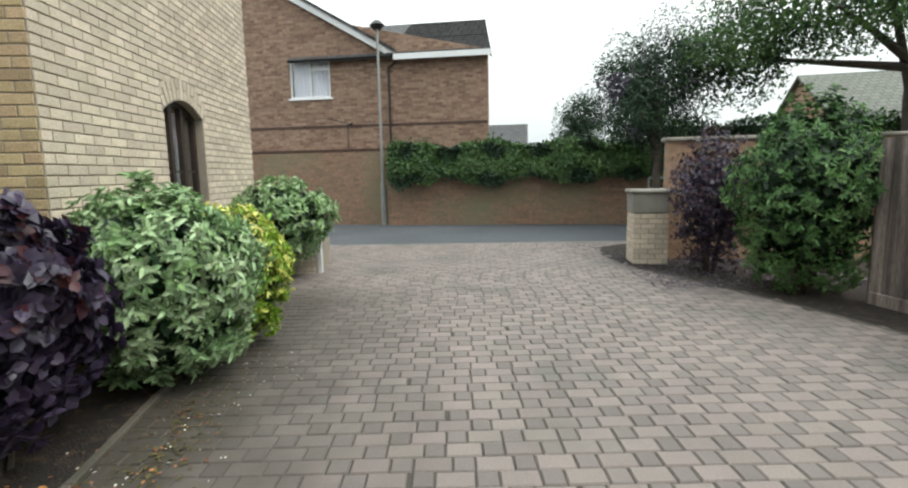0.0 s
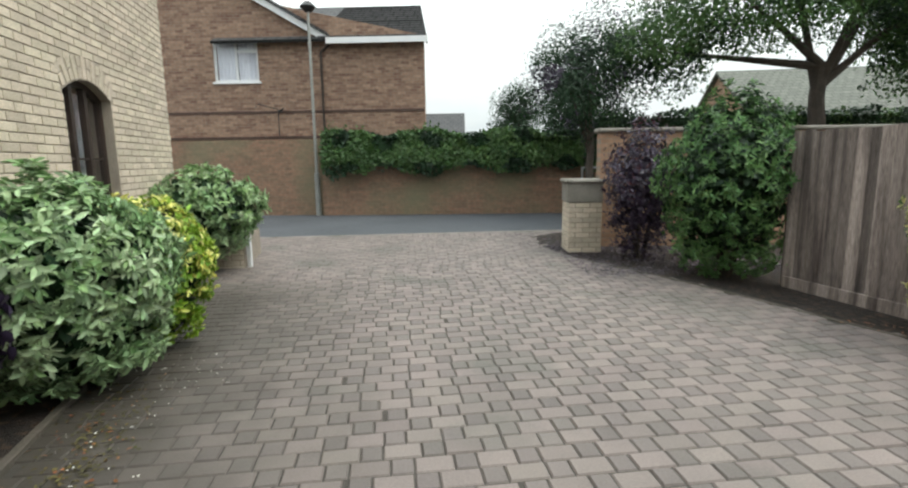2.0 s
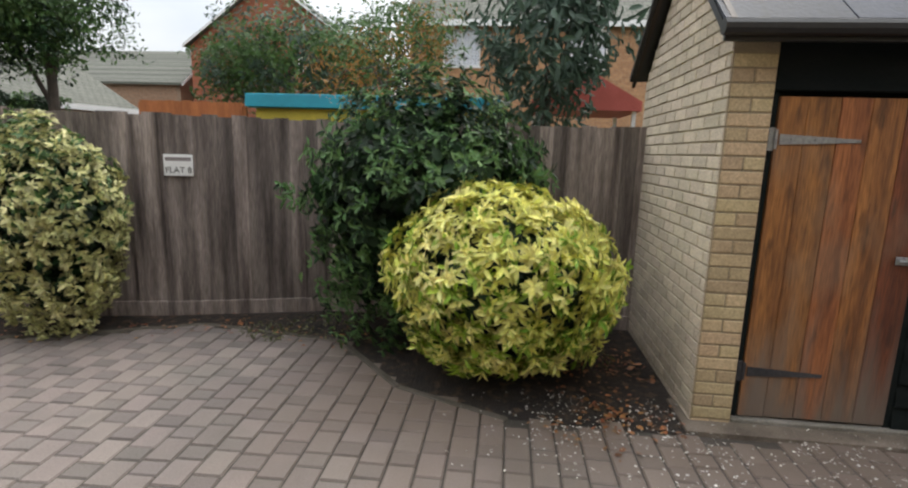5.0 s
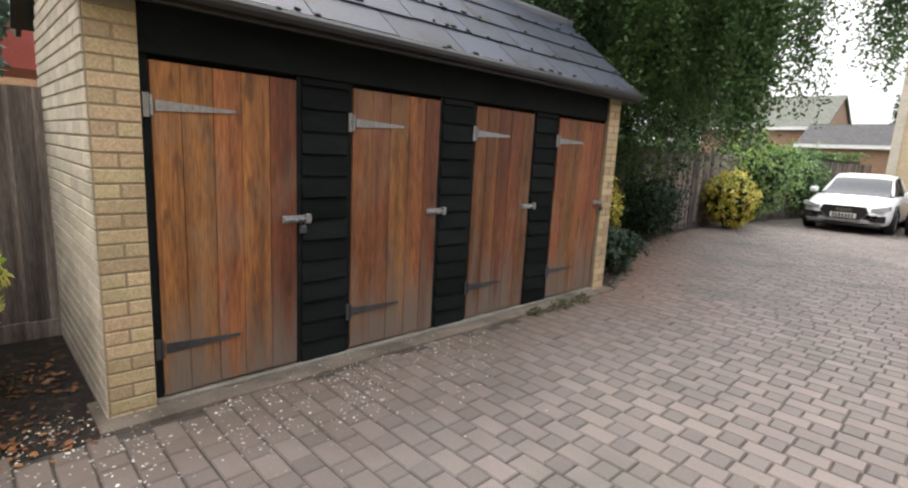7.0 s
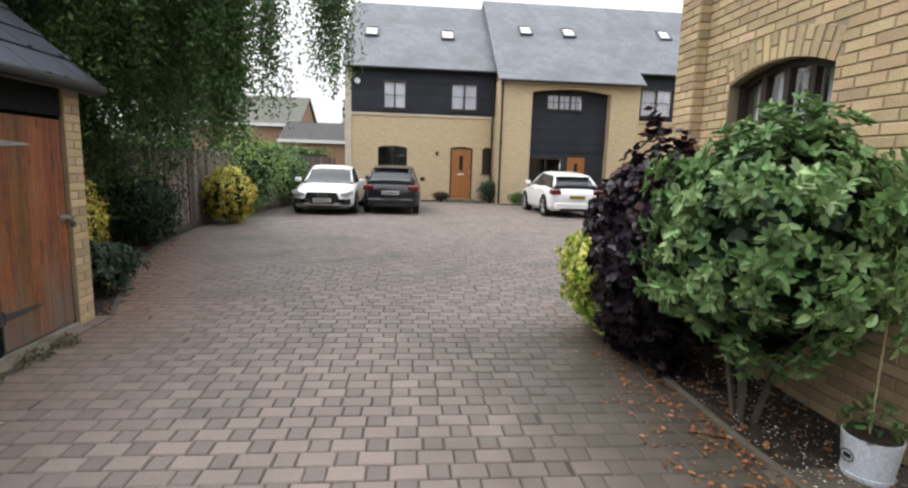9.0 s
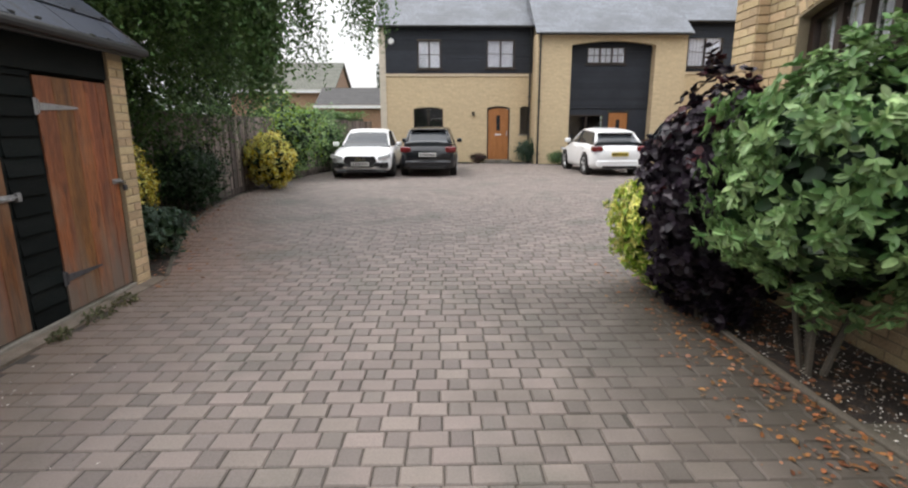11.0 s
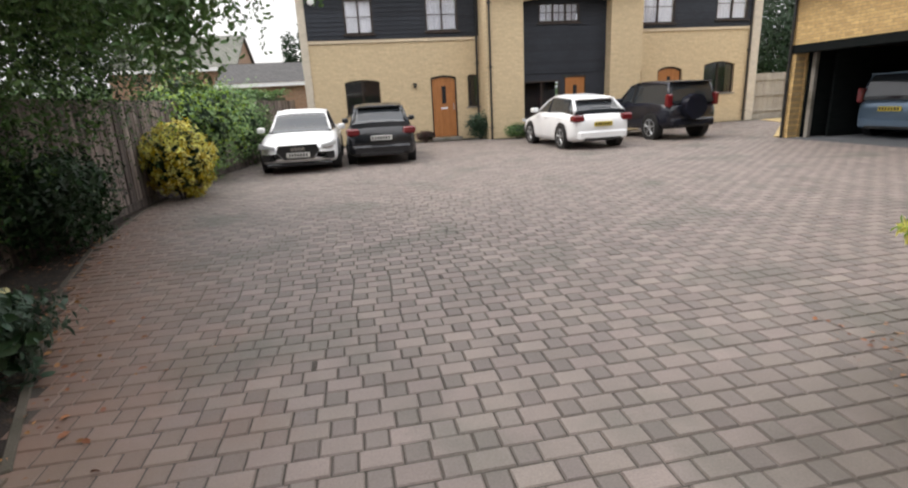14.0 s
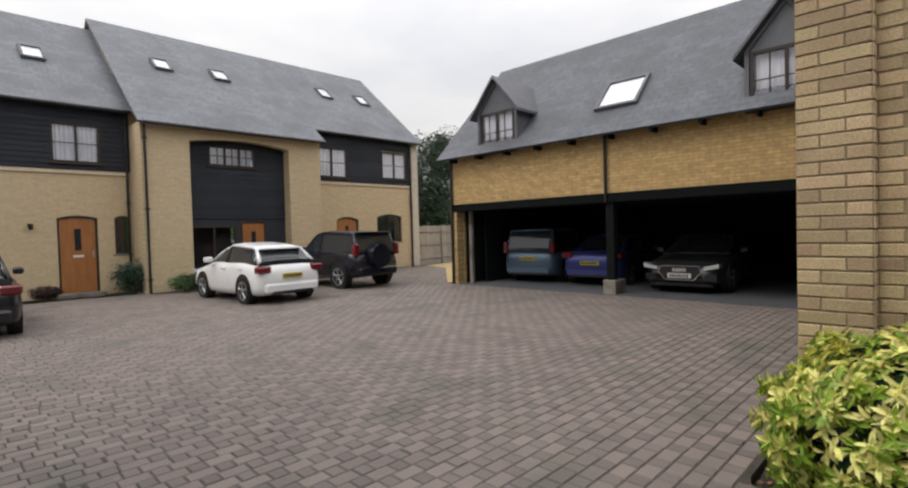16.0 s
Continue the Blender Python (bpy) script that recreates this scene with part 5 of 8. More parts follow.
dormer(-14.72)
dormer(-7.75)
th_m = m_cs @ pose(-11.35 - (CY0 - 0.25), 0, 0.95)
rw = place(new("roof_window"), th_m, cp)
bm = bmesh.new()
for b in ((-0.55, 0.55, 0, 0.08), (-0.55, 0.55, 1.07, 1.15), (-0.55, -0.47, 0.08, 1.07), (0.47, 0.55, 0.08, 1.07)):
    box(bm, b[0], b[1], -0.09, -0.002, b[2], b[3], 0.006)
part("window_frame", bm, M_LEAD, rw)
bm = bmesh.new()
box(bm, -0.47, 0.47, -0.06, -0.05, 0.08, 1.07)
part("pane", bm, M_SKYGLASS, rw).visible_shadow = False
# pale grey sheet below the glass paints the reflected sky
bm = bmesh.new()
box(bm, -0.47, 0.47, -0.03, -0.02, 0.08, 1.07)
part("sky_reflection", bm, M_CURTAIN, rw)

# red house across the road
RW0, RW1 = (1.1, 15.15), (-14.0, 16.5)
rh = thing("red_brick_house", pose(-2, 16, 0), "mottled red brick house with a white-edged gable", "house")
ang = math.degrees(math.atan2(RW1[1] - RW0[1], RW1[0] - RW0[0]))
rm = frame_m(RW1, RW0)
rl = math.dist(RW0, RW1)


def rx(x):
    """Along the red house's front for a given world x."""
    return (x - RW1[0]) / (RW0[0] - RW1[0]) * rl


gl_, gr_ = rx(-11.0), rx(-1.85)
pk = (gl_ + gr_) / 2
wop = (rx(-4.9), rx(-3.62), 3.80, 4.96, 0)
wall("wall_south", RW1, RW0, 0, lambda u: 4.97 + (max(0.0, (gr_ - u) * 0.58) if u > pk else max(0.0, (u - gl_) * 0.58)), M_RED, rh, [wop], 0.3)
wall("wall_east", (RW0[0] - 0.01, RW0[1] + 0.302), (RW0[0] - 0.75, RW0[1] + 7.0), 0, lambda u: 4.85 + 1.8 * (1 - abs(u / 6.9 * 2 - 1)), M_RED, rh)
make_window("window", rh, rm @ pose(wop[0], 0, wop[2]), wop[1] - wop[0], 1.16, 0, M_WHITE, 2, (0, 0), setback=0.03, ledge=M_WHITE)
bm = bmesh.new()
box(bm, wop[0] + 0.66, wop[1] - 0.05, 0.028, 0.095, 0.80 + 3.8, 0.87 + 3.8)
part("window_rail", bm, M_WHITE, rh, "", rm)
zpk = 4.97 + (gr_ - pk) * 0.58
bm = bmesh.new()
poly_prism(bm, [(pk, zpk - 0.02), (gr_ + 0.25, 4.97 - 0.17), (gr_ + 0.25, 4.97 + 0.02), (pk, zpk + 0.17)], -0.14, -0.08)
part("barge_board", bm, M_WHITE, rh, "", rm)
bm = bmesh.new()
poly_prism(bm, [(pk, zpk + 0.18), (gr_ + 0.3, 4.97), (gr_ + 0.3, 5.05), (pk, zpk + 0.26)], -0.2, 8.0)
part("roof", bm, M_TILE, rh, "", rm)
bm = bmesh.new()
poly_prism(bm, [(pk, zpk + 0.18), (pk, zpk + 0.26), (gl_ - 0.3, 5.05), (gl_ - 0.3, 4.97)], -0.2, 8.0)
part("roof", bm, M_TILE, rh, "", rm)
bm = bmesh.new()
ln_r = math.hypot(3.7, 1.85)
poly_prism(bm, [(gr_ - 3.0, 0), (rl + 0.12, 0), (rl - 0.36, ln_r), (gr_ - 3.0, ln_r)], 0, 0.08)
part("roof", bm, M_TILE, rh, "", rm @ pose(0, -0.25, 4.88) @ pose(0, 0, 0, math.degrees(math.atan2(1.85, 3.7)) - 90, 0, 0))
bm = bmesh.new()
box(bm, 0, rl - 0.9 - gr_ + 3.0, 0, 0.08, 0, ln_r)
part("roof", bm, M_TILE, rh, "", rm @ pose(rl - 0.9, 7.15, 4.88, 0, 0, 180) @ pose(0, 0, 0, math.degrees(math.atan2(1.85, 3.7)) - 90, 0, 0))
bm = bmesh.new()
for i in range(14):
    a = 0.08 + i * 0.29
    f = a / ln_r
    box(bm, gr_ + 0.02, rl + 0.11 - 0.48 * f, -0.25 + 3.7 * f - 0.03, -0.25 + 3.7 * f + 0.0, 4.88 + 1.85 * f, 4.88 + 1.85 * f + 0.035)
part("tile_course", bm, M_TILE, rh, "", rm)
bm = bmesh.new()
box(bm, gr_ + 0.26, rl + 0.12, -0.28, -0.24, 4.74, 4.9)
part("fascia", bm, M_WHITE, rh, "", rm)
bm = bmesh.new()
box(bm, rl + 0.08, rl + 0.12, -0.2, 0.1, 4.75, 4.95)
part("fascia_end", bm, M_WHITE, rh, "", rm)
bm = bmesh.new()
cyl(bm, (gr_ + 0.3, -0.05, 4.75), (gr_ + 0.05, -0.05, 4.55), 0.035, 0.035, 8)
cyl(bm, (gr_ + 0.05, -0.05, 4.55), (gr_ + 0.05, -0.05, 0.2), 0.035, 0.035, 8)
part("downpipe", bm, M_BROWN, rh, "", rm)
bm = bmesh.new()
box(bm, 2, rl - 0.01, -0.012, -0.002, 2.9, 2.97)
part("soldier_band", bm, mat("dark_brick_band", (0.09, 0.055, 0.045), rough=0.9), rh, "", rm)
bm = bmesh.new()
box(bm, 2, gr_ + 0.1, -0.03, -0.002, 2.18, 2.25)
part("soldier_band", bm, bpy.data.materials["dark_brick_band"], rh, "", rm)
bm = bmesh.new()
cyl(bm, (rx(-3.1), -0.1, 2.25), (rx(-3.1), -0.1, 3.0), 0.014, 0.014, 6)
cyl(bm, (rx(-3.1), -0.1, 3.0), (rx(-3.6), -0.25, 3.15), 0.012, 0.012, 6)
cyl(bm, (rx(-3.6), -0.25, 3.15), (rx(-3.7), -0.25, 3.05), 0.012, 0.012, 6)
cyl(bm, (rx(-3.05), -0.1, 2.95), (rx(-2.9), -0.2, 3.02), 0.05, 0.02, 6)
part("wall_bracket", bm, M_GUTTER, rh, "", rm)

# garden wall along the far pavement, with the hedge on it
gw = wall("wall_garden", (-1.88, 14.98), (14.0, 13.6), -0.08, 1.32, M_REDWALL, None, (), 0.25, "structure")
gwl = wall("wall_garden_2", (-16.0, 16.35), (-1.9, 15.16), -0.08, 2.15, M_REDWALL, None, (), 0.2, "structure")
gm = frame_m((-1.88, 14.98), (14.0, 13.6))
bm = bmesh.new()
for i in range(70):
    box(bm, i * 0.226, i * 0.226 + 0.215, -0.03, 0.28, 1.325, 1.39, 0.01)
tagged(part("wall_coping", bm, M_REDWALL, None, "", gm), kind="structure")

# boundary wall and pier by the entrance
bwall = wall("wall_boundary", (3.95, 8.45), (9.5, 8.1), -0.05, 1.9, M_TAN, None, (), 0.22, "structure")
bm = bmesh.new()
box(bm, -0.05, 5.6, -0.05, 0.27, 1.9, 1.97, 0.02)
tagged(part("wall_coping_2", bm, M_CONCRETE, None, "", frame_m((3.95, 8.45), (9.5, 8.1))), kind="structure")

# ---- gate pier ----
gp = thing("gate_pier", pose(3.29, 7.92, 0, 0, 0, -4), "short square cream brick pier with a worn grey head", "pillar")
gpm = W(gp)
bm = bmesh.new()
box(bm, 0.01, 0.51, 0.01, 0.51, -0.05, 0.8)
part("core", bm, M_MORTAR_P, gp)
bm = bmesh.new()
box(bm, -0.012, 0.532, -0.012, 0.532, 0.8, 1.1, 0.012)
part("stone_head", bm, M_CONCRETE, gp)
bm = bmesh.new()
box(bm, -0.045, 0.565, -0.045, 0.565, 1.1, 1.16, 0.02)
part("cap", bm, M_CONCRETE, gp)
for side in range(4):
    sm_ = gpm @ pose(0.26, 0.26, 0, 0, 0, 90 * side) @ pose(-0.26, -0.25, 0)
    for i in range(10):
        z = 0.01 + i * 0.079
        if i % 2 == 0:
            segs = ((0.0, 0.215), (0.225, 0.44), (0.45, 0.52))
        else:
            segs = ((0.0, 0.1), (0.11, 0.325), (0.335, 0.52))
        for a, b in segs:
            ob = new("brick", brick_mesh(b - a - 0.004, 0.068, 0.01, M_PALE, 0.01))
            place(ob, sm_ @ pose(a + 0.002, 0, z), gp)

# ---- bicycle shed ----
sh = thing("bike_shed", pose(4.6, -3.6, 0), "long low store with four brown plank doors and black boarding", "shed")
SX, SY0, SY1 = 4.5, -6.1, -1.26
SD = 1.75
EZ, RZ = 2.2, 3.02


def sh_top(u):
    return 2.16 + (RZ - 2.16) * (1 - abs(u - SD / 2) / (SD / 2)) - 0.02


# north gable: outside faces +y
g_n = wall("wall_north", (SX + SD, SY1), (SX, SY1), -0.05, sh_top, M_MORTAR, sh, (), 0.215)
g_s = wall("wall_south", (SX, SY0), (SX + SD, SY0), -0.05, sh_top, M_MORTAR, sh, (), 0.215)
pier_n = wall("pier_north", (SX + 0.002, SY1 - 0.004), (SX + 0.002, SY1 - 0.222), -0.05, 2.1, M_MORTAR, sh, (), 0.1)
pier_s = wall("pier_south", (SX + 0.002, SY0 + 0.222), (SX + 0.002, SY0 + 0.004), -0.05, 2.1, M_MORTAR, sh, (), 0.1)
back = wall("wall_east", (SX + SD, SY0 + 0.215), (SX + SD, SY1 - 0.215), -0.05, 2.1, M_BUFF, sh, (), 0.1)
bm = bmesh.new()
box(bm, SX + 0.08, SX + 0.12, SY0 + 0.225, SY1 - 0.225, 0.04, 2.14)
part("door_backing", bm, M_BLACKWOOD, sh, "", Matrix())
bm = bmesh.new()
box(bm, SX + 0.02, SX + 0.079, SY0 + 0.225, SY1 - 0.225, 1.87, 2.14, 0.004)
part("lintel_board", bm, M_BLACKWOOD, sh, "", Matrix())
bm = bmesh.new()
box(bm, SX + 0.0, SX + 0.14, SY0 + 0.225, SY1 - 0.225, -0.03, 0.035, 0.006)
part("threshold", bm, M_CONCRETE, sh, "", Matrix())
D_TOP = 1.84
DOORS = [(-1.53, -2.32), (-2.72, -3.49), (-3.89, -4.64), (-5.04, -5.86)]
for k, (ya, yb) in enumerate(DOORS):
    d = place(new("door"), frame_m((SX + 0.03, ya), (SX + 0.03, yb)) @ pose(0, 0, 0), sh)
    md = W(d)
    w = ya - yb
    n = 5
    r = random.Random(k + 3)
    cuts = [0.0]
    for i in range(n):
        cuts.append(cuts[-1] + r.uniform(0.8, 1.25))
    cuts = [c / cuts[-1] * w for c in cuts]
    for i in range(n):
        bm = bmesh.new()
        box(bm, cuts[i] + 0.001, cuts[i + 1] - 0.001, r.uniform(-0.002, 0.002), 0.024, 0.045 + r.uniform(0, 0.006), D_TOP, 0.003)
        part("plank", bm, M_DOORWOOD, d)
    for z in (0.32, 1.62):
        bm = bmesh.new()
        poly_prism(bm, [(0.02, z - 0.028), (0.42, z - 0.008), (0.42, z + 0.008), (0.02, z + 0.028)], -0.008, -0.0025)
        cyl(bm, (0.0, -0.008, z - 0.05), (0.0, -0.008, z + 0.05), 0.009, 0.009, 8)
        box(bm, -0.035, -0.005, -0.006, 0.0, z - 0.06, z + 0.06)
        for x in (0.08, 0.2, 0.34):
            cyl(bm, (x, -0.008, z), (x, -0.013, z), 0.007, 0.006, 8)
        part("strap_hinge", bm, M_HINGE if z < 1 else M_METAL, d)
    bm = bmesh.new()
    z = 1.0
    box(bm, w - 0.1, w + 0.05, -0.01, -0.003, z - 0.022, z + 0.022, 0.002)
    cyl(bm, (w - 0.09, -0.018, z), (w + 0.09, -0.018, z), 0.007, 0.007, 8)
    box(bm, w + 0.05, w + 0.085, -0.03, 0.0, z - 0.03, z + 0.03, 0.003)
    cyl(bm, (w - 0.02, -0.02, z), (w - 0.02, -0.045, z - 0.01), 0.01, 0.008, 8)
    part("bolt", bm, M_METAL, d)
    bm = bmesh.new()
    if k in (0, 3):
        box(bm, w + 0.0, w + 0.045, -0.05, -0.022, z - 0.09, z - 0.04, 0.006)
        cyl(bm, (w + 0.01, -0.036, z - 0.045), (w + 0.01, -0.036, z - 0.0), 0.004, 0.004, 6)
        cyl(bm, (w + 0.035, -0.036, z - 0.045), (w + 0.035, -0.036, z - 0.0), 0.004, 0.004, 6)
        part("padlock", bm, M_HINGE, d)
    else:
        bm.free()
    bm = bmesh.new()
    for x0, x1, z0, z1 in ((-0.035, -0.004, 0.03, D_TOP + 0.03), (w + 0.004, w + 0.035, 0.03, D_TOP + 0.03)):
        box(bm, x0, x1, 0.01, 0.045, z0, z1)
    part("door_jamb", bm, M_BLACKWOOD, d)
edges = [SY1 - 0.222] + [v for d_ in DOORS for v in d_] + [SY0 + 0.222]
for a, b in zip(edges[0::2], edges[1::2]):
    if a - b > 0.12:
        cladding("boarding", a - b - 0.075, 0.03, 1.87, sh, frame_m((SX + 0.05, a - 0.0375), (SX + 0.05, b + 0.0375)), M_BLACKWOOD, (), 0.138, 0.012, None, True)
# roof slopes
r_pitch = math.degrees(math.atan2(RZ - EZ, SD / 2 + 0.08))
r_len = math.hypot(RZ - EZ, SD / 2 + 0.14)
RWID = SY1 - SY0 + 0.24


def shed_slope(front):
    if front:
        base = frame_m((SX - 0.14, SY1 + 0.12), (SX - 0.14, SY0 - 0.12), EZ - 0.02)
    else:
        base = frame_m((SX + SD + 0.14, SY0 - 0.12), (SX + SD + 0.14, SY1 + 0.12), EZ - 0.02)
    return base @ pose(0, 0, 0, r_pitch - 90, 0, 0)


for front in (True, False):
    mm = shed_slope(front)
    bm = bmesh.new()
    box(bm, 0, RWID, 0.012, 0.05, 0, r_len)
    rf = part("roof", bm, M_GUTTER, sh, "", mm)
    rr_ = random.Random(11)
    rows = 4
    rh_ = r_len / rows
    for i in range(rows):
        x = -0.3 * (i % 2)
        while x < RWID:
            a, b = max(x, 0), min(x + 0.6, RWID)
            if b - a > 0.04:
                dz = rr_.uniform(-0.012, 0.012)
                z0, z1 = i * rh_ + dz - 0.015, (i + 1) * rh_ + 0.03
                th = 0.012
                vs = [(a + 0.004, -0.012, z0), (b - 0.004, -0.012, z0), (b - 0.004, 0.004, z1), (a + 0.004, 0.004, z1), (a + 0.004, 0.006, z0), (b - 0.004, 0.006, z0)]
                ob = new("slate", mesh_of("slate", vs, [(0, 1, 2, 3), (4, 5, 1, 0), (0, 3, 4), (5, 2, 1)], M_FELT))
                place(ob, mm, rf)
            x += 0.6
    if front:
        # dark lumps added for the ragged gaps along the lower edges of the courses
        bm = bmesh.new()
        for i in range(1, rows + 1):
            for _ in range(13):
                x, w = rr_.uniform(0.1, RWID - 0.1), rr_.uniform(0.015, 0.05)
                z = (i % rows) * rh_ + rr_.uniform(-0.03, 0.03)
                for v in bmesh.ops.create_icosphere(bm, subdivisions=1, radius=1)["verts"]:
                    v.co = Vector((x + v.co.x * w * rr_.uniform(0.8, 1.2), -0.014 + v.co.y * 0.012, z + v.co.z * 0.016 * rr_.uniform(0.6, 1.3)))
        tagged(part("moss", bm, M_ROOFGAP, rf, "", mm), kind="stuff")
bm = bmesh.new()
cyl(bm, (SX + SD / 2, SY1 + 0.13, RZ + 0.0), (SX + SD / 2, SY0 - 0.13, RZ + 0.0), 0.07, 0.07, 10)
part("ridge_tile", bm, M_LEAD, sh, "", Matrix())
bm = bmesh.new()
box(bm, SX - 0.13, SX - 0.1, SY0 - 0.1, SY1 + 0.1, EZ - 0.12, EZ - 0.03, 0.004)
cyl(bm, (SX - 0.15, SY0 - 0.12, EZ - 0.06), (SX - 0.15, SY1 + 0.12, EZ - 0.06), 0.04, 0.04, 10)
part("eaves_gutter", bm, M_GUTTER, sh, "", Matrix())
bm = bmesh.new()
box(bm, SX - 0.1, SX + 0.06, SY0 + 0.2, SY1 - 0.2, 2.12, 2.14)
part("soffit", bm, M_BLACKWOOD, sh, "", Matrix())
for y in (SY1 + 0.06, SY0 - 0.09):
    for sgn in (1, -1):
        bm = bmesh.new()
        x0, x1 = (SX - 0.16, SX + SD / 2) if sgn > 0 else (SX + SD + 0.16, SX + SD / 2)
        poly_prism(bm, [(x0, EZ - 0.1), (x0, EZ - 0.02), (x1, RZ + 0.01), (x1, RZ - 0.07)], 0, 0.03)
        part("barge_board", bm, M_BROWN, sh, "", pose(0, y, 0))

# ---- fences ----
def fence(name, pts, h, label, spacing=0.105, m_=None, cap=False, seed=5, pieces=True, base=0.0, gravel=True):
    th = thing(name, pose(pts[0][0], pts[0][1], 0), label, "fence")
    r = random.Random(seed)
    jv = bmesh.new()
    for (p0, p1) in zip(pts, pts[1:]):
        m = frame_m(p0, p1)
        ln = math.dist(p0, p1)
        n = int(ln / spacing)
        for i in range(n):
            w = spacing + 0.012
            hh = h + r.uniform(-0.012, 0.012)
            x = i * ln / n
            y = 0.008 * (i % 2) + r.uniform(-0.002, 0.002)
            lean = r.uniform(-0.004, 0.004)
            vs = [(x, y, base + 0.12), (x + w, y + 0.006, base + 0.12), (x + w + lean, y + 0.006, base + hh), (x + lean, y, base + hh), (x, y + 0.014, base + 0.12), (x + w, y + 0.014, base + 0.12), (x + w + lean, y + 0.014, base + hh), (x + lean, y + 0.014, base + hh)]
            fs = [(0, 1, 2, 3), (5, 4, 7, 6), (3, 2, 6, 7), (4, 0, 3, 7), (1, 5, 6, 2), (0, 4, 5, 1)]
            if pieces:
                ob = new("slat", mesh_of("slat", vs, fs, m_ or M_FENCE))
                place(ob, m, th)
            else:
                v = [jv.verts.new(a) for a in vs]
                for f in fs:
                    jv.faces.new([v[q] for q in f])
        for z in (0.35, 1.0, h - 0.25):
            bm = bmesh.new()
            box(bm, 0, ln, 0.03, 0.075, base + z - 0.035, base + z + 0.035)
            part("rail", bm, m_ or M_FENCE, th, "", m)
        if gravel:
            bm = bmesh.new()
            box(bm, 0, ln, -0.005, 0.03, base - 0.03, base + 0.125, 0.006)
            part("gravel_board", bm, m_ or M_FENCE, th, "", m)
        k = max(1, int(ln / 1.8))
        for i in range(k + 1):
            bm = bmesh.new()
            x = ln * i / k
            box(bm, x - 0.05, x + 0.05, 0.032, 0.13, base - 0.1, base + h - 0.03, 0.004)
            part("post", bm, m_ or M_FENCE, th, "", m)
    if pieces:
        jv.free()
    else:
        tagged(part("slats", jv, m_ or M_FENCE_J, th, "", frame_m(pts[0], pts[1])), kind="stuff")
    return th


FN = [(6.08, -1.3), (6.1, 1.45), (5.68, 2.8), (5.1, 5.5)]
fence("close_board_fence", [FN[3], FN[2], FN[1], FN[0]][::1], 1.74, "weathered grey-brown close-board fence along the bed", 0.112)
fence("close_board_fence", [(4.75, -24.5), (6.3, -16.0), (6.45, -10.0), (6.2, -6.1)][::-1], 1.75, "weathered grey close-board fence beyond the store", 0.125, M_FENCE, seed=9)
fence("close_board_fence", [(-14.2, -24.4), (-18.0, -24.4)][::-1], 1.9, "pale grey board fence between the terrace and the carport", 0.15, mat("pale_fence_wood", (0.42, 0.38, 0.32), (0.33, 0.29, 0.25), scale=2, fine=30, stretch=(5, 5, 0.5), rnd="obj", vary=0.12), seed=10)

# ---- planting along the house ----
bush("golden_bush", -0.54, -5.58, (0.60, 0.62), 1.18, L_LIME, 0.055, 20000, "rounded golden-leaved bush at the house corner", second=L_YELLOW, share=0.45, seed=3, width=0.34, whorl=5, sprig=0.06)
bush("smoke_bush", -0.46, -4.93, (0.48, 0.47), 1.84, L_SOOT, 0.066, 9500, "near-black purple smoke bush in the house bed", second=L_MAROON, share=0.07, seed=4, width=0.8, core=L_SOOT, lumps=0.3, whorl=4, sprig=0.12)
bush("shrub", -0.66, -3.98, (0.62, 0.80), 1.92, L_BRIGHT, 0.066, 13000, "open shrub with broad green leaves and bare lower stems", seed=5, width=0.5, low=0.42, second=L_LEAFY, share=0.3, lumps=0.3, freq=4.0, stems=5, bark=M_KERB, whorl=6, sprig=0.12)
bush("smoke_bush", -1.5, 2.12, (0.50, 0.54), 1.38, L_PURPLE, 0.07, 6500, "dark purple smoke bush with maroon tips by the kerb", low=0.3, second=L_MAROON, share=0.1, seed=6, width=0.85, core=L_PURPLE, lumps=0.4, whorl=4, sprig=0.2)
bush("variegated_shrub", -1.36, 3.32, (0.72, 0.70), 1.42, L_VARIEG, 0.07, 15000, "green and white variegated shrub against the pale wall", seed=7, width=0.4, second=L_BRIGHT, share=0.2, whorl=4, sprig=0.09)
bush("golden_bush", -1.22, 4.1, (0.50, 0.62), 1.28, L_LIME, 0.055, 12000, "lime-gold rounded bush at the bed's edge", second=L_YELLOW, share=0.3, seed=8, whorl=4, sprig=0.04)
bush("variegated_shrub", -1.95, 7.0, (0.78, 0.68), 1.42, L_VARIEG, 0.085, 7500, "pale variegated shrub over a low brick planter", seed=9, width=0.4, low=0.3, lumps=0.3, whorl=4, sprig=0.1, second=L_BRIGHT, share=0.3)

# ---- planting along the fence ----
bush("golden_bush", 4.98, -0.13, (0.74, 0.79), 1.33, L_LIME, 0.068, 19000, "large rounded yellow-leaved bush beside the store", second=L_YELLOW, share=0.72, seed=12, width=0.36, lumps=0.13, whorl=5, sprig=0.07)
bush("evergreen_shrub", 5.5, 0.5, (0.70, 0.90), 2.08, L_LEAFY, 0.065, 17000, "tall dark green shrub against the fence", second=L_DARK, share=0.35, seed=13, lumps=0.35, whorl=5, sprig=0.16, width=0.34)
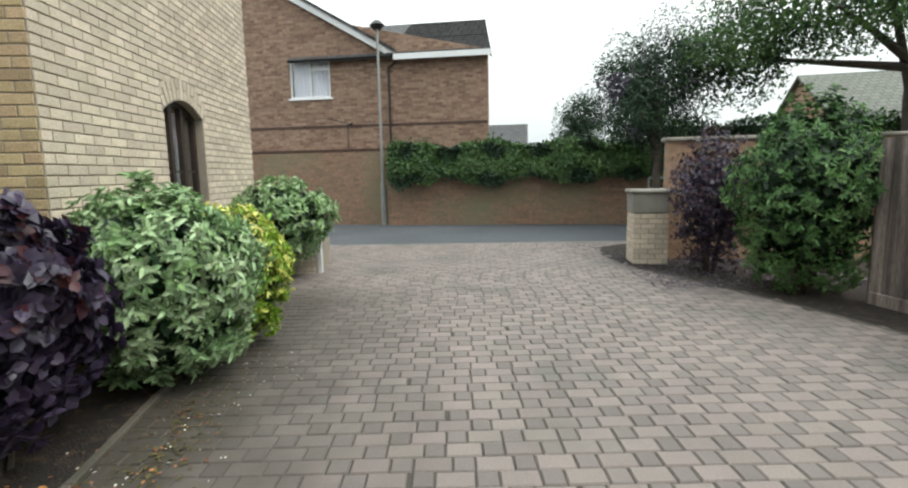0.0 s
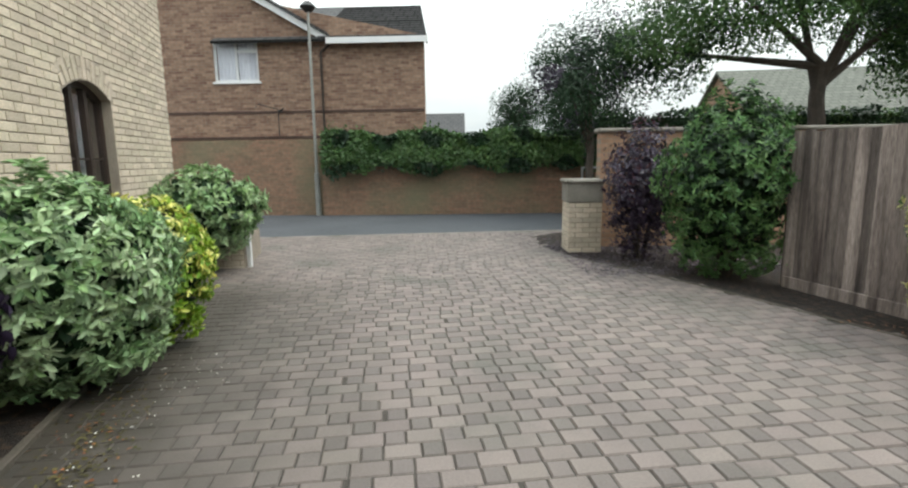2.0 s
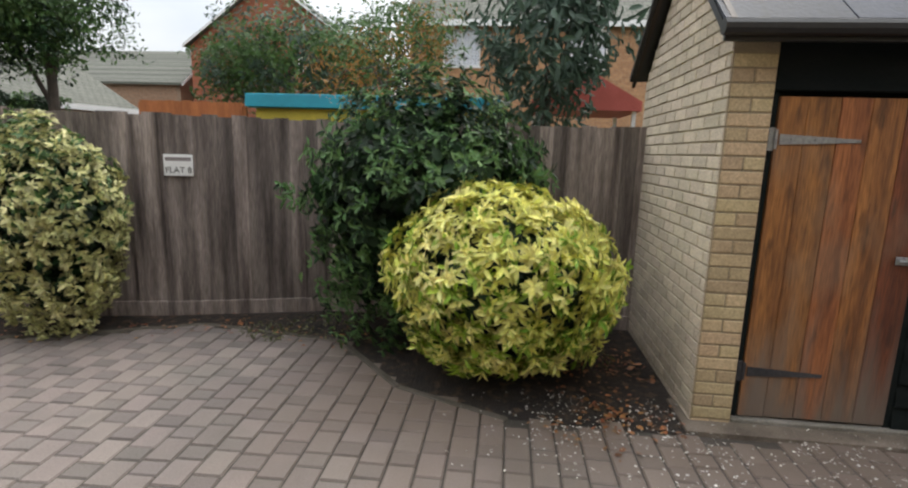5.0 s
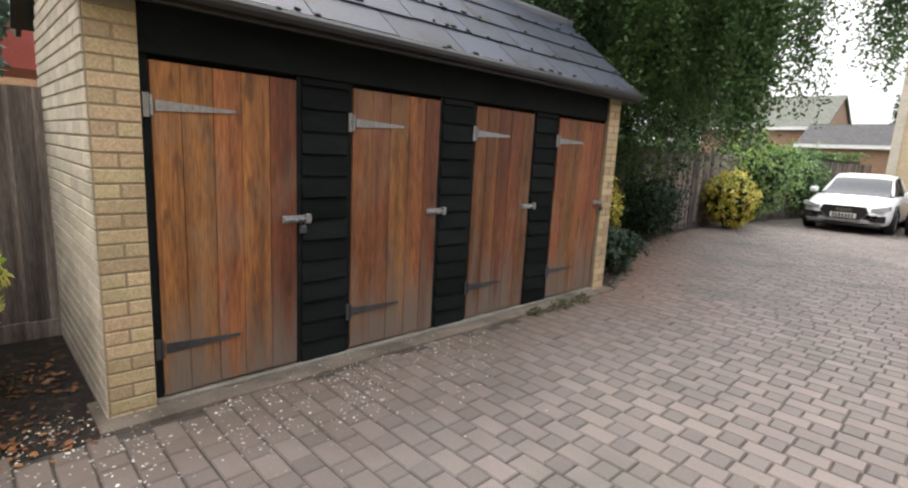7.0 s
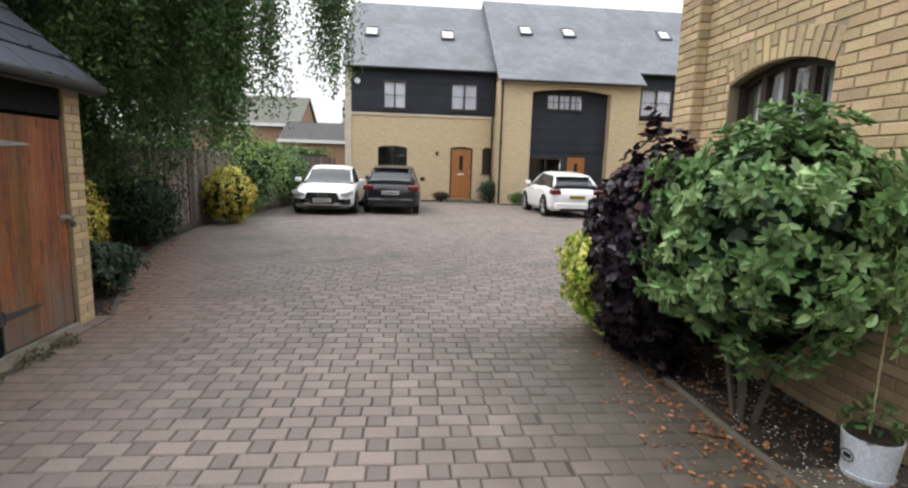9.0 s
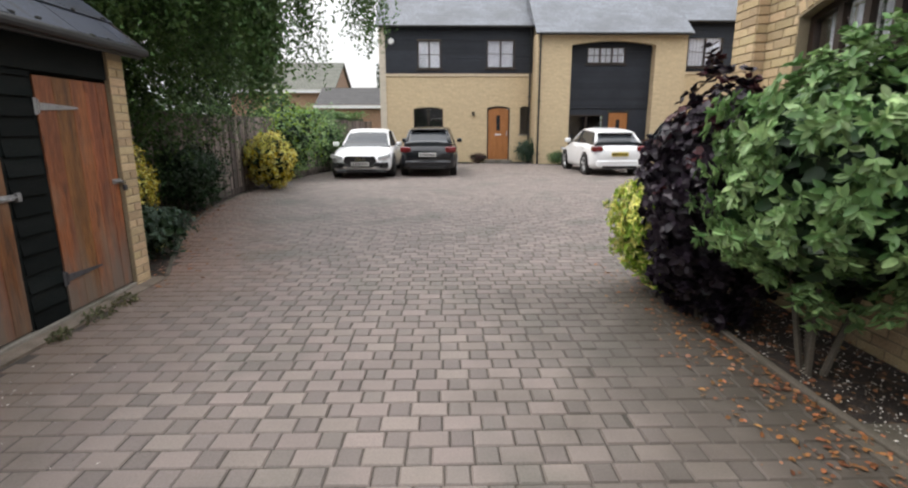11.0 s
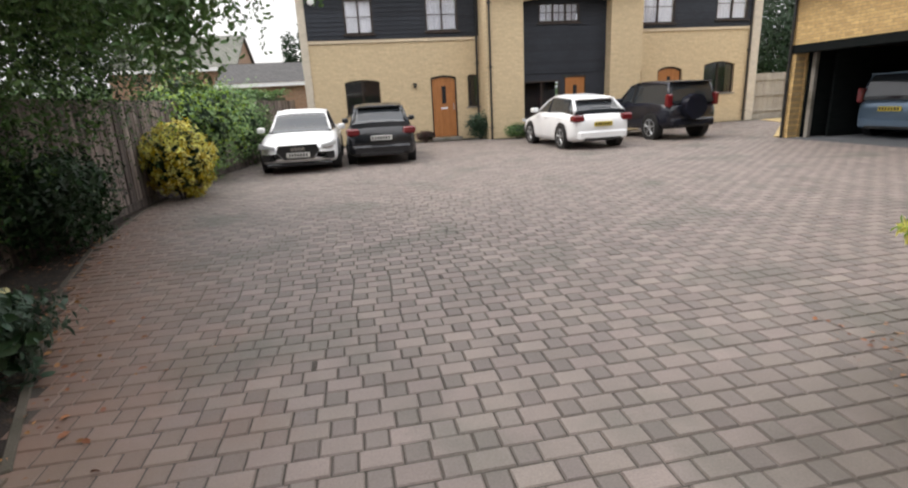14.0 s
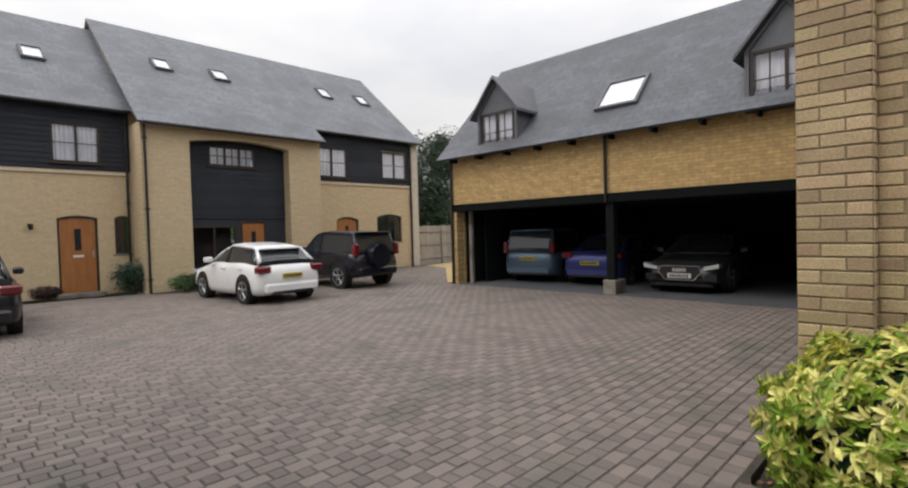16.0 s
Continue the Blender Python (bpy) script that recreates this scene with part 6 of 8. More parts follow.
bush("variegated_shrub", 5.16, 3.36, (0.46, 0.54), 1.66, L_CREAM, 0.052, 15000, "upright cream and green variegated shrub before the fence", second=L_GREEN, share=0.1, seed=14, lumps=0.22, whorl=4, sprig=0.12)
bush("evergreen_shrub", 4.75, 6.05, (0.80, 0.75), 2.25, L_LEAFY, 0.065, 17000, "broad green shrub beside the entrance", second=L_DARK, share=0.2, seed=15, lumps=0.3, whorl=5, sprig=0.2, width=0.34)
bush("purple_shrub", 4.22, 7.35, (0.56, 0.5), 2.05, L_PURPLE, 0.045, 8000, "upright dark purple shrub behind the pier", second=L_MAROON, share=0.1, seed=16, core=L_PURPLE, lumps=0.35, sprig=0.14, whorl=3)
bush("golden_bush", 5.75, -7.75, (0.42, 0.5), 1.3, L_GOLDDARK, 0.06, 3600, "amber-gold bush behind the store", second=L_YELLOW, share=0.35, seed=17)
bush("low_shrub", 5.05, -7.0, (0.45, 0.5), 0.62, L_BLUEGREEN, 0.07, 1800, "low grey-green shrub at the paving's edge", seed=18, lumps=0.35)
bush("golden_bush", 5.85, -14.0, (0.62, 0.62), 1.38, L_GOLDDARK, 0.065, 6000, "bright golden bush before the fence", second=L_YELLOW, share=0.5, seed=19, whorl=3, sprig=0.1)
bush("evergreen_shrub", 6.2, -10.4, (0.7, 0.9), 1.25, L_DARK, 0.07, 3600, "dark evergreen shrub at the foot of the tree", seed=20, lumps=0.35)
bush("hedge_shrub", 6.2, -16.6, (1.0, 1.5), 2.5, L_BRIGHT, 0.09, 5200, "tall leafy green shrub in the boundary hedge", second=L_LIME, share=0.3, seed=21, lumps=0.35)
bush("hedge_shrub", 5.9, -19.6, (0.9, 1.6), 2.2, L_GREEN, 0.09, 4200, "leafy green shrub in the boundary hedge", second=L_BRIGHT, share=0.3, seed=22, lumps=0.3)
bush("low_shrub", -2.0, -23.3, (0.55, 0.45), 1.0, L_BLUEGREEN, 0.07, 1500, "loose grey-green shrub at the house wall", seed=23, lumps=0.35)
bush("low_shrub", -3.1, -22.1, (0.5, 0.35), 0.55, L_GREEN, 0.06, 1200, "low green shrub at the house wall", seed=24)
bush("low_shrub", 0.1, -23.4, (0.4, 0.25), 0.42, L_MAROON, 0.05, 900, "small maroon shrub beside the front door", seed=25)

# ---- trees ----
tree("weeping_birch", 6.9, -9.8, 6.5, 0.2, [(-0.6, -0.2, 4.6, 1.6, 1.7, 1.6), (-1.2, 1.6, 4.3, 1.3, 1.5, 1.3), (0.6, 0.8, 5.6, 1.6, 1.6, 1.5), (-0.3, -1.7, 5.4, 1.3, 1.2, 1.6), (0.3, 0.2, 3.0, 1.1, 1.3, 1.3), (-0.9, 3.2, 4.3, 1.1, 1.3, 0.9), (-1.6, -0.4, 5.5, 1.3, 1.3, 1.0), (-0.1, 1.6, 3.0, 0.8, 1.2, 1.0), (-0.4, 0.6, 2.0, 0.6, 0.8, 0.7), (-0.8, -1.6, 3.3, 0.9, 1.3, 1.2), (-0.5, -3.0, 3.6, 0.9, 1.2, 1.3), (-3.4, -1.6, 6.1, 0.8, 0.7, 0.4)],
     L_GREEN, 0.062, 12500, "weeping birch trailing dark green twigs over the store", seed=2, hang=1.2, second=L_DARK,
     streams=[(-3.85, -1.7, 5.8, 2.9, 0.2, 95), (-2.95, 1.55, 5.0, 3.25, 0.13, 260), (-2.2, 0.6, 4.9, 3.1, 0.30, 110), (-1.7, 2.0, 4.6, 2.2, 0.4, 70), (-1.0, 3.6, 4.4, 1.5, 0.45, 70), (-2.9, -0.9, 5.6, 3.3, 0.18, 55), (-1.6, -0.8, 5.3, 3.2, 0.25, 60), (-3.3, 1.6, 5.4, 2.7, 0.2, 50), (-0.6, 2.2, 4.2, 2.4, 0.5, 90), (-0.7, 0.2, 4.0, 3.0, 0.5, 90)])
tree("oak_tree", 9.6, 11.0, 3.4, 0.24, [(-2.2, -0.6, 4.6, 2.1, 1.8, 1.1), (0.2, -0.9, 5.4, 2.3, 1.9, 1.3), (2.4, -0.2, 4.6, 2.0, 1.8, 1.3), (-0.6, 0.6, 6.6, 2.2, 1.8, 1.2), (2.6, 0.8, 6.2, 2.0, 1.8, 1.2), (-3.3, 0.6, 3.8, 1.2, 1.3, 0.9)],
     L_GREEN, 0.085, 4200, "spreading broadleaf tree over the fence", seed=3, second=L_DARK)
tree("purple_tree", 5.0, 12.2, 2.2, 0.13, [(-0.2, 0, 2.9, 1.2, 1.1, 1.1), (0.4, 0.2, 3.9, 1.1, 1.0, 1.0), (-0.7, 0.3, 3.6, 0.8, 0.8, 0.9)],
     L_DARK, 0.065, 6500, "small dark-leaved tree beside the road", seed=4, second=L_PURPLE)
tree("conifer", 4.7, 21.0, 2.0, 0.15, [(0, 0, 2.4, 1.1, 1.1, 1.5), (0.2, 0, 3.6, 0.8, 0.8, 0.9)],
     L_DARK, 0.1, 4200, "dark conifer behind the garden wall", seed=5)

# ---- vehicles ----
def paint_mat(name, c, rough=0.25, metal=0.0):
    m = mat(name, c, tuple(v * 0.92 for v in c), scale=1, fine=5, rough=rough, bump=0.0, metal=metal, fine_amt=0.03)
    b = m.node_tree.nodes["Principled BSDF"]
    b.inputs["Coat Weight"].default_value, b.inputs["Coat Roughness"].default_value = (0.5 if c[0] > 0.3 else 0.15), 0.1
    return m


P_WHITE = paint_mat("white_car_paint", (0.82, 0.83, 0.84))
P_BLACK = paint_mat("black_car_paint", (0.01, 0.011, 0.014))
P_NAVY = paint_mat("very_dark_blue_paint", (0.01, 0.011, 0.018))
P_BLUEGREY = paint_mat("blue_grey_paint", (0.10, 0.15, 0.21), 0.3, 0.4)
P_BLUE = paint_mat("deep_blue_paint", (0.05, 0.06, 0.22), 0.3, 0.4)
P_GREEN = paint_mat("dark_grey_paint", (0.05, 0.055, 0.055), 0.3, 0.4)
M_CARGLASS = mat("car_glass", (0.03, 0.035, 0.04), (0.025, 0.03, 0.035), rough=0.06, bump=0.0, spec=0.6, fine_amt=0.05)
M_CHROME = mat("chrome", (0.75, 0.76, 0.78), rough=0.15, metal=1.0, bump=0.0, fine_amt=0.05)
M_RED_L = mat("red_lamp", (0.17, 0.012, 0.015), rough=0.15, bump=0.0, spec=0.8)
M_CLEAR_L = mat("clear_lamp", (0.65, 0.68, 0.7), rough=0.1, bump=0.0, metal=0.3)
M_PLATE_Y = mat("yellow_plate", (0.65, 0.5, 0.05), rough=0.5, bump=0.0, fine_amt=0.05)
M_PLATE_W = mat("white_plate", (0.75, 0.75, 0.72), rough=0.5, bump=0.0, fine_amt=0.05)
M_BLACK = mat("black_trim", (0.012, 0.012, 0.013), rough=0.5, bump=0.0)


def loft(sections):
    """A closed skin through rings of equal length."""
    bm = bmesh.new()
    rings = [[bm.verts.new(p) for p in s] for s in sections]
    n = len(rings[0])
    for a, b in zip(rings, rings[1:]):
        for i in range(n):
            bm.faces.new((a[i], a[(i + 1) % n], b[(i + 1) % n], b[i]))
    bm.faces.new(rings[0][::-1])
    bm.faces.new(rings[-1])
    bmesh.ops.recalc_face_normals(bm, faces=bm.faces[:])
    return bm


def lerp_table(table, x):
    for (x0, *a), (x1, *b) in zip(table, table[1:]):
        if x0 <= x <= x1:
            t = (x - x0) / (x1 - x0)
            t = t * t * (3 - 2 * t) * 0.5 + t * 0.5
            return [p + (q - p) * t for p, q in zip(a, b)]
    return list(table[-1][1:]) if x > table[-1][0] else list(table[0][1:])


def car(x, y, yaw, L, Wd, H, kind, paint, label, rear_plate=M_PLATE_Y, spare=False, group=""):
    """A parked car, its nose on local +x. kind: saloon, hatch, suv or mpv."""
    th = thing("car", pose(x, y, 0, 0, 0, yaw), label, "car", group)
    hw = Wd / 2
    belt = {"saloon": 0.92, "hatch": 1.0, "suv": 1.12, "mpv": 1.02}[kind]
    hood = {"saloon": 0.78, "hatch": 0.82, "suv": 1.0, "mpv": 0.9}[kind]
    low = 0.32 if kind == "suv" else 0.2
    xr, xf = -L / 2, L / 2
    rear_top = {"saloon": 0.96, "hatch": 0.94, "suv": 1.08, "mpv": 1.0}[kind]
    # x, half width, underside, shoulder height
    tab = [(xr, hw * 0.80, low + 0.16, rear_top - 0.2), (xr + 0.06, hw * 0.9, low + 0.06, rear_top - 0.06), (xr + 0.3, hw * 0.98, low, rear_top), (xr + 1.0, hw, low - 0.02, belt),
           (0.1, hw, low - 0.02, belt), (xf - 1.35, hw, low - 0.02, belt - 0.02), (xf - 0.9, hw, low - 0.01, hood + 0.06), (xf - 0.3, hw * 0.95, low, hood - 0.04), (xf - 0.08, hw * 0.84, low + 0.03, hood - 0.16), (xf, hw * 0.7, low + 0.12, hood - 0.26)]
    secs = []
    for i in range(41):
        px = xr + L * i / 40
        w, zb, zt = lerp_table(tab, px)
        half = [(w * 0.80, zb), (w * 0.95, zb + 0.05), (w * 0.995, zb + 0.16), (w, (zb + zt) / 2), (w * 0.985, zt - 0.16), (w * 0.94, zt - 0.05), (w * 0.84, zt), (w * 0.45, zt + 0.025)]
        secs.append([(px, a, b) for a, b in half] + [(px, -a, b) for a, b in half[::-1]])
    part("body", loft(secs), paint, th, smooth=True)
    # cabin: x, half width at the belt, half width at the roof, roof height
    if kind == "saloon":
        cab = [(xr + 0.55, 0.80, 0.55, belt + 0.02), (xr + 1.35, 0.86, 0.66, H - 0.05), (0.0, 0.88, 0.68, H), (xf - 2.05, 0.88, 0.66, H - 0.06), (xf - 1.2, 0.84, 0.74, belt + 0.0)]
    elif kind == "hatch":
        cab = [(xr + 0.16, 0.84, 0.64, belt + 0.04), (xr + 0.68, 0.87, 0.66, H - 0.07), (-0.3, 0.9, 0.70, H), (xf - 1.9, 0.88, 0.68, H - 0.08), (xf - 1.05, 0.84, 0.74, belt)]
    else:
        cab = [(xr + 0.05, 0.88, 0.74, belt + 0.02), (xr + 0.22, 0.92, 0.76, H - 0.06), (-0.3, 0.92, 0.77, H), (xf - 1.9, 0.9, 0.76, H - 0.06), (xf - 1.15, 0.86, 0.78, belt)]
    x0, x1 = cab[0][0], cab[-1][0]

    def cab_at(px):
        a, b, z = lerp_table(cab, px)
        return a * hw, b * hw, z

    secs, rsecs = [], []
    for i in range(29):
        px = x0 + (x1 - x0) * i / 28
        a, b, z = cab_at(px)
        zb = belt - 0.08
        half = [(a, zb), (a * 0.985, belt), (a + (b - a) * 0.85, belt + (z - belt) * 0.85), (b, z - 0.015), (b * 0.5, z + 0.005)]
        secs.append([(px, p, q) for p, q in half] + [(px, -p, q) for p, q in half[::-1]])
        if z > H - 0.14:
            half = [(b + 0.035, z - 0.055), (b + 0.02, z - 0.005), (b * 0.6, z + 0.03)]
            rsecs.append([(px, p, q) for p, q in half] + [(px, -p, q) for p, q in half[::-1]])
    part("cabin_glass", loft(secs), M_CARGLASS, th, "tinted glass", smooth=False)
    part("roof", loft(rsecs), paint, th, smooth=True)
    # pillars
    xa, xb = rsecs[0][0][0], rsecs[-1][0][0]
    for sgn in (1, -1):
        for px0, px1, r in ((x0 + 0.04, xa + 0.02, 0.055), (x1 - 0.03, xb - 0.02, 0.035)):
            a0, b0, z0 = cab_at(px0)
            a1, b1, z1 = cab_at(px1)
            bm = bmesh.new()
            cyl(bm, (px0, sgn * (a0 - 0.03), belt - 0.04), (px1, sgn * (b1 + 0.01), z1 - 0.03), r, r * 0.8, 8)
            part("pillar", bm, paint, th, smooth=True)
        bm = bmesh.new()
        pm = -0.15
        a0, b0, z0 = cab_at(pm)
        cyl(bm, (pm, sgn * (a0 + 0.0), belt - 0.02), (pm - 0.05, sgn * (b0 + 0.02), z0 - 0.04), 0.035, 0.03, 6)
        part("door_pillar", bm, M_BLACK, th)
        bm = bmesh.new()
        box(bm, x1 - 0.55, x1 - 0.33, sgn * (hw + 0.09) - 0.09, sgn * (hw + 0.09) + 0.09, belt - 0.02, belt + 0.12, 0.03)
        part("wing_mirror", bm, paint, th)
        for dx in (-0.15, -1.05):
            bm = bmesh.new()
            box(bm, dx - 0.1, dx + 0.1, sgn * hw - 0.02, sgn * hw + 0.02, belt - 0.17, belt - 0.14, 0.008)
            part("door_handle", bm, paint if paint is not P_WHITE else P_WHITE, th)
    wr = 0.36 if kind == "suv" else 0.32
    for wx in (xr + 0.78, xf - 0.86):
        for sgn in (1, -1):
            bm = bmesh.new()
            cyl(bm, (wx, sgn * (hw - 0.2), wr + 0.03), (wx, sgn * (hw + 0.004), wr + 0.03), wr + 0.055, wr + 0.055, 28)
            part("wheel_arch", bm, M_BLACK, th)
            wh = place(new("wheel"), W(th) @ pose(wx, sgn * (hw - 0.09), wr), th)
            bm = bmesh.new()
            cyl(bm, (0, sgn * -0.1, 0), (0, sgn * 0.1, 0), wr, wr, 28)
            bmesh.ops.bevel(bm, geom=[e for e in bm.edges if len(e.link_faces) == 2 and any(len(f.verts) > 6 for f in e.link_faces)], offset=0.025, segments=2, affect="EDGES")
            part("tyre", bm, M_TYRE, wh)
            bm = bmesh.new()
            cyl(bm, (0, sgn * 0.098, 0), (0, sgn * 0.106, 0), wr * 0.25, wr * 0.2, 12)
            for k in range(5):
                a = 2 * math.pi * k / 5 + 0.3
                for off in (-0.1, 0.1):
                    cyl(bm, (wr * 0.2 * math.cos(a), sgn * 0.1, wr * 0.2 * math.sin(a)), (wr * 0.66 * math.cos(a + off), sgn * 0.103, wr * 0.66 * math.sin(a + off)), 0.018, 0.014, 5)
            r0, r1 = wr * 0.63, wr * 0.72
            ring = [[bm.verts.new((r * math.cos(2 * math.pi * k / 28), sgn * 0.104, r * math.sin(2 * math.pi * k / 28))) for k in range(28)] for r in (r0, r1)]
            for k in range(28):
                bm.faces.new((ring[0][k], ring[0][(k + 1) % 28], ring[1][(k + 1) % 28], ring[1][k]))
            part("rim", bm, M_METAL, wh)
    # rear
    zt = rear_top
    pw = 0.26
    bm = bmesh.new()
    pz = zt - 0.32 if kind == "saloon" else zt - 0.27
    box(bm, xr - 0.045, xr - 0.02, -pw, pw, pz - 0.055, pz + 0.055, 0.004)
    pl = part("number_plate", bm, rear_plate, th)
    bm = bmesh.new()
    for i in range(7):
        yy = -pw + 0.05 + i * 0.067
        box(bm, xr - 0.049, xr - 0.044, yy, yy + 0.042, pz - 0.035, pz + 0.035)
    part("plate_print", bm, M_BLACK, pl, kind="stuff")
    for sgn in (1, -1):
        bm = bmesh.new()
        if kind in ("suv", "mpv"):
            box(bm, xr - 0.01, xr + 0.2, sgn * hw * 0.87 - 0.075, sgn * hw * 0.87 + 0.075, zt - 0.12, zt + 0.24, 0.03)
        else:
            box(bm, xr - 0.02, xr + 0.25, sgn * hw * 0.8 - 0.17, sgn * hw * 0.8 + 0.15, zt - 0.2, zt - 0.03, 0.035)
        part("tail_lamp", bm, M_RED_L, th)
    bm = bmesh.new()
    box(bm, xr - 0.05, xr + 0.3, -hw * 0.82, hw * 0.82, low + 0.06, low + 0.3, 0.05)
    part("rear_bumper", bm, paint, th)
    bm = bmesh.new()
    box(bm, xr - 0.055, xr + 0.1, -hw * 0.62, hw * 0.62, low + 0.04, low + 0.13, 0.02)
    part("rear_valance", bm, M_BLACK, th)
    bm = bmesh.new()
    a0, b0, z0 = cab_at(xa)
    box(bm, xa - 0.16, xa + 0.05, -b0 * 0.95, b0 * 0.95, z0 - 0.01, z0 + 0.03, 0.01)
    if kind != "saloon":
        part("roof_spoiler", bm, paint, th)
    else:
        bm.free()
    if spare:
        bm = bmesh.new()
        cyl(bm, (xr - 0.26, 0.1, 0.95), (xr - 0.02, 0.1, 0.95), 0.35, 0.37, 28)
        part("spare_wheel_cover", bm, P_NAVY, th)
    # front
    fz = hood - 0.3
    bm = bmesh.new()
    poly_prism(bm, [(-0.42, fz + 0.18), (0.42, fz + 0.18), (0.48, fz + 0.04), (0.33, fz - 0.14), (-0.33, fz - 0.14), (-0.48, fz + 0.04)], -0.03, 0.12)
    mfront = W(th) @ pose(xf - 0.0, 0, 0, 0, 0, 90)
    gr = part("grille", bm, M_BLACK, th, "", mfront)
    bm = bmesh.new()
    for a, b in (((-0.42, fz + 0.18), (0.42, fz + 0.18)), ((0.42, fz + 0.18), (0.48, fz + 0.04)), ((0.48, fz + 0.04), (0.33, fz - 0.14)), ((-0.42, fz + 0.18), (-0.48, fz + 0.04)), ((-0.48, fz + 0.04), (-0.33, fz - 0.14)), ((-0.33, fz - 0.14), (0.33, fz - 0.14))):
        cyl(bm, (a[0], -0.035, a[1]), (b[0], -0.035, b[1]), 0.013, 0.013, 6)
    for dx in (-0.12, -0.04, 0.04, 0.12):
        cyl(bm, (dx, -0.04, fz + 0.09), (dx, -0.048, fz + 0.09), 0.045, 0.045, 12)
    part("grille_trim", bm, M_CHROME, gr, "", mfront)
    bm = bmesh.new()
    box(bm, -0.26, 0.26, -0.06, -0.036, fz - 0.1, fz + 0.01, 0.004)
    pl = part("number_plate", bm, M_PLATE_W, th, "", mfront)
    bm = bmesh.new()
    for i in range(7):
        yy = -0.21 + i * 0.063
        box(bm, yy, yy + 0.04, -0.064, -0.059, fz - 0.08, fz - 0.01)
    part("plate_print", bm, M_BLACK, pl, "", mfront, "stuff")
    for sgn in (1, -1):
        bm = bmesh.new()
        poly_prism(bm, [(sgn * 0.52, fz + 0.08), (sgn * 0.52, fz + 0.16), (sgn * hw * 0.93, fz + 0.24), (sgn * hw * 0.93, fz + 0.14)], 0.0, 0.3)
        part("headlamp", bm, M_CLEAR_L, th, "", mfront)
        bm = bmesh.new()
        poly_prism(bm, [(sgn * 0.5, fz - 0.16), (sgn * 0.56, fz - 0.02), (sgn * hw * 0.88, fz - 0.0), (sgn * hw * 0.88, fz - 0.16)], 0.0, 0.14)
        part("air_intake", bm, M_BLACK, th, "", mfront)
    bm = bmesh.new()
    box(bm, xf - 0.25, xf + 0.02, -hw * 0.8, hw * 0.8, low - 0.02, low + 0.06, 0.02)
    part("front_splitter", bm, P_BLACK, th)
    return th


car(4.03, -18.78, 90, 4.72, 1.84, 1.42, "saloon", P_WHITE, "white saloon car parked nose outward beside a black hatchback")
car(2.0, -19.0, -92, 3.98, 1.73, 1.48, "hatch", P_BLACK, "black hatchback parked tail outward before the terrace", M_PLATE_W)
car(-3.75, -19.0, -88, 3.96, 1.74, 1.44, "hatch", P_WHITE, "white hatchback parked tail outward before the tall bay")
car(-6.95, -19.85, -86, 3.95, 1.8, 1.70, "suv", P_NAVY, "very dark off-road car with a spare wheel on its tail", M_PLATE_Y, True)
car(-12.4, -15.0, 188, 4.4, 1.78, 1.62, "mpv", P_BLUEGREY, "blue-grey people carrier parked in the carport")
car(-12.5, -12.9, 186, 4.4, 1.74, 1.40, "saloon", P_BLUE, "deep blue saloon car parked in the carport")
car(-12.2, -10.2, 2, 4.6, 1.82, 1.42, "saloon", P_GREEN, "dark grey estate car parked nose outward in the carport")

# ---- street and entrance details ----
lp = thing("street_lamp", pose(-2.03, 15.02, -0.05), "grey steel street lamp with a dark domed head", "lamp post")
bm = bmesh.new()
cyl(bm, (0, 0, 0), (0, 0, 1.2), 0.075, 0.075, 14)
cyl(bm, (0, 0, 1.2), (0, 0, 1.28), 0.075, 0.045, 14)
cyl(bm, (0, 0, 1.28), (0, 0, 5.6), 0.045, 0.038, 12)
part("pole", bm, M_LAMPPOST, lp)
bm = bmesh.new()
cyl(bm, (0, 0, 5.6), (0, 0, 5.72), 0.11, 0.22, 16)
cyl(bm, (0, 0, 5.72), (0, 0, 5.84), 0.22, 0.1, 16)
part("lamp_head", bm, M_GUTTER, lp)
bm = bmesh.new()
box(bm, -0.04, 0.04, -0.08, -0.072, 0.5, 0.95, 0.003)
part("access_door", bm, M_LAMPPOST, lp)

hr = thing("handrail", pose(5.15, 13.3, 0), "thin galvanised handrail at the pavement's end", "railing")
bm = bmesh.new()
for p0, p1 in (((0, 0, -0.05), (0, 0, 1.25)), ((0, 0, 1.25), (0.6, 0.0, 1.25)), ((0, 0, 0.75), (0.6, 0, 0.75)), ((0.6, 0, -0.05), (0.6, 0, 1.25))):
    cyl(bm, p0, p1, 0.03, 0.03, 8)
part("rail", bm, M_METAL, hr)

wp = thing("post", pose(-1.52, 7.45, 0), "slim white-painted post beside a low brick planter", "post")
bm = bmesh.new()
box(bm, -0.03, 0.03, -0.03, 0.03, -0.05, 0.85, 0.005)
part("shaft", bm, M_WHITE, wp)
pln = thing("planter", pose(-2.1, 7.5, 0), "low brick planter under a pale variegated shrub", "planter")
pw_ = wall("planter_wall", (-2.2, 7.33), (-1.58, 7.4), -0.05, 0.42, M_MORTAR_P, pln, (), 0.1)
lay_bricks(pw_, 0.62, -0.05, 0.42, (), M_PALE, M_PALE_J, lambda u, z: True, 40)
pw2 = wall("planter_wall", (-1.57, 7.4), (-1.72, 8.6), -0.05, 0.42, M_MORTAR_P, pln, (), 0.1)

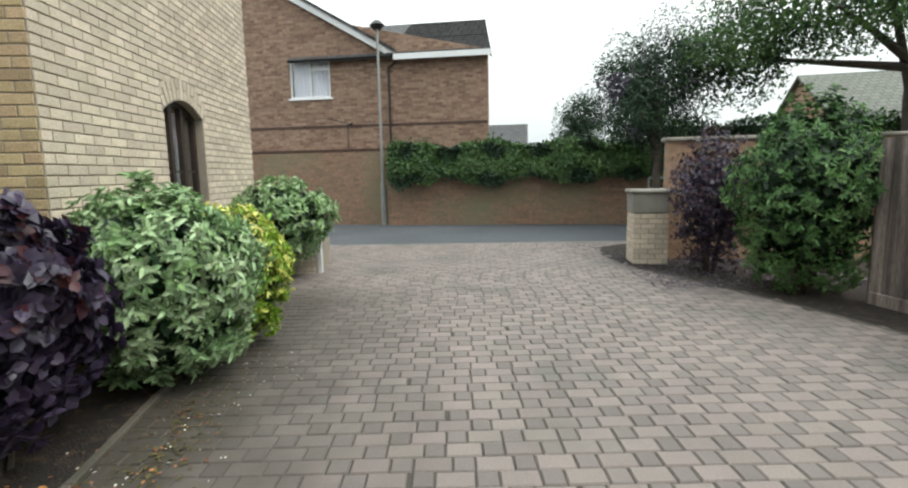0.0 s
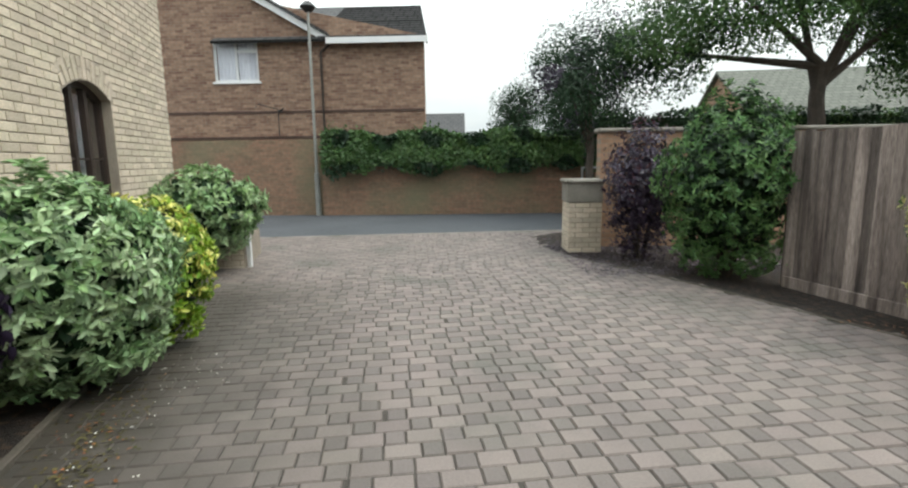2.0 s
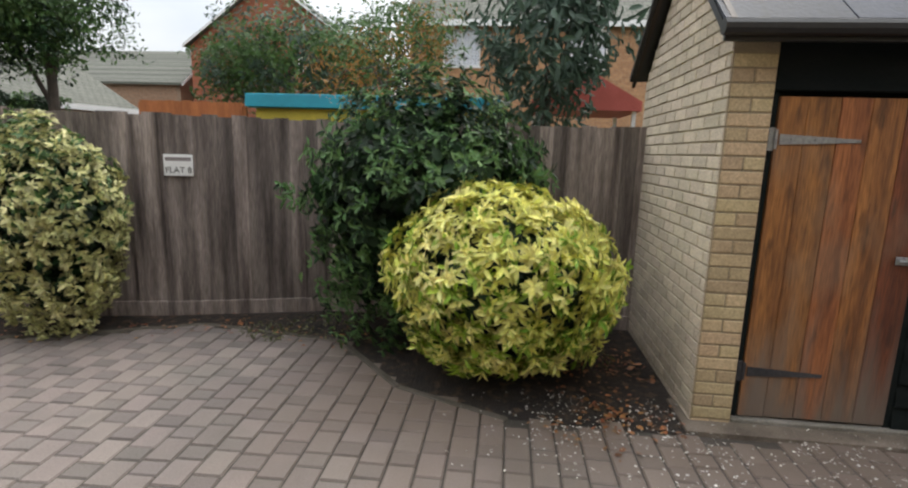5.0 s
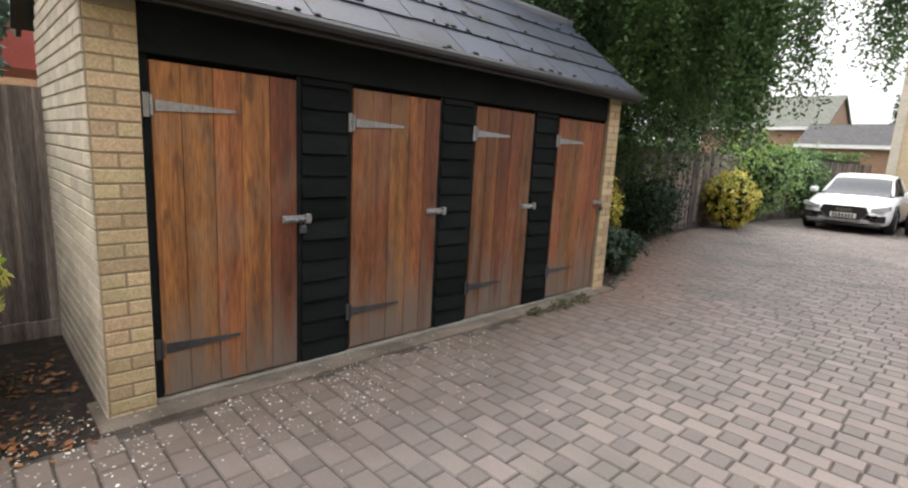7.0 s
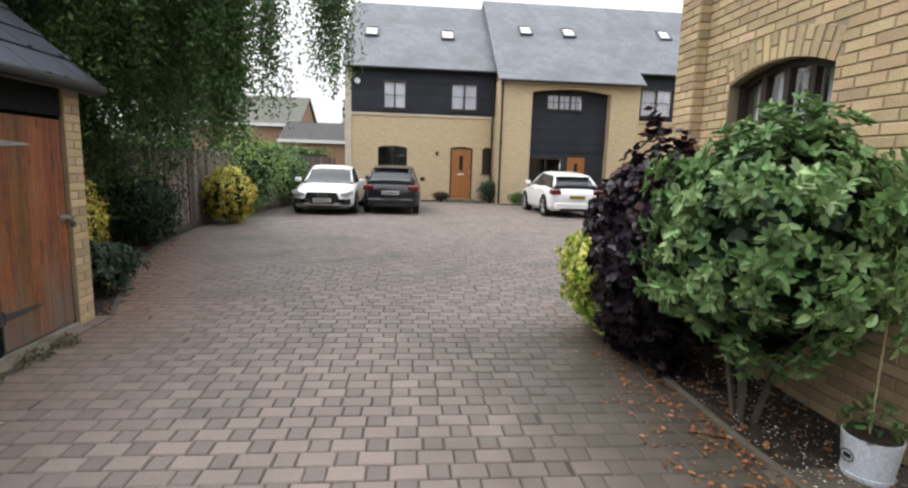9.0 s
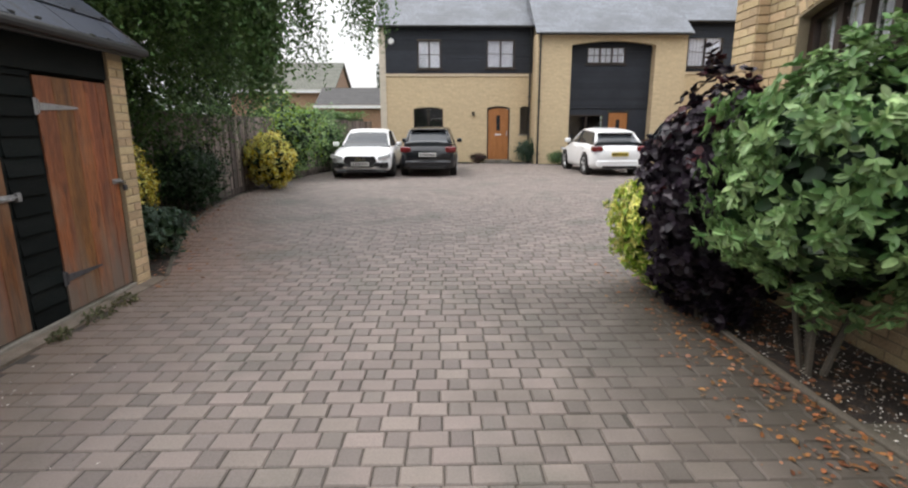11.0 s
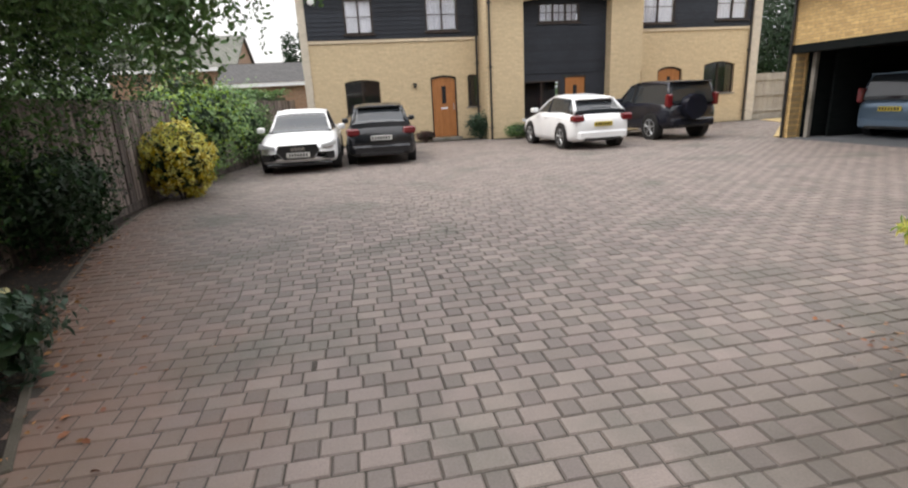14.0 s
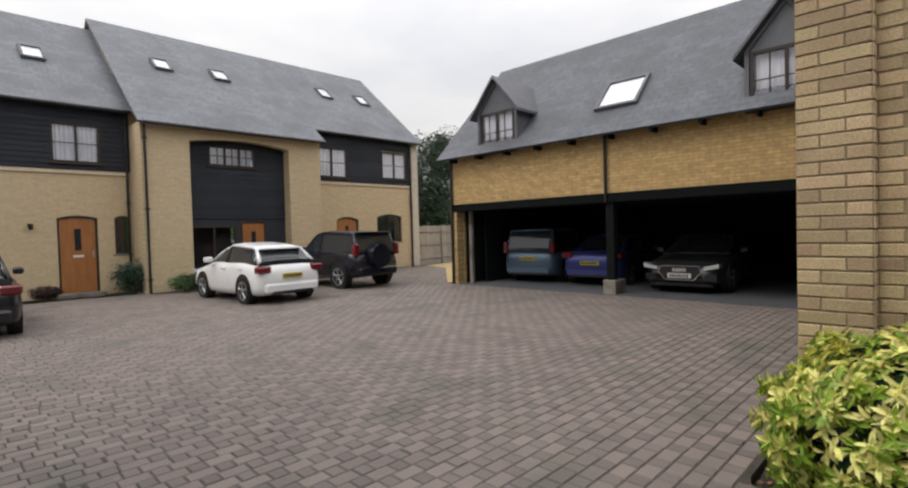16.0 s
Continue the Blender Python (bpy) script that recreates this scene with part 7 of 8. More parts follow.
sg = thing("sign", frame_m((5.68, 2.8), (6.1, 1.45)) @ pose(0.16, -0.012, 0.04), "small white sign lettered FLAT 8 on the fence", "sign")
bm = bmesh.new()
box(bm, -0.115, 0.115, -0.006, 0.0, 1.19, 1.37, 0.002)
part("board", bm, M_WHITE, sg)
fc_ = bpy.data.curves.new("lettering", "FONT")
fc_.body, fc_.size, fc_.extrude, fc_.align_x = "FLAT 8", 0.07, 0.001, "CENTER"
fc_.materials.append(M_BLACK)
place(new("lettering", fc_), W(sg) @ pose(0, -0.008, 1.215, 90, 0, 0), sg)
bm = bmesh.new()
box(bm, -0.1, 0.1, -0.0085, -0.006, 1.315, 1.345)
part("small_print", bm, mat("grey_print", (0.25, 0.22, 0.22), bump=0), sg)

pot = thing("plant_pot", pose(-0.9, -3.33, 0), "pale enamel pot with a small staked plant by the wall", "plant pot")
bm = bmesh.new()
cyl(bm, (0, 0, 0.0), (0, 0, 0.24), 0.11, 0.135, 24)
cyl(bm, (0, 0, 0.025), (0, 0, 0.04), 0.119, 0.12, 24)
part("pot", bm, mat("pale_enamel", (0.62, 0.66, 0.74), (0.55, 0.6, 0.68), rough=0.35, bump=0.05), pot)
bm = bmesh.new()
cyl(bm, (0, 0, 0.235), (0, 0, 0.248), 0.125, 0.125, 20)
part("compost", bm, M_SOIL, pot)
bm = bmesh.new()
cyl(bm, (0.02, 0, 0.24), (0.03, 0.01, 0.85), 0.006, 0.006, 6)
part("cane", bm, mat("cane", (0.5, 0.42, 0.25)), pot)
bm = bmesh.new()
for k in range(18):
    a0, a1 = 2 * math.pi * k / 18, 2 * math.pi * (k + 1) / 18
    cyl(bm, (0.129, 0.04 * math.cos(a0), 0.13 + 0.03 * math.sin(a0)), (0.129, 0.04 * math.cos(a1), 0.13 + 0.03 * math.sin(a1)), 0.003, 0.003, 4)
box(bm, 0.126, 0.131, -0.02, 0.02, 0.12, 0.14)
part("emblem", bm, M_BLACK, pot)
p_, u_ = blob_points(70, (0.12, 0.12, 0.1), seed=4)
ob = new("foliage", leaves_mesh("foliage", p_ + np.array([0.02, 0, 0.32]), u_, 0.06, L_GREEN))
tagged(place(ob, W(pot), pot), kind="stuff")

# paving slab beside the pot, and the edging along the beds
slab("path_slab", [(-1.3, -3.4), (-0.36, -3.4), (-0.36, -2.2), (-1.3, -2.2)], -0.05, 0.008, M_KERB)


def edging(name, pts, h=0.03, w=0.05):
    """Concrete edging lengths laid end to end along a line."""
    th = thing(name, pose(pts[0][0], pts[0][1], 0), "", "", "", "structure")
    for p0, p1 in zip(pts, pts[1:]):
        ln = math.dist(p0, p1)
        n = max(1, round(ln / 0.9))
        for i in range(n):
            bm = bmesh.new()
            box(bm, ln * i / n + 0.002, ln * (i + 1) / n - 0.002, -w / 2, w / 2, -0.05, h, 0.006)
            part("edging_length", bm, M_KERB, th, "", frame_m(p0, p1))
    return th


edging("kerb_2", [(-0.43, -5.9), (-0.44, -3.6), (-0.75, 0.0), (-1.0, 2.0), (-1.3, 3.4), (-1.78, 5.6), (-2.1, 7.3)])
edging("kerb_3", [(4.34, -0.2), (4.64, 0.5), (5.36, 1.12), (5.52, 2.35), (5.17, 3.1), (4.67, 4.37), (4.35, 5.3), (3.91, 6.3), (3.4, 7.3)], 0.006)
edging("kerb_4", [(6.1, -16.0), (6.22, -13.0), (5.92, -10.5), (5.52, -9.0), (4.87, -7.3), (4.4, -6.2)], 0.01)

cb = thing("storage_box", pose(5.3, -7.35, 0, 0, 0, 12), "faded yellow-green storage box behind low shrubs", "box")
bm = bmesh.new()
box(bm, -0.26, 0.26, -0.2, 0.2, 0, 0.4, 0.02)
part("body", bm, mat("faded_yellow_green", (0.42, 0.42, 0.16), (0.35, 0.34, 0.13)), cb)
bm = bmesh.new()
box(bm, -0.29, 0.29, -0.23, 0.23, 0.4, 0.45, 0.015)
part("lid", bm, mat("faded_lid", (0.5, 0.47, 0.25), (0.42, 0.4, 0.2)), cb)


# ---- litter on the ground ----
def scatter(name, n, boxr, material, size, z=0.006, poly=None, seed=1, dens=None):
    r = np.random.default_rng(seed)
    p = np.stack([r.uniform(boxr[0], boxr[1], n), r.uniform(boxr[2], boxr[3], n), np.full(n, z) + r.uniform(0, 0.006, n)], axis=1)
    if dens is not None:
        p = p[dens(p) > r.random(n)]
    u = np.tile(np.array([0.0, 0.0, 1.0]), (len(p), 1))
    me = leaves_mesh(name, p, u, size, material, 0.6, 0.0, 0.5, 0.12)
    return tagged(new(name, me), kind="stuff")


def near_line(pts, reach):
    """A falloff with the distance from a line of points."""
    def f(p):
        d = np.full(len(p), 9.0)
        for (ax, ay), (bx, by) in zip(pts, pts[1:]):
            t = np.clip(((p[:, 0] - ax) * (bx - ax) + (p[:, 1] - ay) * (by - ay)) / ((bx - ax) ** 2 + (by - ay) ** 2), 0, 1)
            d = np.minimum(d, np.hypot(p[:, 0] - ax - t * (bx - ax), p[:, 1] - ay - t * (by - ay)))
        return np.exp(-(d / reach) ** 2) * (0.35 + 0.65 * (noise3(p, 5.0) > -0.1))
    return f


scatter("fallen_leaves", 4200, (-0.45, 0.5, -7.0, -2.4), L_LITTER, 0.032, dens=near_line([(-0.36, -6.0), (-0.3, -2.5)], 0.28), seed=31)
scatter("fallen_leaves", 900, (-1.4, 0.1, 1.2, 3.6), L_LITTER, 0.022, dens=near_line([(-0.75, 1.4), (-1.0, 3.4)], 0.25), seed=32)
scatter("fallen_petals", 500, (-1.3, 0.3, 1.2, 4.0), L_PALELITTER, 0.018, dens=near_line([(-0.6, 1.0), (-0.9, 3.6)], 0.35), seed=33)
scatter("fallen_petals", 9000, (3.0, 4.75, -5.6, 0.3), L_PALELITTER, 0.0145, dens=near_line([(4.35, -0.6), (4.15, -1.6), (4.3, -3.4)], 0.42), seed=34)
scatter("moss_tufts", 5200, (-1.3, 0.3, 1.4, 3.6), L_MOSS, 0.022, dens=near_line([(-0.55, 1.5), (-0.72, 2.2), (-0.95, 3.2)], 0.17), seed=41)
scatter("fallen_petals", 1400, (-1.35, -0.5, -6.2, -2.4), L_PALELITTER, 0.016, z=0.012, seed=42)
scatter("fallen_leaves", 1500, (3.9, 5.6, -1.25, 0.4), L_LITTER, 0.035, dens=near_line([(4.45, -0.8), (5.4, -0.9)], 0.3), seed=35)
scatter("fallen_leaves", 1400, (4.4, 6.0, 0.6, 4.2), L_LITTER, 0.03, dens=near_line([(5.4, 1.0), (5.6, 2.3), (5.2, 3.2), (4.7, 4.4)], 0.2), seed=36)
scatter("fallen_leaves", 2400, (3.6, 6.4, -13.5, -5.8), L_LITTER, 0.04, dens=near_line([(4.3, -5.9), (4.9, -7.4), (5.6, -9.2), (5.9, -11)], 0.4), seed=37)
scatter("fallen_leaves", 900, (-1.4, -0.45, -6.4, 2.0), L_LITTER, 0.04, z=0.012, seed=38)
scatter("chippings", 2600, (3.1, 6.0, 6.2, 8.6), M_GRAVEL, 0.04, z=0.003, seed=39)
scatter("chippings", 1200, (2.2, 3.6, 8.0, 10.2), M_GRAVEL, 0.03, z=0.003, dens=near_line([(3.2, 8.2), (3.0, 9.9)], 0.35), seed=40)
for i, (x, y, s) in enumerate(((4.3, -5.0, 0.09), (4.3, -5.35, 0.08), (4.32, -4.6, 0.06), (5.45, 1.33, 0.17), (5.3, 1.7, 0.14), (5.2, -0.75, 0.14))):
    wd = thing("weed", pose(x, y, 0), "small weed rooted in the paving's edge", "weed")
    p_, u_ = blob_points(130, (s, s * 1.5, s * 0.5), seed=50 + i)
    ob = new("leaves", leaves_mesh("leaves", p_ + np.array([0, 0, s * 0.45]), u_, 0.032, L_WEED))
    tagged(place(ob, W(wd), wd), kind="stuff")


# ---- hedges ----
def hedge(name, p0, p1, z0, z1, depth, n, leaf, size, label, seed=1, second=None, ragged=0.3, y_off=0.0):
    th = thing(name, pose(p0[0], p0[1], 0), label, "hedge")
    r = np.random.default_rng(seed)
    ln = math.dist(p0, p1)
    u = r.random(n)
    s = r.random(n)
    zz = z0 + (z1 - z0) * r.random(n)
    q = np.stack([u * ln, np.zeros(n), np.zeros(n)], axis=1)
    wave = noise3(q, 1.7) * ragged + noise3(q, 4.0) * ragged * 0.5
    front = r.random(n) < 0.62
    yy = np.where(front, -depth / 2 - wave * 0.4 + r.random(n) * 0.15, (r.random(n) - 0.5) * depth)
    zz = np.where(front, z0 - wave * 0.9 * (r.random(n) < 0.9) + (z1 - z0 + wave * 0.9 + wave * 0.4) * s, z1 + wave * 0.4 - r.random(n) * 0.2)
    pts = np.stack([u * ln, yy + y_off, zz], axis=1)
    pts[:, 1] += noise3(pts, 3.1) * 0.12
    d = np.stack([np.zeros(n), np.where(front, -1.0, -0.3), np.where(front, 0.1, 1.0)], axis=1)
    m = frame_m(p0, p1)
    if second is not None:
        sel = noise3(pts, 3.0) > 0.15
        ob = new("second_leaves", leaves_mesh("second_leaves", pts[sel], d[sel], size, second, 0.7))
        tagged(place(ob, m, th), kind="stuff")
        pts, d = pts[~sel], d[~sel]
    ob = new("leaves", leaves_mesh("leaves", pts, d, size, leaf, 0.7))
    tagged(place(ob, m, th), kind="stuff")
    for i in range(int(ln / 0.6)):
        bm = bmesh.new()
        x = i * 0.6 + random.uniform(-0.1, 0.1)
        cyl(bm, (x, 0.0, z0 + 0.02), (x + random.uniform(-0.2, 0.2), random.uniform(-0.1, 0.1), z1 - 0.1), 0.02, 0.008, 5)
        part("stem", bm, M_BARK, th, "", m)
    # solid box in the dark leaf colour stands for shade within the hedge
    bm = bmesh.new()
    box(bm, 0.1, ln - 0.1, -depth * 0.28 + y_off, depth * 0.28 + y_off, z0 + 0.1, z1 - 0.15)
    part("inner_mass", bm, L_DARK, th, "", m)
    return th


hedge("ivy_hedge", (-1.75, 14.9), (5.4, 14.3), 1.25, 2.28, 0.7, 15000, L_GREEN, 0.085, "dense ivy hedge spilling over a stained brick wall", 61, L_DARK, 0.35)
hedge("boundary_hedge", (5.4, 14.3), (16.0, 13.4), 1.2, 2.7, 1.0, 9000, L_DARK, 0.09, "dark boundary hedge along the road", 62, L_GREEN, 0.4)
hedge("boundary_hedge", (5.2, -23.6), (6.9, -16.5), 0.1, 2.0, 1.0, 7000, L_GREEN, 0.09, "leafy boundary hedge beside the parked cars", 63, L_BRIGHT, 0.4)


# ---- distant houses ----
def far_house(name, p0, p1, depth, eave, ridge, wall_m, roof_m, label, windows=(), gable_front=False, white=True):
    """A plain house with real openings; p0 to p1 is the side that faces the camera."""
    th = thing(name, pose(p0[0], p0[1], 0), label, "house")
    ln = math.dist(p0, p1)
    m = frame_m(p0, p1)
    top = (lambda u: eave + (ridge - eave) * (1 - abs(u / ln * 2 - 1))) if gable_front else eave
    wall("wall_front", p0, p1, 0, top, wall_m, th, [w + (0,) for w in windows], 0.25)
    c = lambda u, v: tuple((m @ Vector((u, v, 0)))[:2])
    side = (lambda u: eave + (ridge - eave) * (1 - abs((u - 0.25) / (depth - 0.5) * 2 - 1)) - 0.05) if not gable_front else eave
    wall("wall_side", c(ln, 0.252), c(ln, depth), 0, side, wall_m, th)
    wall("wall_side", c(0, depth), c(0, 0.252), 0, side, wall_m, th)
    wall("wall_back", c(ln - 0.25, depth), c(0.25, depth), 0, eave, wall_m, th)
    for w in windows:
        make_window("window", th, m @ pose(w[0], 0, w[2]), w[1] - w[0], w[3] - w[2], 0, M_WHITE if white else M_BROWN, 2, (1, 2), setback=0.03)
    if gable_front:
        for sgn in (0, 1):
            bm = bmesh.new()
            if sgn:
                poly_prism(bm, [(ln / 2, ridge), (ln + 0.3, eave - 0.15), (ln + 0.3, eave), (ln / 2, ridge + 0.15)], -0.3, depth + 0.2)
            else:
                poly_prism(bm, [(ln / 2, ridge), (ln / 2, ridge + 0.15), (-0.3, eave), (-0.3, eave - 0.15)], -0.3, depth + 0.2)
            part("roof", bm, roof_m, th, "", m)
            bm = bmesh.new()
            xx = (ln / 2, ln + 0.3) if sgn else (-0.3, ln / 2)
            zz = (ridge - 0.02, eave - 0.2) if sgn else (eave - 0.2, ridge - 0.02)
            poly_prism(bm, [(xx[0], zz[0]), (xx[1], zz[1]), (xx[1], zz[1] + 0.15), (xx[0], zz[0] + 0.15)], -0.36, -0.31)
            part("barge_board", bm, M_WHITE, th, "", m)
    else:
        a = math.degrees(math.atan2(ridge - eave, depth / 2))
        sl = math.hypot(ridge - eave, depth / 2 + 0.3)
        for mm in (m @ pose(-0.2, -0.3, eave - 0.15), m @ pose(ln + 0.2, depth + 0.3, eave - 0.15, 0, 0, 180)):
            bm = bmesh.new()
            box(bm, 0, ln + 0.4, 0, 0.1, 0, sl + 0.1)
            part("roof", bm, roof_m, th, "", mm @ pose(0, 0, 0, a - 90, 0, 0))
        bm = bmesh.new()
        box(bm, -0.2, ln + 0.2, -0.34, -0.3, eave - 0.3, eave - 0.08)
        part("fascia", bm, M_WHITE, th, "", m)
    return th


far_house("orange_brick_house", (30, 17.9), (30, 8.6), 9, 6.9, 10.3, M_ORANGE, M_TILE_G, "orange-red brick house with a tall plain gable", [(6.2, 7.0, 5.6, 6.4)], True)
far_house("tan_house", (30.5, 19.0), (36.5, 19.0), 12, 4.9, 7.0, M_TAN, M_TILE_G, "tan brick house with a grey roof and white barge boards", [(1.5, 2.6, 2.6, 3.8)], True)
far_house("brick_house_east", (22, 3.9), (22, -16.0), 8, 6.4, 9.4, M_TAN_B, M_TILE_G, "orange-brown brick house with white windows behind the gardens", [(1.3, 2.7, 4.7, 6.05), (6.0, 7.4, 4.7, 6.05), (3.6, 4.8, 1.2, 2.4), (10.0, 11.4, 4.7, 6.05)])
far_house("bungalow", (13.5, 19.0), (24.0, 17.0), 8, 3.0, 5.2, M_TAN, M_TILE_G, "low tan bungalow with a grey roof beyond the trees", [(2.0, 3.6, 1.0, 2.2), (6.0, 7.6, 1.0, 2.2)])
far_house("tiled_house", (-4.0, 30.0), (3.2, 29.5), 5, 3.0, 4.3, M_RED, M_TILE, "low dark-roofed house beyond the garden wall", [(2.0, 3.2, 1.2, 2.3)])
far_house("grey_roof_house", (18.5, -44.0), (10.4, -44.0), 9, 4.5, 7.0, M_TAN, M_TILE_G, "house with a mossy grey roof far beyond the fence", [])
far_house("low_house", (11.0, -41.0), (4.0, -41.0), 6, 3.2, 4.6, M_TAN, M_TILE, "low dark-roofed house far beyond the hedge", [])

hut = thing("garden_hut", pose(10.9, 2.2, 0), "yellow garden hut with a bright teal roof edge", "shed")
bm = bmesh.new()
box(bm, -0.9, 1.2, -2.0, 1.9, 0, 2.12)
part("wall", bm, M_YELLOW, hut)
for i in range(12):
    bm = bmesh.new()
    box(bm, -0.912, -0.9, -2.0, 1.9, 0.1 + i * 0.165, 0.1 + i * 0.165 + 0.155)
    part("board", bm, M_YELLOW, hut)
bm = bmesh.new()
box(bm, -1.05, 1.35, -2.15, 2.02, 2.125, 2.34, 0.01)
part("roof", bm, M_TEAL, hut)
fence("orange_fence", [(9.9, 6.1), (10.0, 4.35)], 2.2, "orange-stained board fence behind the hut", 0.14, M_ORFENCE, seed=12, pieces=False)
aw = thing("awning", pose(11.5, -1.35, 0), "faded red garden awning on white posts", "awning")
bm = bmesh.new()
poly_prism(bm, [(-0.9, 2.25), (0.9, 2.25), (0.9, 2.4), (0.0, 2.9), (-0.9, 2.4)], -0.9, 0.9)
part("canopy", bm, M_REDPAINT, aw, "", pose(11.5, -1.35, 0, 0, 0, 90))
for dx in (-0.8, 0.8):
    for dy in (-0.8, 0.8):
        bm = bmesh.new()
        box(bm, dx - 0.03, dx + 0.03, dy - 0.03, dy + 0.03, 0, 2.25)
        part("leg", bm, M_WHITE, aw)

# ---- garden trees and far greenery ----
tree("broadleaf_tree", 9.2, -0.55, 2.2, 0.08, [(0, 0, 3.0, 0.85, 0.95, 1.25), (0.2, -0.4, 3.9, 0.6, 0.6, 0.7)], L_BLUEGREEN, 0.17, 2200, "tall grey-green tree with long drooping leaves", seed=71, width=0.35, droop=1.2)
tree("garden_tree", 16.4, 6.3, 3.0, 0.14, [(0, 0, 4.0, 1.8, 2.3, 1.3), (0.3, 1.6, 3.6, 1.4, 1.4, 1.1), (0, -1.7, 3.7, 1.4, 1.3, 1.1)], L_GREEN, 0.13, 1900, "rounded green garden tree before the orange gable", seed=72, second=L_BLUEGREEN)
tree("rowan", 8.6, 1.55, 2.4, 0.05, [(0, 0, 2.55, 0.5, 0.8, 0.6), (0.2, -0.5, 3.0, 0.4, 0.45, 0.6), (0, 0.7, 2.5, 0.4, 0.5, 0.4)], L_ORANGE, 0.07, 1500, "slender tree with orange-tinged feathery leaves", seed=73, width=0.25)
tree("garden_tree", 19.0, 3.4, 3.4, 0.15, [(0, 0, 5.0, 1.5, 1.7, 1.5), (0, 1.8, 4.6, 1.3, 1.3, 1.1)], L_GREEN, 0.15, 1300, "green garden tree beside the brown brick house", seed=74)
tree("conifer", 7.4, 22.0, 3.0, 0.15, [(0, 0, 3.0, 1.5, 1.4, 1.7), (0.2, 0, 4.2, 1.0, 1.0, 1.0)], L_DARK, 0.12, 2400, "dark evergreen tree behind the garden wall", seed=75)
tree("tall_tree", -20.5, -29.5, 5.5, 0.2, [(0, 0, 5.0, 2.2, 2.0, 2.4), (1.2, 1.0, 3.0, 1.6, 1.5, 1.8), (-1.0, 0, 6.8, 1.5, 1.4, 1.3)], L_DARK, 0.16, 1800, "dark green tree behind the terrace's end", seed=76)
tree("tall_tree", 12.7, 10.3, 3.4, 0.16, [(0, 0, 4.7, 1.7, 1.6, 1.9), (0.3, 1.6, 4.4, 1.6, 1.5, 1.6)], L_GREEN, 0.11, 2600, "leafy tree beyond the fence", seed=77, second=L_DARK)
for i, (x, y, h, s) in enumerate(((6.2, -56, 9.5, 1.0), (7.8, -57, 8.5, 0.9), (2.9, -56, 8.6, 0.8))):
    tree("conifer", x, y, h * 0.7, 0.15, [(0, 0, h * 0.45, s * 1.1, s * 1.1, h * 0.3), (0, 0, h * 0.75, s * 0.7, s * 0.7, h * 0.22)], L_DARK, 0.28, 700, "slim dark conifer on the skyline", seed=80 + i)
r_ = np.random.default_rng(90)
vp, vd = [], []
for i in range(70):
    a = 2 * math.pi * i / 70 + r_.uniform(-0.03, 0.03)
    d = r_.uniform(58, 72)
    rad = (r_.uniform(3, 5), r_.uniform(3, 5), r_.uniform(2.0, 3.2))
    p, u = blob_points(900, rad, 0.3, 2.5, 0.5, 100 + i)
    vp.append(p + np.array([d * math.cos(a), d * math.sin(a) - 4, r_.uniform(1.5, 2.6)]))
    vd.append(u)
tagged(new("distant_trees", leaves_mesh("distant_trees", np.concatenate(vp), np.concatenate(vd), 0.6, L_GREEN, 0.8)), "distant band of green trees", "tree", kind="stuff")

# ---- block paving ----
PB = {}
ROWH, LONG, SHORT, PERIOD = 0.134, 0.2, 0.115, 0.315


def paver_mesh(w, d, material):
    key = (round(w, 3), round(d, 3), material.name)
    if key not in PB:
        c = 0.007
        vs = [(0, 0, -0.05), (w, 0, -0.05), (w, d, -0.05), (0, d, -0.05), (0, 0, -c), (w, 0, -c), (w, d, -c), (0, d, -c), (c, c, 0), (w - c, c, 0), (w - c, d - c, 0), (c, d - c, 0)]
        fs = [(8, 9, 10, 11)] + [(i, (i + 1) % 4, 4 + (i + 1) % 4, 4 + i) for i in range(4)] + [(4 + i, 4 + (i + 1) % 4, 8 + (i + 1) % 4, 8 + i) for i in range(4)]
        PB[key] = mesh_of("paver", vs, fs, material)
    return PB[key]


def course_turn(v):
    """How far the courses turn, as a slope, and how far the columns have drifted, at a distance v up the drive."""
    t = min(1.0, max(0.0, (v + 0.4) / 3.2))
    return 0.08 * t * t * (3 - 2 * t), 0.04 * max(0.0, v - 1.2)


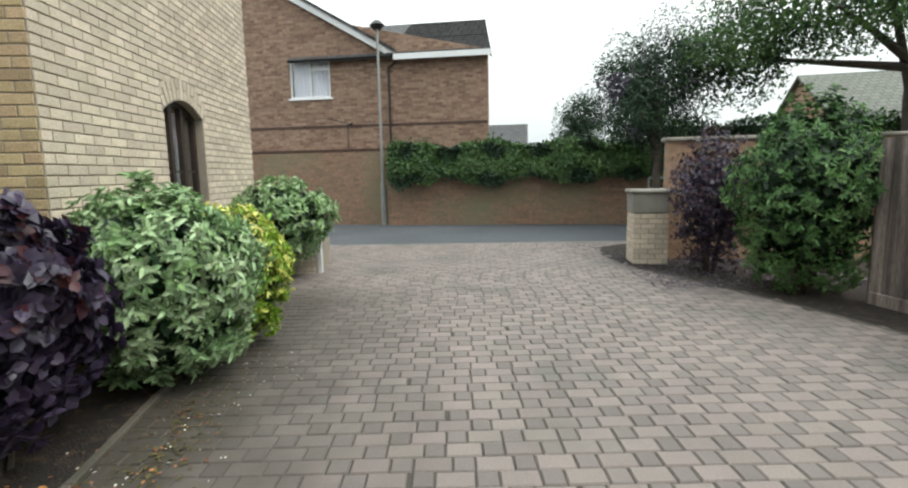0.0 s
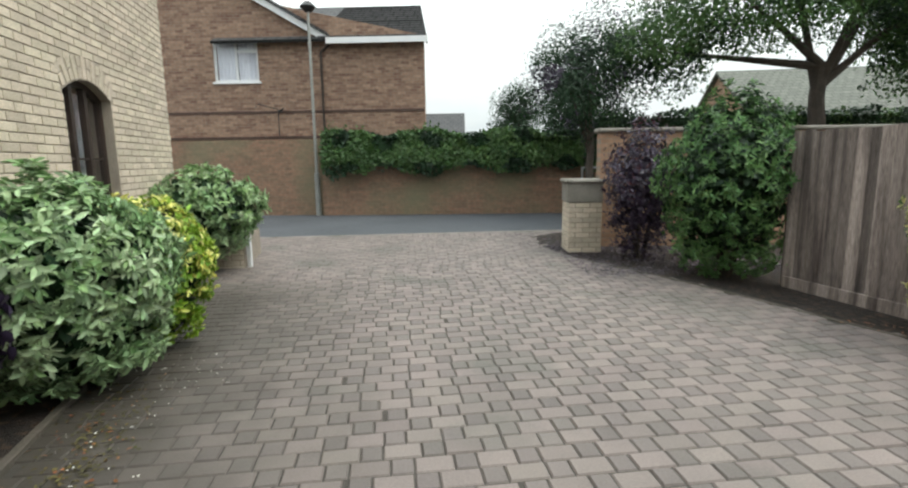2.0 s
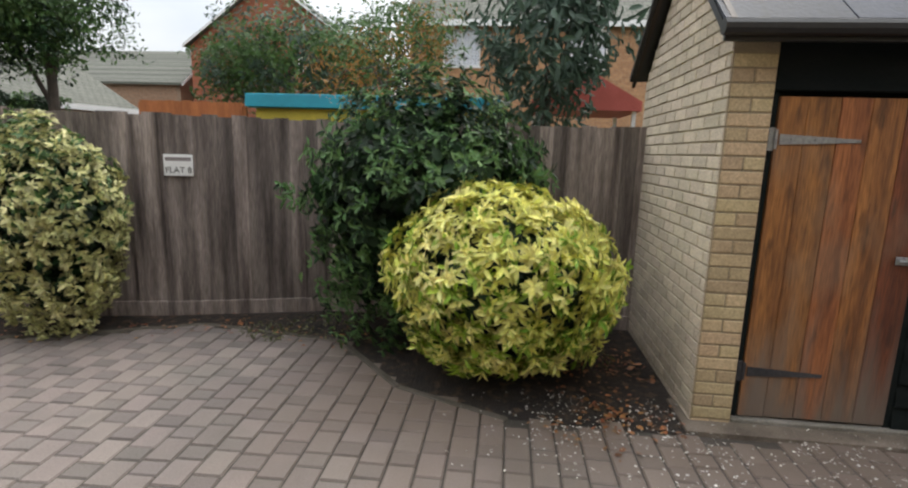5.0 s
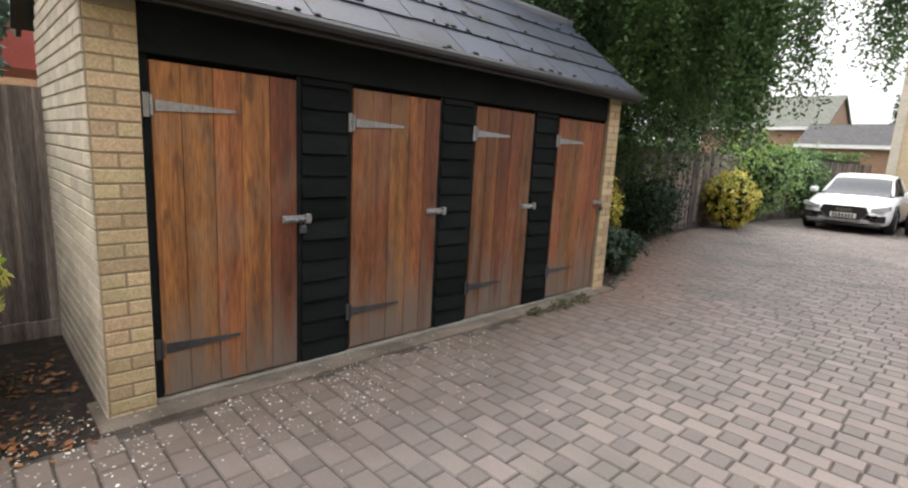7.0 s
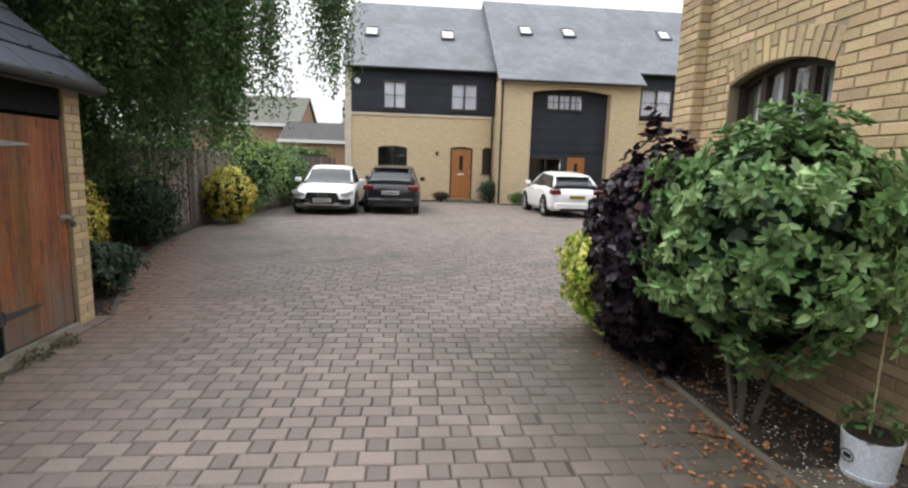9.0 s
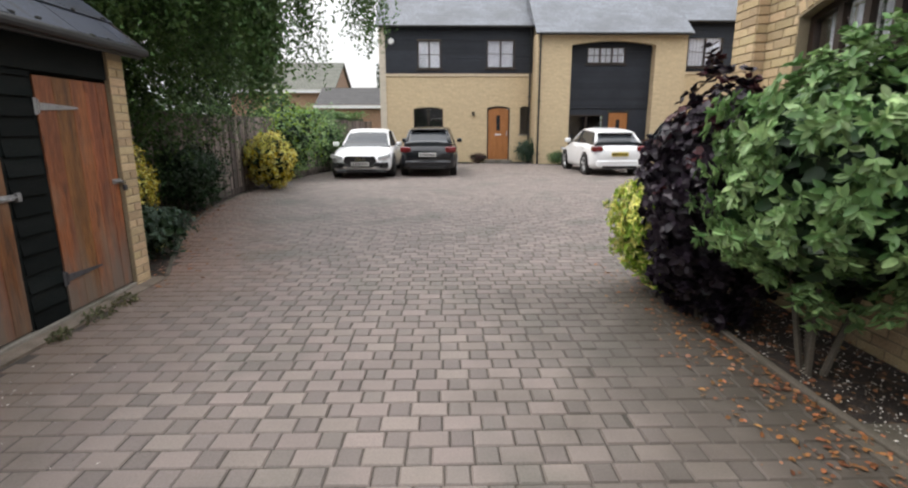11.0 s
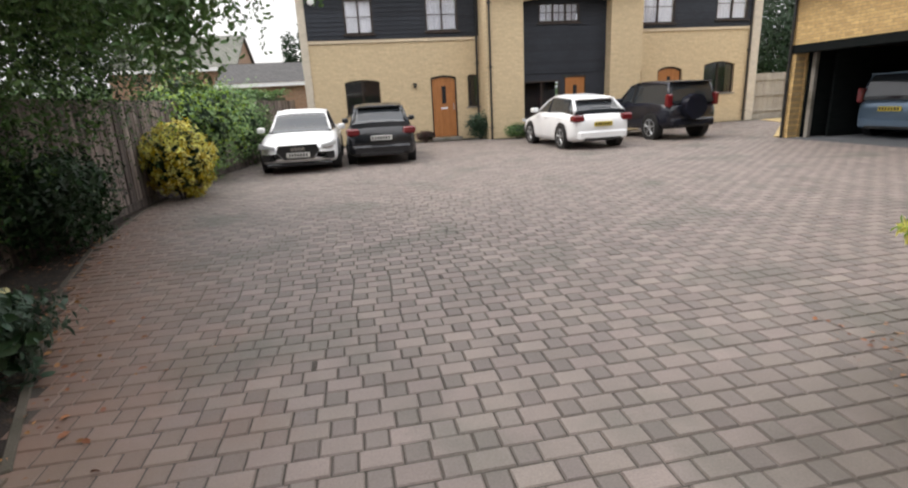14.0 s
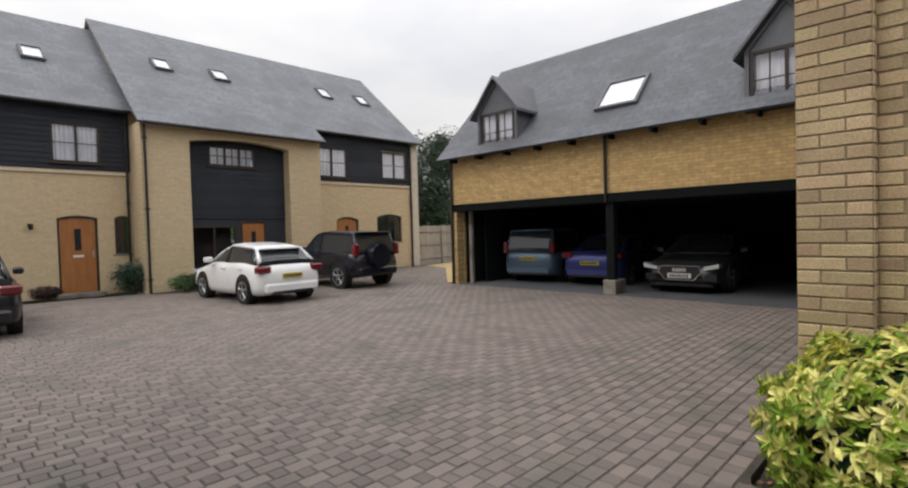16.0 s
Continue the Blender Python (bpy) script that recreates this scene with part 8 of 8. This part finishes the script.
# each course alternates a long pale block with a squarish darker one; the next course is shifted by half the period
packs = {True: ([], []), False: ([], [])}
rp = random.Random(21)
near_done = 0
for i in range(int((11.6 + 23.7) / ROWH)):
    y = 11.6 - i * ROWH
    row = round((y + 4.01) / ROWH)
    y = -4.01 + row * ROWH - ROWH / 2
    x = 3.24 - SHORT / 2 - 60 * PERIOD - (PERIOD / 2 if row % 2 else 0.0) + rp.uniform(-0.012, 0.012)
    slope, drift = course_turn(y)
    small = True
    while x < 6.6:
        w = (SHORT if small else LONG) + rp.uniform(-0.003, 0.003)
        cx, cy = x + w / 2, y + ROWH / 2
        ox, oy = -drift, slope * (cx - 1.0)
        if inside(cx + ox, cy + oy, DRIVE):
            g = 0.0035
            dz = rp.uniform(-0.003, 0.0015)
            if near_done < 300 and 1.2 < cx < 3.6 and -3.9 < cy < -1.0:
                ob = new("paver", paver_mesh((SHORT if small else LONG) - 2 * g, ROWH - 2 * g, M_PAVER_OBJ_S if small else M_PAVER_OBJ))
                place(ob, pose(x + g, y + g + oy, dz, rp.uniform(-0.4, 0.4), rp.uniform(-0.4, 0.4), math.degrees(slope) + rp.uniform(-0.5, 0.5)), drive)
                near_done += 1
            else:
                jv, jf = packs[small]
                b = len(jv)
                c = 0.007
                x0, x1 = x + g + ox, x + w - g + ox
                y0 = y + g + rp.uniform(-0.0015, 0.0015) + oy
                y1 = y + ROWH - g + rp.uniform(-0.0015, 0.0015) + course_turn(y + ROWH)[0] * (cx - 1.0)
                tx, ty = rp.uniform(-0.006, 0.006), rp.uniform(-0.006, 0.006)
                for (px, py, pz) in ((x0, y0, -0.01), (x1, y0, -0.01), (x1, y1, -0.01), (x0, y1, -0.01), (x0 + c, y0 + c, 0), (x1 - c, y0 + c, 0), (x1 - c, y1 - c, 0), (x0 + c, y1 - c, 0)):
                    jv.append((px - slope * (py - cy - oy), py + slope * (px - cx - ox), pz + (dz + tx * (px - cx - ox) + ty * (py - cy - oy) if pz == 0 else 0)))
                jf += [(b + 4, b + 5, b + 6, b + 7)] + [(b + q, b + (q + 1) % 4, b + 4 + (q + 1) % 4, b + 4 + q) for q in range(4)]
        x += w if rp.random() > 0.02 or small else w + 0.02
        small = not small
for small, m_ in ((True, M_PAVER_S), (False, M_PAVER)):
    jv, jf = packs[small]
    ob = new("paving_blocks", mesh_of("paving_blocks", jv, jf, m_))
    tagged(place(ob, Matrix(), drive), kind="stuff")

# ---- brick faces ----
lay_bricks(s_wall, 4.8, 0.0, 5.6, S_OPEN, M_BUFF, M_BUFF_J, lambda u, z: z < 4.0 and 0.3 < u < 3.3, 300)
p_ret = wall("pier_return", (-1.12, -5.807), (-1.219, -5.807), 0, 5.6, M_MORTAR, hs, (), 0.02)
lay_bricks(p_ret, 0.099, 0.0, 5.6, (), M_BUFF, M_BUFF_J, lambda u, z: z < 3.5, 60, bond="header")
lay_bricks(pier, 0.34, 0.0, 5.6, (), M_BUFF, M_BUFF_J, lambda u, z: z < 3.5, 120, bond="pier")
lay_bricks(n_wall, nl, 0.0, 6.2, N_OPEN, M_PALE, M_PALE_J, lambda u, z: u < 1.6 and 0.9 < z < 3.4, 300)
lay_bricks(n_south, 4.5, 0.0, 6.2, (), M_BUFF, M_BUFF_J, lambda u, z: u > 3.8 and z < 3.4, 120)
lay_bricks(g_n, SD, -0.05, sh_top, (), M_PALE, M_PALE_J, lambda u, z: True, 300)
lay_bricks(pier_n, 0.218, -0.05, 2.1, (), M_BUFF, M_BUFF_J, lambda u, z: True, 80, bond="corner")
lay_bricks(pier_s, 0.218, -0.05, 2.1, (), M_BUFF, M_BUFF_J, lambda u, z: True, 80, bond="corner")
